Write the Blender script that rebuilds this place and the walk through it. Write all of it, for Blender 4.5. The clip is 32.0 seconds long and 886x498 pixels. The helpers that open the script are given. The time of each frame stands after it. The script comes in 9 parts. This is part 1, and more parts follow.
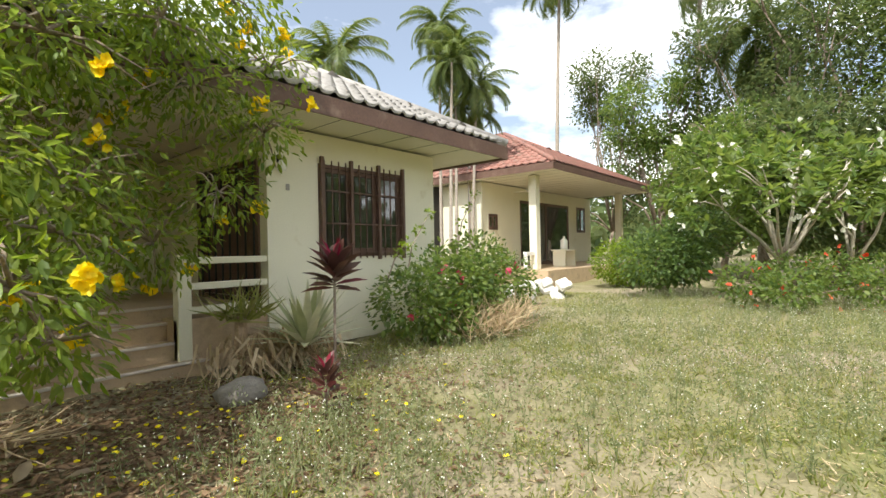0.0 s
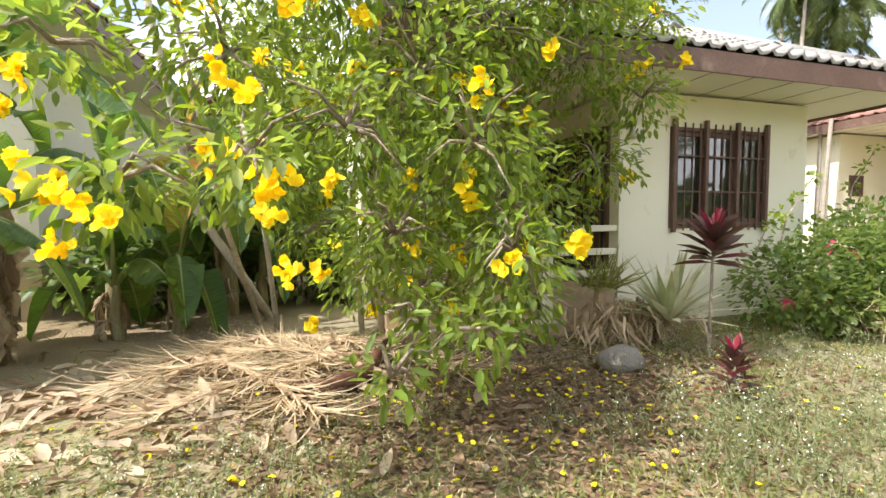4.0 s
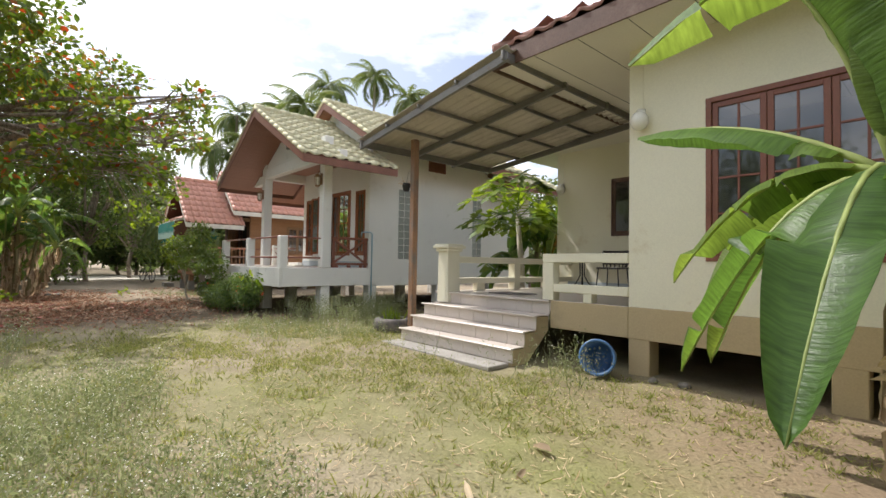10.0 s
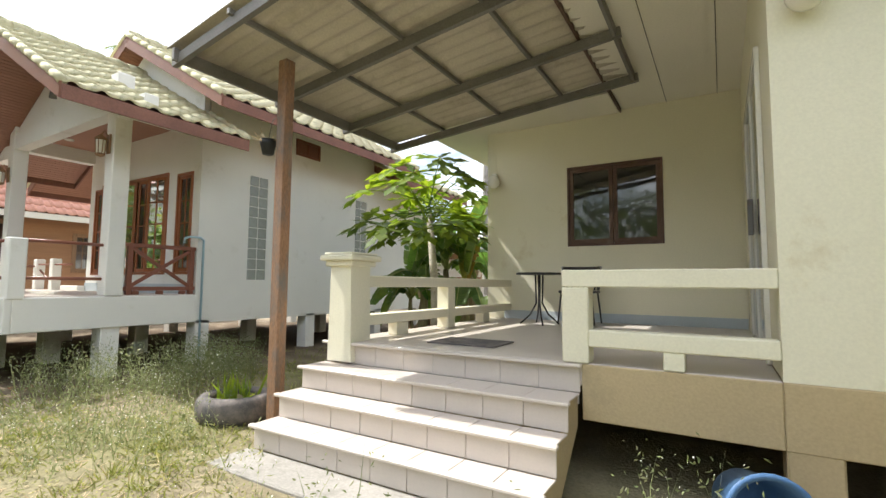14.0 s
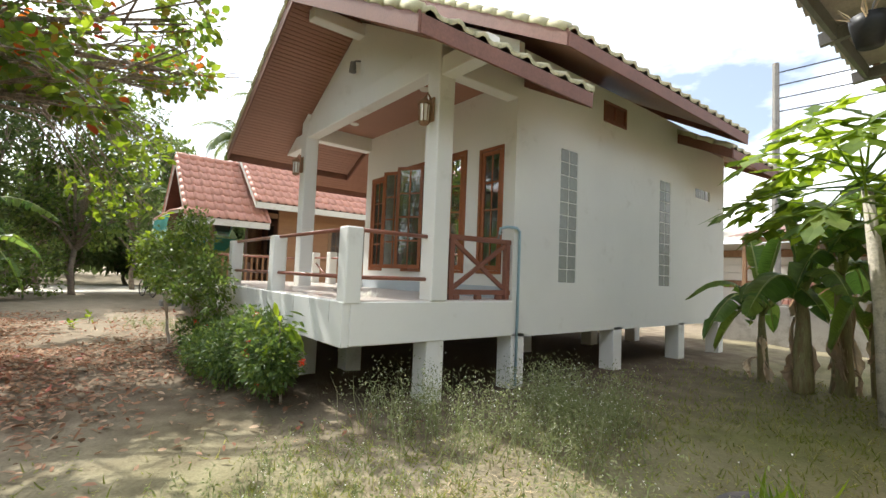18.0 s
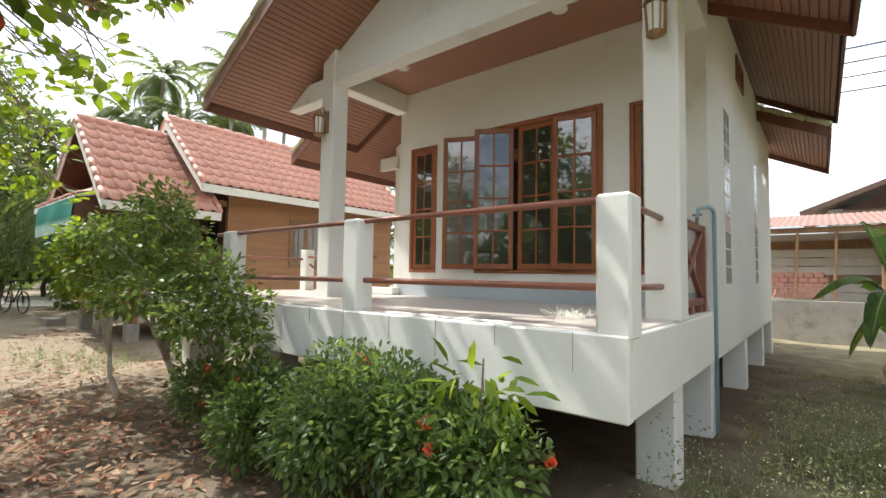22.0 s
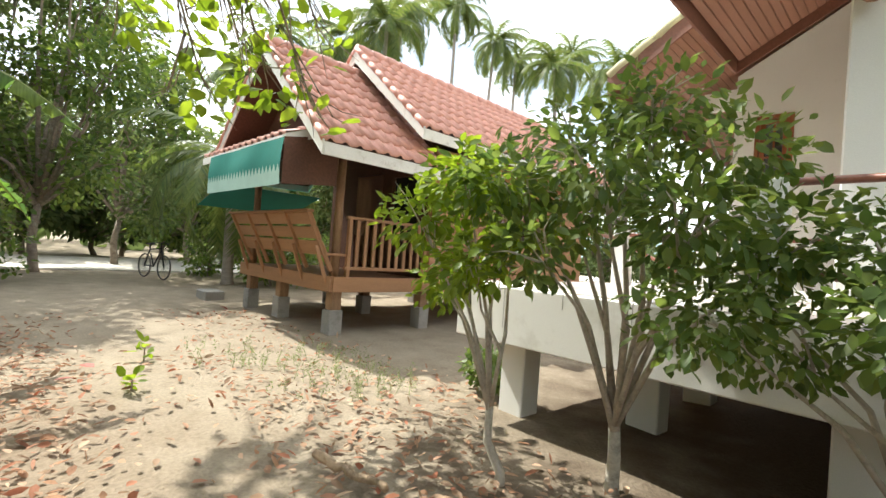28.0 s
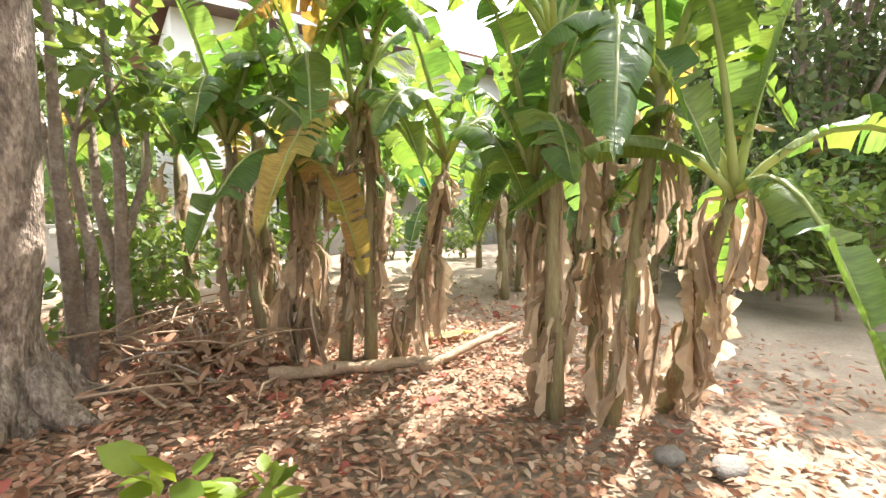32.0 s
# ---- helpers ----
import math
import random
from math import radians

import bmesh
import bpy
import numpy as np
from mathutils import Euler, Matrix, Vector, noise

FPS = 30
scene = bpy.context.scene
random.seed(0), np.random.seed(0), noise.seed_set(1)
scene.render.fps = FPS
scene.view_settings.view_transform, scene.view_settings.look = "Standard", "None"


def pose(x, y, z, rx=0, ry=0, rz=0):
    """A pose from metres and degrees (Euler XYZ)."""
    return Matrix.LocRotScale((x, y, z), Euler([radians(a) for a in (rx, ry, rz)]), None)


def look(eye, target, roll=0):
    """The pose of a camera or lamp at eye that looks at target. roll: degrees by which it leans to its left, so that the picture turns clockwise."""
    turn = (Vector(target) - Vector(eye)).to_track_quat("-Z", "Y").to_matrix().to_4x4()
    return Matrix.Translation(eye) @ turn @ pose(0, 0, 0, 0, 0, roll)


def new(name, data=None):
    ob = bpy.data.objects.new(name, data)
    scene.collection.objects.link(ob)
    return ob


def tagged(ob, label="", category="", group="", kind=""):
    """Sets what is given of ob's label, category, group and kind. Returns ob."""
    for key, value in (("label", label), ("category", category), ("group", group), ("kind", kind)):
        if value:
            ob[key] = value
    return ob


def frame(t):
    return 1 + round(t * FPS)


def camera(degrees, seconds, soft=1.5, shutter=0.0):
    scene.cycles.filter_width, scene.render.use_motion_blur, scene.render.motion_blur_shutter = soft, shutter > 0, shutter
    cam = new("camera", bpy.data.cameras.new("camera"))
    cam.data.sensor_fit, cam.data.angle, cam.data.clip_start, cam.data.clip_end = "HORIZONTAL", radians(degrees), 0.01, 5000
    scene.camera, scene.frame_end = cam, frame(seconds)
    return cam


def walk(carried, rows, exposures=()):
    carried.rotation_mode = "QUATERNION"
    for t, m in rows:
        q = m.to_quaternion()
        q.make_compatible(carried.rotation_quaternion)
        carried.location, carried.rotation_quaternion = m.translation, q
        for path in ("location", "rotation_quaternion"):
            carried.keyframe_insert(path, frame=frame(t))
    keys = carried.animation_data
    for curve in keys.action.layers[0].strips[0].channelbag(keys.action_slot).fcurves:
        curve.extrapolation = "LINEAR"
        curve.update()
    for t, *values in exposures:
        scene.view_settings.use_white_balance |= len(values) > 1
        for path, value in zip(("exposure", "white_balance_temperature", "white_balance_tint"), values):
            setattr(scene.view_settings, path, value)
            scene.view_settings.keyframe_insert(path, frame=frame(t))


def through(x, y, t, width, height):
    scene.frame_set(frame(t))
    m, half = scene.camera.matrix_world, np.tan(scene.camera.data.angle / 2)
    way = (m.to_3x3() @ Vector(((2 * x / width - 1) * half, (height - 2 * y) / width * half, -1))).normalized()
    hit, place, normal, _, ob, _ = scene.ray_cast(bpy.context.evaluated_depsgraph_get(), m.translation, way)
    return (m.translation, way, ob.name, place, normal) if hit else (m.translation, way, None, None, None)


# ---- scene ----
cam = camera(87.5, 32.0)
PATH = [
    (0, (0.44, -0.482, 1.243), (1.957, 0.822, 1.245), -1.2),
    (0.5, (0.394, -0.423, 1.251), (1.883, 0.912, 1.216), -1.1),
    (1, (0.336, -0.331, 1.233), (1.721, 1.11, 1.17), -0.9),
    (1.5, (0.314, -0.327, 1.214), (1.576, 1.222, 1.14), -0.3),
    (2, (0.305, -0.295, 1.241), (1.422, 1.361, 1.153), 0.4),
    (2.5, (0.298, -0.308, 1.233), (1.257, 1.445, 1.153), 1.0),
    (4.5, (-0.611, 0.239, 1.296), (-0.353, 2.219, 1.181), 0.3),
    (5, (-0.841, 0.416, 1.331), (-1.126, 2.393, 1.223), 1.6),
    (5.2, (-0.904, 0.516, 1.315), (-1.439, 2.441, 1.221), 1.6),
    (5.5, (-0.995, 0.632, 1.274), (-1.749, 2.481, 1.163), 1.7),
    (6, (-1.481, 0.732, 1.273), (-2.438, 2.484, 1.155), 2.4),
    (6.5, (-1.893, 0.856, 1.249), (-3.052, 2.482, 1.149), 2.4),
    (7, (-2.277, 1.03, 1.225), (-3.636, 2.496, 1.186), 1.8),
    (7.5, (-2.684, 1.236, 1.185), (-4.128, 2.619, 1.184), 3.2),
    (8, (-3.138, 1.45, 1.187), (-4.683, 2.72, 1.217), 2.6),
    (8.5, (-3.555, 1.618, 1.235), (-5.212, 2.736, 1.291), 2.3),
    (9, (-3.999, 1.732, 1.264), (-5.679, 2.816, 1.323), 1.8),
    (9.5, (-4.411, 1.893, 1.218), (-6.035, 3.059, 1.268), 1.1),
    (10, (-4.79, 2.167, 1.237), (-6.291, 3.487, 1.301), 1.0),
    (10.5, (-5.121, 2.415, 1.27), (-6.4, 3.952, 1.318), -0.1),
    (11, (-5.402, 2.755, 1.252), (-6.413, 4.48, 1.287), -0.4),
    (11.5, (-5.651, 3.07, 1.291), (-6.452, 4.901, 1.356), -0.3),
    (12, (-6.01, 3.397, 1.241), (-6.662, 5.283, 1.382), 0.6),
    (12.5, (-6.398, 3.697, 1.247), (-7.042, 5.585, 1.392), 0.7),
    (13, (-6.795, 3.957, 1.299), (-7.511, 5.819, 1.438), 0.3),
    (13.5, (-7.253, 4.092, 1.326), (-8.089, 5.903, 1.472), 0.6),
    (14, (-7.722, 4.237, 1.293), (-8.751, 5.944, 1.445), 0.5),
    (14.5, (-8.184, 4.354, 1.28), (-9.415, 5.925, 1.415), 0.8),
    (16.5, (-9.766, 4.378, 1.345), (-11.085, 5.876, 1.472), 2.9),
    (17, (-10.202, 4.416, 1.346), (-11.603, 5.838, 1.474), 2.7),
    (18, (-10.988, 4.267, 1.373), (-12.554, 5.505, 1.488), 2.3),
    (19, (-11.848, 4.209, 1.374), (-13.295, 5.588, 1.457), 0.8),
    (20, (-12.703, 4.042, 1.321), (-13.984, 5.572, 1.45), 2.4),
    (22, (-14.292, 3.895, 1.368), (-15.556, 5.44, 1.487), 1.0),
    (23, (-15.034, 3.901, 1.339), (-16.254, 5.477, 1.497), 0.7),
    (24.5, (-15.962, 3.842, 1.341), (-16.792, 5.658, 1.455), 2.3),
    (26.5, (-17.426, 3.596, 1.319), (-18.31, 5.387, 1.423), 4.3),
    (27, (-17.812, 3.492, 1.299), (-18.872, 5.186, 1.373), 4.3),
    (27.5, (-18.277, 3.426, 1.347), (-19.52, 4.993, 1.371), 4.4),
    (28, (-18.697, 3.449, 1.3), (-20.14, 4.834, 1.321), 4.2),
    (28.5, (-19.015, 3.463, 1.291), (-20.628, 4.645, 1.328), 4.6),
    (29, (-19.426, 3.436, 1.329), (-21.311, 4.104, 1.296), 3.1),
    (29.4, (-19.703, 3.418, 1.333), (-21.701, 3.453, 1.26), 0.4),
    (29.5, (-19.819, 3.367, 1.334), (-21.812, 3.237, 1.234), -0.4),
    (30, (-20.192, 3.323, 1.315), (-22.008, 2.495, 1.182), -3.2),
    (30.5, (-20.51, 3.241, 1.361), (-22.086, 2.022, 1.188), -2.1),
    (31, (-20.843, 3.4, 1.387), (-22.188, 1.929, 1.225), -2.0),
    (31.5, (-21.186, 3.64, 1.451), (-22.381, 2.046, 1.268), -1.0),
    (32, (-21.599, 3.825, 1.462), (-22.756, 2.203, 1.283), -0.3),
]
walk(cam, [(t, look(eye, target, roll)) for t, eye, target, roll in PATH],
     [(0, 0.55, 6600, 8), (2.5, 0.7, 6600, 9), (4.5, 1.05, 6450, 12), (6, 0.75, 6500, 12), (8, 0.32, 6450, 12), (10, 0.3, 6450, 12), (12, 0.7, 6550, 12), (13.5, 0.8, 6450, 9), (18, 0.7, 6400, 8), (21, 0.68, 6400, 8), (23, 0.85, 6400, 8), (24, 0.8, 6400, 8), (26.5, 1.4, 6350, 8), (28, 1.05, 6400, 6), (29, 0.7, 6500, 5), (30, 1.1, 6600, 6), (31, 1.85, 6600, 8), (32, 2.05, 6450, 14)])

# ---- world, sun, exposure ----
SUN_YAW, SUN_EL = 104.0, 52.0
world = bpy.data.worlds.new("world")
scene.world = world
world.use_nodes = True
wn, wl = world.node_tree.nodes, world.node_tree.links
wn.clear()
w_out, w_bg = wn.new("ShaderNodeOutputWorld"), wn.new("ShaderNodeBackground")
w_sky = wn.new("ShaderNodeTexSky")
w_sky.sky_type, w_sky.sun_disc = "NISHITA", False
w_sky.sun_elevation, w_sky.sun_rotation = radians(SUN_EL), radians(-SUN_YAW)
w_sky.air_density, w_sky.dust_density = 1.0, 3.0
w_tc, w_map = wn.new("ShaderNodeTexCoord"), wn.new("ShaderNodeMapping")
w_map.inputs["Scale"].default_value = (1.0, 1.0, 2.6)
w_noise, w_ramp, w_mix = wn.new("ShaderNodeTexNoise"), wn.new("ShaderNodeValToRGB"), wn.new("ShaderNodeMixRGB")
w_noise.inputs["Scale"].default_value, w_noise.inputs["Detail"].default_value = 2.2, 9.0
w_noise.inputs["Roughness"].default_value = 0.56
w_ramp.color_ramp.elements[0].position, w_ramp.color_ramp.elements[1].position = 0.43, 0.62
w_ramp.color_ramp.elements[0].color = (0.10, 0.10, 0.10, 1)
w_mix.inputs["Color2"].default_value = (12.5, 12.6, 12.8, 1)
wl.new(w_tc.outputs["Generated"], w_map.inputs["Vector"])
wl.new(w_map.outputs["Vector"], w_noise.inputs["Vector"])
wl.new(w_noise.outputs["Fac"], w_ramp.inputs["Fac"])
wl.new(w_ramp.outputs["Color"], w_mix.inputs["Fac"])
wl.new(w_sky.outputs["Color"], w_mix.inputs["Color1"])
wl.new(w_mix.outputs["Color"], w_bg.inputs["Color"])
wl.new(w_bg.outputs["Background"], w_out.inputs["Surface"])
w_bg.inputs["Strength"].default_value = 0.14

sun_data = bpy.data.lights.new("sun", "SUN")
sun_data.energy, sun_data.angle, sun_data.color = 4.1, radians(0.6), (1.0, 0.965, 0.90)
sun = new("sun", sun_data)
_a, _e = radians(SUN_YAW), radians(SUN_EL)
SUN_DIR = Vector((-math.sin(_a) * math.cos(_e), math.cos(_a) * math.cos(_e), math.sin(_e)))
sun.matrix_world = look(SUN_DIR * 60, (0, 0, 0))

# ---- materials ----
def _nodes(name):
    m = bpy.data.materials.new(name)
    m.use_nodes = True
    nt = m.node_tree
    nt.nodes.clear()
    return m, nt.nodes, nt.links


def mat(name, col, rough=0.7, var=0.12, scale=2.0, fine=40.0, bump=0.15, metal=0.0, spec=0.35, stain=None, amount=0.3, stretch=(1, 1, 1), rnd=0.0, depth=0.01):
    """A surface with a base colour varied at two scales, fine relief, and optional stains of another colour."""
    m, n, l = _nodes(name)
    out, bs = n.new("ShaderNodeOutputMaterial"), n.new("ShaderNodeBsdfPrincipled")
    tc, mp = n.new("ShaderNodeTexCoord"), n.new("ShaderNodeMapping")
    mp.inputs["Scale"].default_value = stretch
    l.new(tc.outputs["Object"], mp.inputs["Vector"])
    a, b = n.new("ShaderNodeTexNoise"), n.new("ShaderNodeTexNoise")
    a.inputs["Scale"].default_value, a.inputs["Detail"].default_value = scale, 5
    b.inputs["Scale"].default_value, b.inputs["Detail"].default_value = fine, 3
    l.new(mp.outputs["Vector"], a.inputs["Vector"])
    l.new(mp.outputs["Vector"], b.inputs["Vector"])
    add = n.new("ShaderNodeMath")
    add.operation = "ADD"
    l.new(a.outputs["Fac"], add.inputs[0])
    l.new(b.outputs["Fac"], add.inputs[1])
    last = add.outputs[0]
    if rnd:
        g, o, s, p = n.new("ShaderNodeNewGeometry"), n.new("ShaderNodeObjectInfo"), n.new("ShaderNodeMath"), n.new("ShaderNodeMath")
        s.operation, p.operation = "ADD", "MULTIPLY_ADD"
        l.new(g.outputs["Random Per Island"], s.inputs[0])
        l.new(o.outputs["Random"], s.inputs[1])
        p.inputs[1].default_value = rnd
        l.new(s.outputs[0], p.inputs[0])
        l.new(last, p.inputs[2])
        last = p.outputs[0]
    mr = n.new("ShaderNodeMapRange")
    mr.inputs["From Min"].default_value, mr.inputs["From Max"].default_value = 0.7, 1.3 + rnd * 2
    l.new(last, mr.inputs["Value"])
    mix = n.new("ShaderNodeMixRGB")
    mix.inputs["Color1"].default_value = (*[c * (1 - var) for c in col], 1)
    mix.inputs["Color2"].default_value = (*[min(1, c * (1 + var)) for c in col], 1)
    l.new(mr.outputs["Result"], mix.inputs["Fac"])
    colour = mix.outputs["Color"]
    if stain:
        c, r, m2 = n.new("ShaderNodeTexNoise"), n.new("ShaderNodeValToRGB"), n.new("ShaderNodeMixRGB")
        c.inputs["Scale"].default_value, c.inputs["Detail"].default_value = scale * 1.7, 8
        c.inputs["Roughness"].default_value = 0.7
        l.new(mp.outputs["Vector"], c.inputs["Vector"])
        r.color_ramp.elements[0].position, r.color_ramp.elements[1].position = 0.66 - amount * 0.45, 0.78 - amount * 0.2
        l.new(c.outputs["Fac"], r.inputs["Fac"])
        l.new(r.outputs["Color"], m2.inputs["Fac"])
        l.new(colour, m2.inputs["Color1"])
        m2.inputs["Color2"].default_value = (*stain, 1)
        colour = m2.outputs["Color"]
    l.new(colour, bs.inputs["Base Color"])
    bs.inputs["Roughness"].default_value, bs.inputs["Metallic"].default_value = rough, metal
    bs.inputs["Specular IOR Level"].default_value = spec
    if bump:
        bp = n.new("ShaderNodeBump")
        bp.inputs["Strength"].default_value, bp.inputs["Distance"].default_value = bump, depth
        l.new(last, bp.inputs["Height"])
        l.new(bp.outputs["Normal"], bs.inputs["Normal"])
    l.new(bs.outputs["BSDF"], out.inputs["Surface"])
    return m


def leafmat(name, cols, through=0.4, rough=0.45, spec=0.4, vein=0.0):
    """Leaves: a colour for each leaf from a ramp, partly lit through."""
    m, n, l = _nodes(name)
    out, bs, tr, mx = n.new("ShaderNodeOutputMaterial"), n.new("ShaderNodeBsdfPrincipled"), n.new("ShaderNodeBsdfTranslucent"), n.new("ShaderNodeMixShader")
    g, o, fr, add = n.new("ShaderNodeNewGeometry"), n.new("ShaderNodeObjectInfo"), n.new("ShaderNodeMath"), n.new("ShaderNodeMath")
    add.operation, fr.operation = "ADD", "FRACT"
    l.new(g.outputs["Random Per Island"], add.inputs[0])
    l.new(o.outputs["Random"], add.inputs[1])
    l.new(add.outputs[0], fr.inputs[0])
    ramp = n.new("ShaderNodeValToRGB")
    e = ramp.color_ramp.elements
    while len(e) < len(cols):
        e.new(0.5)
    for i, c in enumerate(cols):
        e[i].position, e[i].color = i / max(1, len(cols) - 1), (*c, 1)
    l.new(fr.outputs[0], ramp.inputs["Fac"])
    tc, no, mul = n.new("ShaderNodeTexCoord"), n.new("ShaderNodeTexNoise"), n.new("ShaderNodeMixRGB")
    no.inputs["Scale"].default_value, no.inputs["Detail"].default_value = 7.0, 4
    l.new(tc.outputs["Object"], no.inputs["Vector"])
    mr = n.new("ShaderNodeMapRange")
    mr.inputs["To Min"].default_value, mr.inputs["To Max"].default_value = 0.6, 1.4
    l.new(no.outputs["Fac"], mr.inputs["Value"])
    mul.blend_type = "MULTIPLY"
    mul.inputs["Fac"].default_value = 1.0
    l.new(ramp.outputs["Color"], mul.inputs["Color1"])
    l.new(mr.outputs["Result"], mul.inputs["Color2"])
    l.new(mul.outputs["Color"], bs.inputs["Base Color"])
    hs = n.new("ShaderNodeHueSaturation")
    hs.inputs["Hue"].default_value, hs.inputs["Saturation"].default_value, hs.inputs["Value"].default_value = 0.485, 1.1, 1.7
    l.new(mul.outputs["Color"], hs.inputs["Color"])
    l.new(hs.outputs["Color"], tr.inputs["Color"])
    bs.inputs["Roughness"].default_value, bs.inputs["Specular IOR Level"].default_value = rough, spec
    bp = n.new("ShaderNodeBump")
    bp.inputs["Strength"].default_value, bp.inputs["Distance"].default_value = 0.2, 0.01
    n2 = n.new("ShaderNodeTexNoise")
    n2.inputs["Scale"].default_value = 45.0
    l.new(tc.outputs["Object"], n2.inputs["Vector"])
    l.new(n2.outputs["Fac"], bp.inputs["Height"])
    l.new(bp.outputs["Normal"], bs.inputs["Normal"])
    if vein:
        uv, um_, wv, vm = n.new("ShaderNodeUVMap"), n.new("ShaderNodeMapping"), n.new("ShaderNodeTexNoise"), n.new("ShaderNodeMapRange")
        um_.inputs["Scale"].default_value = (95.0, 1.2, 1.0)
        wv.inputs["Scale"].default_value, wv.inputs["Detail"].default_value = 1.0, 3
        l.new(uv.outputs["UV"], um_.inputs["Vector"])
        l.new(um_.outputs["Vector"], wv.inputs["Vector"])
        vm.inputs["From Min"].default_value, vm.inputs["From Max"].default_value = 0.3, 0.7
        vm.inputs["To Min"].default_value, vm.inputs["To Max"].default_value = 1.0 - vein, 1.0 + vein
        l.new(wv.outputs["Fac"], vm.inputs["Value"])
        m3 = n.new("ShaderNodeMixRGB")
        m3.blend_type = "MULTIPLY"
        m3.inputs["Fac"].default_value = 1.0
        l.new(mul.outputs["Color"], m3.inputs["Color1"])
        l.new(vm.outputs["Result"], m3.inputs["Color2"])
        l.new(m3.outputs["Color"], bs.inputs["Base Color"])
        l.new(m3.outputs["Color"], hs.inputs["Color"])
        b2 = n.new("ShaderNodeBump")
        b2.inputs["Strength"].default_value, b2.inputs["Distance"].default_value = 0.45, 0.012
        l.new(wv.outputs["Fac"], b2.inputs["Height"])
        l.new(bp.outputs["Normal"], b2.inputs["Normal"])
        l.new(b2.outputs["Normal"], bs.inputs["Normal"])
    mx.inputs["Fac"].default_value = through
    l.new(bs.outputs["BSDF"], mx.inputs[1])
    l.new(tr.outputs["BSDF"], mx.inputs[2])
    l.new(mx.outputs["Shader"], out.inputs["Surface"])
    return m


def glassmat(name, tint, rough=0.03):
    m, n, l = _nodes(name)
    out, bs = n.new("ShaderNodeOutputMaterial"), n.new("ShaderNodeBsdfPrincipled")
    bs.inputs["Base Color"].default_value = (*tint, 1)
    bs.inputs["Roughness"].default_value = rough
    bs.inputs["Specular IOR Level"].default_value = 0.9
    bs.inputs["IOR"].default_value = 1.9
    bs.inputs["Transmission Weight"].default_value = 0.8
    tc, no, bp = n.new("ShaderNodeTexCoord"), n.new("ShaderNodeTexNoise"), n.new("ShaderNodeBump")
    no.inputs["Scale"].default_value = 3.0
    bp.inputs["Strength"].default_value, bp.inputs["Distance"].default_value = 0.08, 0.01
    l.new(tc.outputs["Object"], no.inputs["Vector"])
    l.new(no.outputs["Fac"], bp.inputs["Height"])
    l.new(bp.outputs["Normal"], bs.inputs["Normal"])
    l.new(bs.outputs["BSDF"], out.inputs["Surface"])
    return m


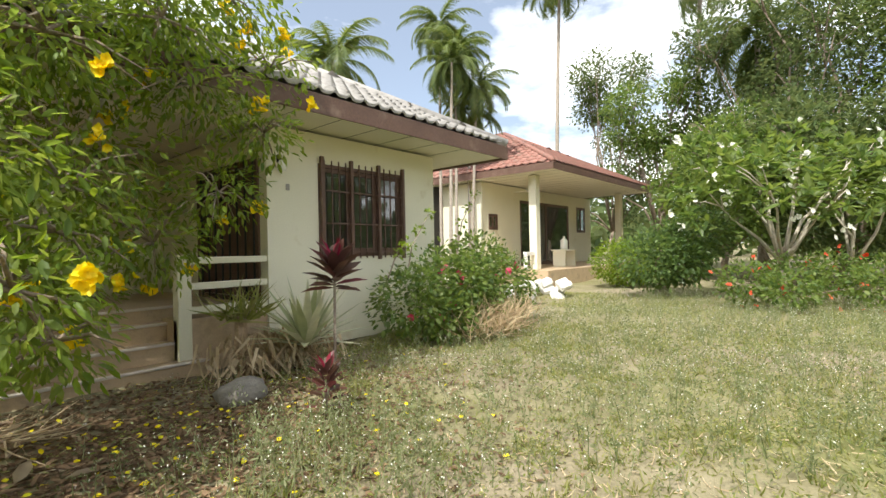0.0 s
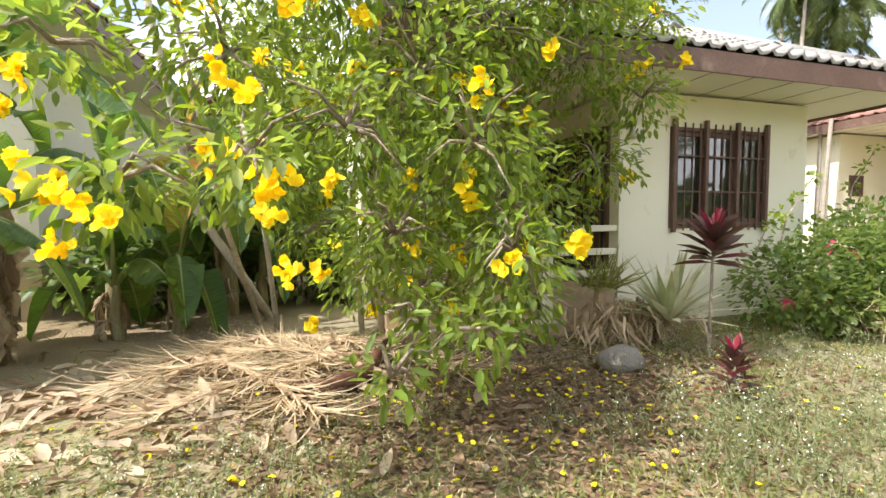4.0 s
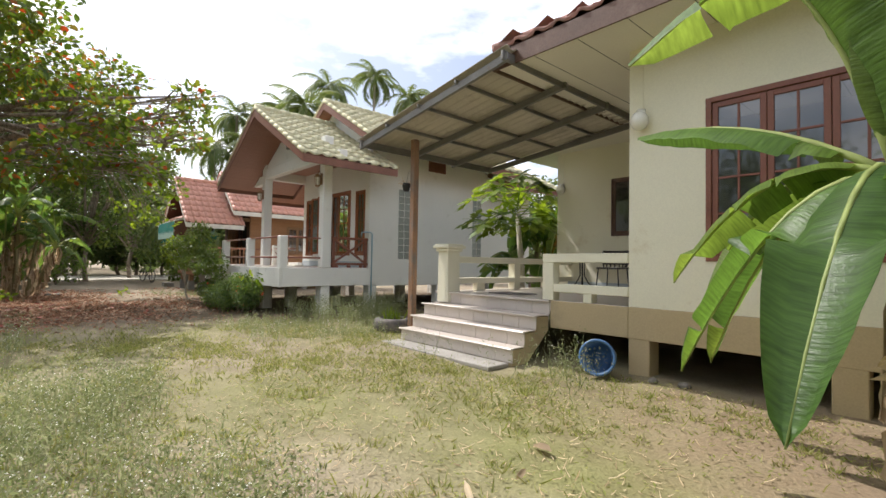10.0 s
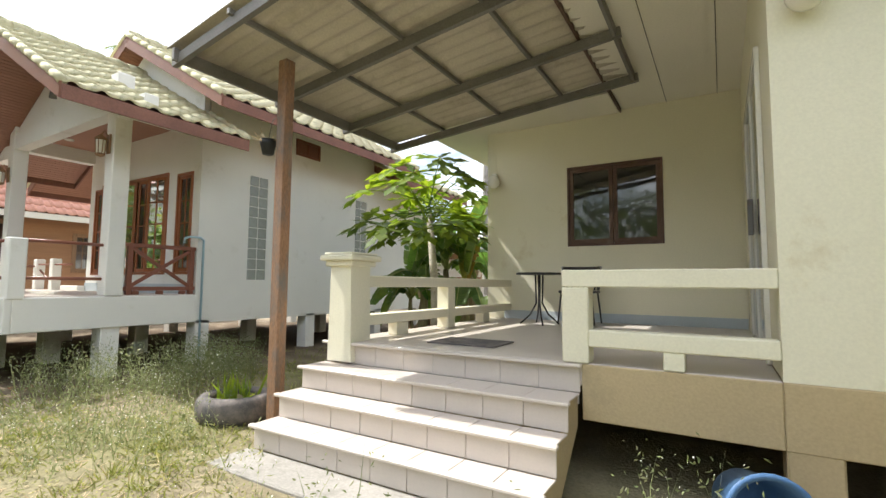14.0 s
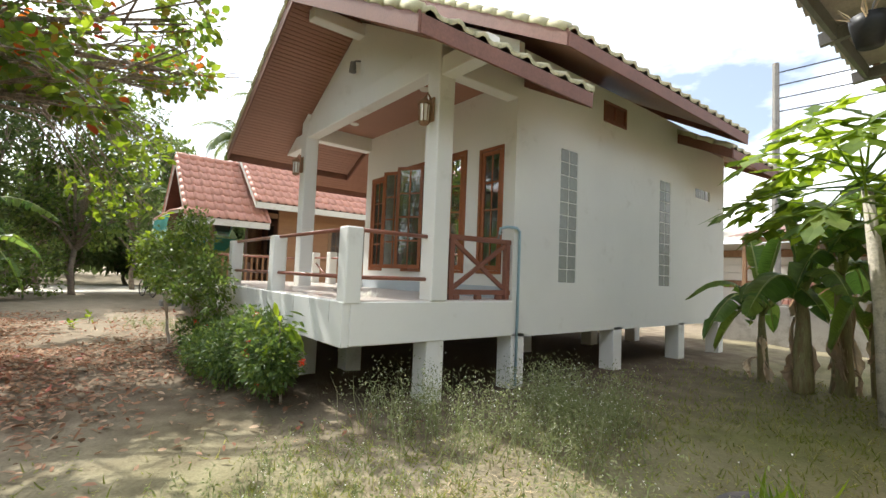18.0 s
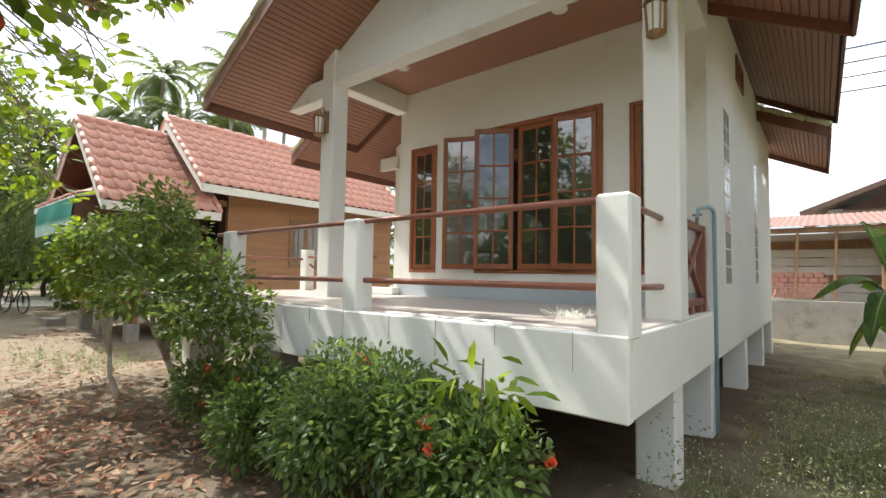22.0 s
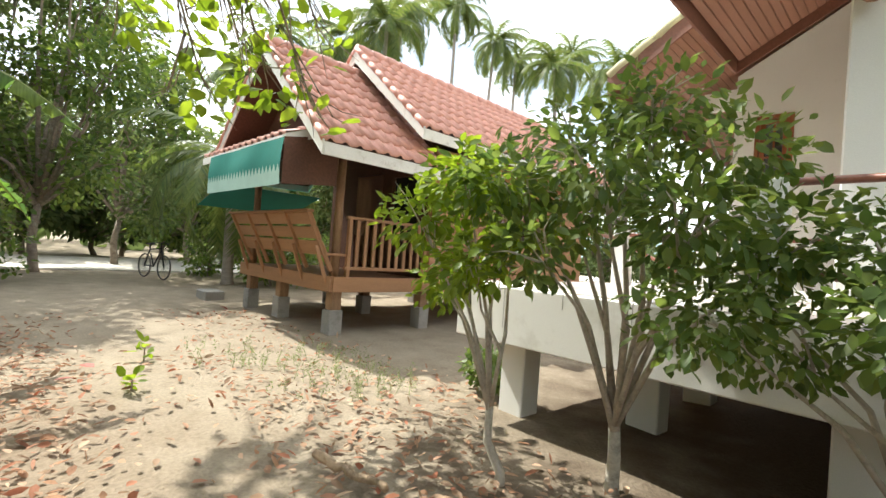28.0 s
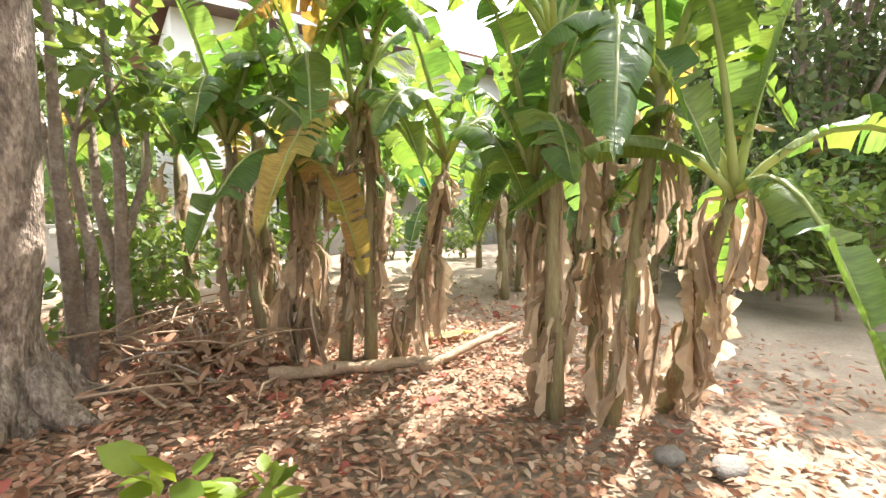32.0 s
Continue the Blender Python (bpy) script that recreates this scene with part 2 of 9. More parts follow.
def groundmat():
    """Sandy soil with grass cover on the garden side, darker humus under the trees, shade painted under the white
    house.
    """
    m, n, l = _nodes("ground_soil")
    out, bs = n.new("ShaderNodeOutputMaterial"), n.new("ShaderNodeBsdfPrincipled")
    tc = n.new("ShaderNodeTexCoord")
    big, mid, fin = n.new("ShaderNodeTexNoise"), n.new("ShaderNodeTexNoise"), n.new("ShaderNodeTexNoise")
    for k, s, d in ((big, 0.35, 5), (mid, 2.6, 7), (fin, 38.0, 5)):
        k.inputs["Scale"].default_value, k.inputs["Detail"].default_value = s, d
        l.new(tc.outputs["Object"], k.inputs["Vector"])
    soil = n.new("ShaderNodeMixRGB")
    soil.inputs["Color1"].default_value, soil.inputs["Color2"].default_value = (0.20, 0.155, 0.105, 1), (0.40, 0.34, 0.255, 1)
    l.new(mid.outputs["Fac"], soil.inputs["Fac"])
    grass = n.new("ShaderNodeMixRGB")
    grass.inputs["Color1"].default_value, grass.inputs["Color2"].default_value = (0.10, 0.115, 0.035, 1), (0.27, 0.26, 0.11, 1)
    l.new(mid.outputs["Fac"], grass.inputs["Fac"])
    sx = n.new("ShaderNodeSeparateXYZ")
    l.new(tc.outputs["Object"], sx.inputs["Vector"])
    zone = n.new("ShaderNodeMapRange")
    zone.inputs["From Min"].default_value, zone.inputs["From Max"].default_value = -17.5, -13.0
    l.new(sx.outputs["X"], zone.inputs["Value"])
    am = n.new("ShaderNodeMath")
    am.operation = "MULTIPLY_ADD"
    am.inputs[1].default_value = 2.6
    l.new(big.outputs["Fac"], am.inputs[0])
    am.inputs[2].default_value = -0.86
    mm = n.new("ShaderNodeMath")
    mm.operation, mm.use_clamp = "MULTIPLY", True
    l.new(am.outputs[0], mm.inputs[0])
    l.new(zone.outputs["Result"], mm.inputs[1])
    mx = n.new("ShaderNodeMixRGB")
    l.new(mm.outputs[0], mx.inputs["Fac"])
    l.new(soil.outputs["Color"], mx.inputs["Color1"])
    l.new(grass.outputs["Color"], mx.inputs["Color2"])
    far_ = n.new("ShaderNodeVectorMath")
    far_.operation = "DISTANCE"
    sc = n.new("ShaderNodeVectorMath")
    sc.operation = "MULTIPLY"
    sc.inputs[1].default_value = (1, 1, 0)
    l.new(tc.outputs["Object"], sc.inputs[0])
    l.new(sc.outputs["Vector"], far_.inputs[0])
    far_.inputs[1].default_value = (-20.0, -1.5, 0)
    wob = n.new("ShaderNodeMath")
    wob.operation = "MULTIPLY_ADD"
    wob.inputs[1].default_value = 5.0
    l.new(big.outputs["Fac"], wob.inputs[0])
    l.new(far_.outputs["Value"], wob.inputs[2])
    hz = n.new("ShaderNodeMapRange")
    hz.inputs["From Min"].default_value, hz.inputs["From Max"].default_value = 5.5, 9.5
    hz.inputs["To Min"].default_value, hz.inputs["To Max"].default_value = 0.85, 0.0
    l.new(wob.outputs[0], hz.inputs["Value"])
    hm = n.new("ShaderNodeMixRGB")
    hm.inputs["Color2"].default_value = (0.19, 0.125, 0.08, 1)
    l.new(hz.outputs["Result"], hm.inputs["Fac"])
    l.new(mx.outputs["Color"], hm.inputs["Color1"])
    mx = hm
    # dark brown soil, with the shade under the white house painted in
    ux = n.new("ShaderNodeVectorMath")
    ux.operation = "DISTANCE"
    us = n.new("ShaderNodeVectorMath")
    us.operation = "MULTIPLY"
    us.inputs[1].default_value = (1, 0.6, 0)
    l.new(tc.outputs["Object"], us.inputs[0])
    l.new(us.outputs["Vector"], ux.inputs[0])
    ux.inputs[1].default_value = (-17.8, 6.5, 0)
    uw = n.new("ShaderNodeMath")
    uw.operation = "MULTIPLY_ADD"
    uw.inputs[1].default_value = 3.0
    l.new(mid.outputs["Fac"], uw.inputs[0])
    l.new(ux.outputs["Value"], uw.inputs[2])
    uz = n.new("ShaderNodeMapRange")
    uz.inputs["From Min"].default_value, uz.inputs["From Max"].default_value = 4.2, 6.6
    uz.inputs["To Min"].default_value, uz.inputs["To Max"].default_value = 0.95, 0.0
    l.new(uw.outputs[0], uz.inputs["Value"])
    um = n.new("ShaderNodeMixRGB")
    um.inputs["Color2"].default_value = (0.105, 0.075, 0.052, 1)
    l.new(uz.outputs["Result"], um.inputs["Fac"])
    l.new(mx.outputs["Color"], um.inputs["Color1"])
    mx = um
    rx_ = n.new("ShaderNodeVectorMath")
    rx_.operation = "DISTANCE"
    rs_ = n.new("ShaderNodeVectorMath")
    rs_.operation = "MULTIPLY"
    rs_.inputs[1].default_value = (0.55, 1.0, 0)
    l.new(tc.outputs["Object"], rs_.inputs[0])
    l.new(rs_.outputs["Vector"], rx_.inputs[0])
    rx_.inputs[1].default_value = (-2.2, 6.4, 0)
    rw_ = n.new("ShaderNodeMath")
    rw_.operation = "MULTIPLY_ADD"
    rw_.inputs[1].default_value = 1.6
    l.new(mid.outputs["Fac"], rw_.inputs[0])
    l.new(rx_.outputs["Value"], rw_.inputs[2])
    rz_ = n.new("ShaderNodeMapRange")
    rz_.inputs["From Min"].default_value, rz_.inputs["From Max"].default_value = 1.9, 3.1
    rz_.inputs["To Min"].default_value, rz_.inputs["To Max"].default_value = 0.7, 0.0
    l.new(rw_.outputs[0], rz_.inputs["Value"])
    rm_ = n.new("ShaderNodeMixRGB")
    rm_.inputs["Color2"].default_value = (0.26, 0.185, 0.125, 1)
    l.new(rz_.outputs["Result"], rm_.inputs["Fac"])
    l.new(mx.outputs["Color"], rm_.inputs["Color1"])
    mx = rm_
    fm = n.new("ShaderNodeMapRange")
    fm.inputs["To Min"].default_value, fm.inputs["To Max"].default_value = 0.65, 1.3
    l.new(fin.outputs["Fac"], fm.inputs["Value"])
    mu = n.new("ShaderNodeMixRGB")
    mu.blend_type = "MULTIPLY"
    mu.inputs["Fac"].default_value = 1
    l.new(mx.outputs["Color"], mu.inputs["Color1"])
    l.new(fm.outputs["Result"], mu.inputs["Color2"])
    l.new(mu.outputs["Color"], bs.inputs["Base Color"])
    bs.inputs["Roughness"].default_value, bs.inputs["Specular IOR Level"].default_value = 0.95, 0.1
    bp = n.new("ShaderNodeBump")
    bp.inputs["Strength"].default_value, bp.inputs["Distance"].default_value = 0.5, 0.03
    l.new(fin.outputs["Fac"], bp.inputs["Height"])
    l.new(bp.outputs["Normal"], bs.inputs["Normal"])
    l.new(bs.outputs["BSDF"], out.inputs["Surface"])
    return m


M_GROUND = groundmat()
M_CREAM = mat("cream_paint", (0.78, 0.74, 0.58), 0.75, 0.05, 0.7, 60, 0.12, stain=(0.62, 0.54, 0.36), amount=0.12)
M_TAN = mat("tan_paint", (0.47, 0.37, 0.22), 0.75, 0.08, 1.0, 60, 0.15, stain=(0.36, 0.29, 0.18), amount=0.2)
M_WHITE = mat("white_render", (0.80, 0.79, 0.74), 0.8, 0.05, 0.9, 160, 0.16, stain=(0.62, 0.60, 0.53), amount=0.15)
M_GREYBLUE = mat("grey_blue_skirting", (0.47, 0.52, 0.55), 0.6, 0.06, 2, 60, 0.1)
M_SOFFIT = mat("white_soffit_board", (0.78, 0.74, 0.64), 0.7, 0.05, 0.8, 50, 0.05)
M_BROWNTRIM = mat("brown_fascia_paint", (0.13, 0.075, 0.055), 0.5, 0.2, 2, 50, 0.1, stain=(0.22, 0.15, 0.11), amount=0.25)
M_REDTRIM = mat("red_brown_fascia", (0.21, 0.095, 0.065), 0.5, 0.2, 2, 50, 0.1)
M_STRIP = mat("red_brown_wood_strip", (0.33, 0.165, 0.11), 0.45, 0.15, 2, 40, 0.1, rnd=0.35)
M_WINFRAME = mat("red_brown_window_paint", (0.235, 0.095, 0.065), 0.4, 0.12, 4, 60, 0.08)
M_TEAK = mat("orange_brown_varnished_wood", (0.30, 0.105, 0.045), 0.35, 0.2, 3, 40, 0.1, stretch=(1, 1, 0.2))
M_RAIL = mat("brown_painted_pipe", (0.26, 0.10, 0.065), 0.35, 0.15, 3, 50, 0.05)
M_GLASS = glassmat("dark_window_glass", (0.10, 0.11, 0.11))
# near-black paints the shade of unlit rooms; soffit joints use it too
M_DARK = mat("dark_interior_and_joint", (0.03, 0.027, 0.024), 0.8, 0.2, 2, 20, 0)
M_GBLOCK = mat("glass_block", (0.34, 0.36, 0.33), 0.12, 0.25, 6, 90, 0.5, spec=0.8, rnd=0.3)
M_REDTILE = mat("pink_red_roof_tile", (0.62, 0.32, 0.25), 0.55, 0.2, 3, 60, 0.2, stain=(0.36, 0.19, 0.14), amount=0.22, rnd=0.3)
M_OLDRED = mat("weathered_red_roof_tile", (0.30, 0.145, 0.115), 0.75, 0.25, 3, 60, 0.25, stain=(0.18, 0.13, 0.10), amount=0.4, rnd=0.4)
M_YELTILE = mat("mossy_yellow_roof_tile", (0.60, 0.56, 0.37), 0.8, 0.2, 3, 50, 0.3, stain=(0.20, 0.21, 0.11), amount=0.3, rnd=0.35)
M_GREYTILE = mat("grey_cement_tile", (0.37, 0.35, 0.33), 0.85, 0.2, 3, 50, 0.3, stain=(0.2, 0.19, 0.17), amount=0.35, rnd=0.3)
M_CEMENT = mat("grey_cement_sheet", (0.52, 0.47, 0.39), 0.85, 0.12, 1.5, 60, 0.2, stain=(0.38, 0.33, 0.26), amount=0.3)
M_STEEL = mat("dark_grey_painted_steel", (0.20, 0.19, 0.18), 0.5, 0.2, 4, 80, 0.1, metal=0.2, stain=(0.2, 0.13, 0.09), amount=0.15)
M_RUSTPOST = mat("brown_rusty_steel_post", (0.30, 0.17, 0.10), 0.6, 0.3, 5, 80, 0.2, stain=(0.16, 0.15, 0.14), amount=0.45, stretch=(1, 1, 0.3))
M_TILE = mat("pale_pink_step_tile", (0.60, 0.535, 0.48), 0.3, 0.06, 3, 60, 0.05, spec=0.5, rnd=0.12)
M_GROUT = mat("grey_grout", (0.42, 0.38, 0.34), 0.9, 0.1, 5, 60, 0.1)
M_ATILE = mat("worn_beige_step_tile", (0.50, 0.37, 0.24), 0.5, 0.15, 3, 60, 0.1, stain=(0.33, 0.25, 0.17), amount=0.35, rnd=0.2)
M_WOOD = mat("weathered_orange_wood", (0.38, 0.20, 0.10), 0.6, 0.25, 2, 30, 0.2, stretch=(0.5, 0.5, 6), rnd=0.35)
M_WOODPOST = mat("brown_wood_post", (0.30, 0.18, 0.10), 0.7, 0.25, 3, 30, 0.3, stretch=(4, 4, 0.6))
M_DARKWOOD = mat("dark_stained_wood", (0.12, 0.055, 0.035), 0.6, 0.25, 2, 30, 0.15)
M_CONC = mat("grey_concrete", (0.33, 0.31, 0.28), 0.9, 0.15, 2, 50, 0.3, stain=(0.2, 0.19, 0.16), amount=0.35)
M_TEAL = mat("teal_awning_cloth", (0.02, 0.20, 0.16), 0.75, 0.12, 3, 90, 0.1)
M_TEALPALE = mat("pale_teal_awning_edge", (0.35, 0.52, 0.45), 0.75, 0.1, 3, 90, 0.1)
M_RUBBER = mat("black_tyre_rubber", (0.09, 0.088, 0.086), 0.8, 0.2, 5, 70, 0.2, stain=(0.22, 0.185, 0.165), amount=0.55)
M_BLUE = mat("faded_blue_plastic", (0.07, 0.15, 0.30), 0.45, 0.12, 4, 60, 0.05)
M_PIPEBLUE = mat("grey_blue_plastic_pipe", (0.35, 0.50, 0.58), 0.4, 0.08, 4, 60, 0)
M_GLOBE = mat("cream_globe_plastic", (0.80, 0.68, 0.42), 0.25, 0.05, 3, 50, 0.02, spec=0.5)
M_LAMPWHITE = mat("white_lamp_globe", (0.82, 0.80, 0.72), 0.25, 0.04, 3, 50, 0.02, spec=0.5)
M_BLACK = mat("black_metal", (0.03, 0.03, 0.03), 0.45, 0.2, 5, 60, 0.05, metal=0.3)
M_WICKER = mat("dark_grey_rattan", (0.07, 0.065, 0.06), 0.6, 0.2, 20, 120, 0.5)
M_LOG = mat("pale_bleached_log", (0.45, 0.38, 0.29), 0.85, 0.2, 4, 50, 0.5, stain=(0.28, 0.21, 0.15), amount=0.3, depth=0.02)
M_LOGB = mat("brown_log", (0.35, 0.25, 0.16), 0.85, 0.25, 4, 40, 0.6, depth=0.02)
M_STONE = mat("grey_stone", (0.20, 0.182, 0.155), 0.85, 0.2, 5, 50, 0.5, depth=0.02)
M_BARK = mat("grey_brown_bark", (0.27, 0.21, 0.16), 0.9, 0.3, 5, 30, 0.8, stain=(0.45, 0.40, 0.33), amount=0.35, depth=0.03)
M_ALMBARK = mat("rough_almond_bark", (0.40, 0.32, 0.245), 0.92, 0.45, 7, 45, 1.0, stain=(0.13, 0.095, 0.07), amount=0.55, stretch=(1, 1, 0.4), depth=0.06)
M_BARKPALE = mat("pale_smooth_bark", (0.50, 0.45, 0.37), 0.85, 0.2, 6, 40, 0.5, stain=(0.22, 0.19, 0.15), amount=0.3, depth=0.015)
M_PALMTRUNK = mat("grey_palm_trunk", (0.36, 0.31, 0.26), 0.9, 0.2, 3, 20, 0.5, stretch=(1, 1, 4), depth=0.03)
M_BSTEM = mat("banana_stem_skin", (0.26, 0.24, 0.12), 0.6, 0.3, 4, 30, 0.3, stain=(0.20, 0.12, 0.07), amount=0.5, stretch=(3, 3, 0.5))
M_DRYB = leafmat("dry_banana_leaf", [(0.27, 0.205, 0.135), (0.44, 0.355, 0.245), (0.62, 0.53, 0.39), (0.20, 0.14, 0.09), (0.50, 0.40, 0.27)], 0.4, 0.8, 0.15)
M_BLEAF = leafmat("banana_leaf", [(0.062, 0.128, 0.030), (0.095, 0.180, 0.036), (0.150, 0.215, 0.044), (0.075, 0.148, 0.045)], 0.5, 0.42, 0.45, vein=0.28)
M_BRIB = leafmat("banana_midrib", [(0.30, 0.36, 0.12), (0.36, 0.40, 0.16)], 0.3, 0.5, 0.3)
M_BYEL = leafmat("yellowing_banana_leaf", [(0.30, 0.29, 0.06), (0.36, 0.27, 0.07), (0.30, 0.18, 0.07)], 0.4, 0.5, 0.3, vein=0.3)
M_LEAF = leafmat("green_leaf", [(0.070, 0.120, 0.034), (0.120, 0.188, 0.044), (0.180, 0.235, 0.058), (0.095, 0.142, 0.046)], 0.5)
M_DEEP = leafmat("deep_green_leaf", [(0.062, 0.105, 0.036), (0.100, 0.165, 0.050), (0.150, 0.210, 0.058)], 0.5, 0.35, 0.5)
M_BRIGHT = leafmat("bright_green_leaf", [(0.103, 0.172, 0.023), (0.172, 0.253, 0.034), (0.23, 0.31, 0.046)], 0.5)
M_ALMOND = leafmat("almond_tree_leaf", [(0.068, 0.121, 0.027), (0.108, 0.176, 0.027), (0.176, 0.243, 0.041), (0.121, 0.149, 0.027), (0.081, 0.135, 0.027), (0.135, 0.203, 0.027), (0.378, 0.095, 0.041)], 0.5)
M_PALM = leafmat("coconut_frond", [(0.063, 0.105, 0.031), (0.112, 0.154, 0.042), (0.154, 0.182, 0.056)], 0.4)
M_FAR = leafmat("far_foliage", [(0.065, 0.098, 0.039), (0.104, 0.143, 0.052), (0.143, 0.169, 0.065)], 0.4, 0.7, 0.2)
M_TEC = leafmat("trumpet_bush_leaf", [(0.100, 0.156, 0.036), (0.165, 0.228, 0.048), (0.230, 0.288, 0.062), (0.130, 0.188, 0.047)], 0.62, 0.5, 0.3)
M_YELLOW = leafmat("yellow_petal", [(0.84, 0.72, 0.02), (0.86, 0.77, 0.05), (0.82, 0.67, 0.01)], 0.35, 0.5, 0.2)
M_RED = leafmat("red_petal", [(0.66, 0.10, 0.05), (0.74, 0.19, 0.09)], 0.3, 0.5, 0.2)
M_PINK = leafmat("pink_petal", [(0.62, 0.08, 0.16), (0.7, 0.14, 0.2)], 0.4, 0.5, 0.2)
M_WHITEPETAL = leafmat("white_petal", [(0.75, 0.74, 0.66), (0.8, 0.8, 0.74)], 0.3, 0.5, 0.2)
M_DRY = leafmat("dry_leaf_litter", [(0.23, 0.125, 0.075), (0.38, 0.22, 0.13), (0.48, 0.36, 0.25), (0.32, 0.13, 0.075), (0.38, 0.26, 0.17), (0.18, 0.115, 0.075)], 0.15, 0.8, 0.15)
M_HUMUS = leafmat("brown_leaf_mould", [(0.10, 0.065, 0.04), (0.17, 0.11, 0.065), (0.25, 0.17, 0.10), (0.13, 0.08, 0.05)], 0.1, 0.85, 0.1)
M_REDLEAF = leafmat("fallen_red_leaf", [(0.26, 0.07, 0.05), (0.33, 0.10, 0.07), (0.24, 0.08, 0.055)], 0.15, 0.6, 0.25)
M_STRAW = leafmat("straw", [(0.46, 0.36, 0.22), (0.56, 0.46, 0.31), (0.36, 0.26, 0.16)], 0.2, 0.85, 0.1)
M_GRASS = leafmat("grass_blade", [(0.130, 0.165, 0.040), (0.215, 0.245, 0.065), (0.330, 0.315, 0.135), (0.165, 0.200, 0.052), (0.320, 0.305, 0.150)], 0.45, 0.6, 0.2)
M_WEED = leafmat("grey_green_weed", [(0.130, 0.165, 0.070), (0.200, 0.230, 0.110), (0.300, 0.310, 0.190)], 0.45, 0.7, 0.2)
M_AGAVE = leafmat("striped_agave_leaf", [(0.56, 0.55, 0.38), (0.34, 0.38, 0.20), (0.66, 0.64, 0.48)], 0.2, 0.5, 0.35)
M_CORD = leafmat("dark_red_cordyline_leaf", [(0.07, 0.035, 0.03), (0.10, 0.06, 0.04), (0.16, 0.03, 0.04)], 0.35, 0.4, 0.4)
M_CORDTOP = leafmat("crimson_cordyline_leaf", [(0.24, 0.03, 0.045), (0.32, 0.05, 0.07)], 0.45, 0.4, 0.4)
M_GREYBLDG = mat("pale_painted_wall", (0.74, 0.72, 0.66), 0.8, 0.06, 1, 40, 0.1, stain=(0.58, 0.56, 0.5), amount=0.2)
M_RUST = mat("rusty_red_metal_sheet", (0.27, 0.14, 0.11), 0.6, 0.25, 2, 30, 0.15, stain=(0.25, 0.16, 0.1), amount=0.4)
# distance haze is painted in: grey-blue instead of the woods' green
M_HILL = mat("haze_tinted_hill", (0.30, 0.38, 0.38), 1.0, 0.15, 0.02, 0.5, 0)
M_ROAD = mat("pale_sand_road", (0.62, 0.57, 0.49), 0.95, 0.1, 0.8, 30, 0.2)

# ---- building blocks ----
class Solid:
    """Vertices and faces gathered for one mesh."""

    def __init__(self):
        self.v, self.f = [], []

    def add(self, verts, faces):
        k = len(self.v)
        self.v.extend(verts)
        self.f.extend([tuple(i + k for i in f) for f in faces])
        return self

    def box(self, x0, y0, z0, x1, y1, z1, c=0.008, m=None):
        """A box with chamfered edges."""
        c = min(c, 0.3 * min(abs(x1 - x0), abs(y1 - y0), abs(z1 - z0)))
        lo, hi = (min(x0, x1), min(y0, y1), min(z0, z1)), (max(x0, x1), max(y0, y1), max(z0, z1))
        verts, idx = [], {}
        for sx in (0, 1):
            for sy in (0, 1):
                for sz in (0, 1):
                    s = (sx, sy, sz)
                    p = [hi[k] if s[k] else lo[k] for k in range(3)]
                    for a in range(3):
                        q = [p[k] if k == a else p[k] + (-c if s[k] else c) for k in range(3)]
                        idx[(s, a)] = len(verts)
                        verts.append(tuple(q))
        faces = []
        for a in range(3):
            b, d = (a + 1) % 3, (a + 2) % 3
            for side in (0, 1):
                ring = []
                for u, w in ((0, 0), (1, 0), (1, 1), (0, 1)):
                    s = [0, 0, 0]
                    s[a], s[b], s[d] = side, u, w
                    ring.append(idx[(tuple(s), a)])
                faces.append(tuple(ring if side else ring[::-1]))
            for u in (0, 1):
                for w in (0, 1):
                    s0, s1 = [0, 0, 0], [0, 0, 0]
                    s0[b], s0[d], s1[b], s1[d] = u, w, u, w
                    s0[a], s1[a] = 0, 1
                    q = (idx[(tuple(s0), b)], idx[(tuple(s1), b)], idx[(tuple(s1), d)], idx[(tuple(s0), d)])
                    faces.append(q if u == w else q[::-1])
        for s in [(i, j, k) for i in (0, 1) for j in (0, 1) for k in (0, 1)]:
            t = (idx[(s, 0)], idx[(s, 1)], idx[(s, 2)])
            faces.append(t if sum(s) % 2 else t[::-1])
        if m is not None:
            verts = [tuple(m @ Vector(v)) for v in verts]
        return self.add(verts, faces)

    def prism(self, poly, lo, hi, axis="y"):
        """A polygon drawn in the two other axes, pushed from lo to hi along an axis."""
        k = "xyz".index(axis)
        def put(p, h):
            q = list(p)
            q.insert(k, h)
            return tuple(q)
        n = len(poly)
        verts = [put(p, lo) for p in poly] + [put(p, hi) for p in poly]
        faces = [tuple(range(n))[::-1], tuple(range(n, 2 * n))] + [(i, (i + 1) % n, n + (i + 1) % n, n + i) for i in range(n)]
        return self.add(verts, faces)

    def tube(self, pts, radii, n=8, cap=True):
        pts = [Vector(p) for p in pts]
        if not hasattr(radii, "__len__"):
            radii = [radii] * len(pts)
        ring0, verts, faces = None, [], []
        side = None
        for i, p in enumerate(pts):
            d = (pts[min(i + 1, len(pts) - 1)] - pts[max(i - 1, 0)])
            d = d.normalized() if d.length > 1e-9 else Vector((0, 0, 1))
            if side is None:
                side = d.orthogonal().normalized()
            side = (side - d * side.dot(d))
            side = side.normalized() if side.length > 1e-6 else d.orthogonal().normalized()
            up = d.cross(side)
            for k in range(n):
                a = 2 * math.pi * k / n
                verts.append(tuple(p + (side * math.cos(a) + up * math.sin(a)) * radii[i]))
            if i:
                o = (i - 1) * n
                faces += [(o + k, o + (k + 1) % n, o + n + (k + 1) % n, o + n + k) for k in range(n)]
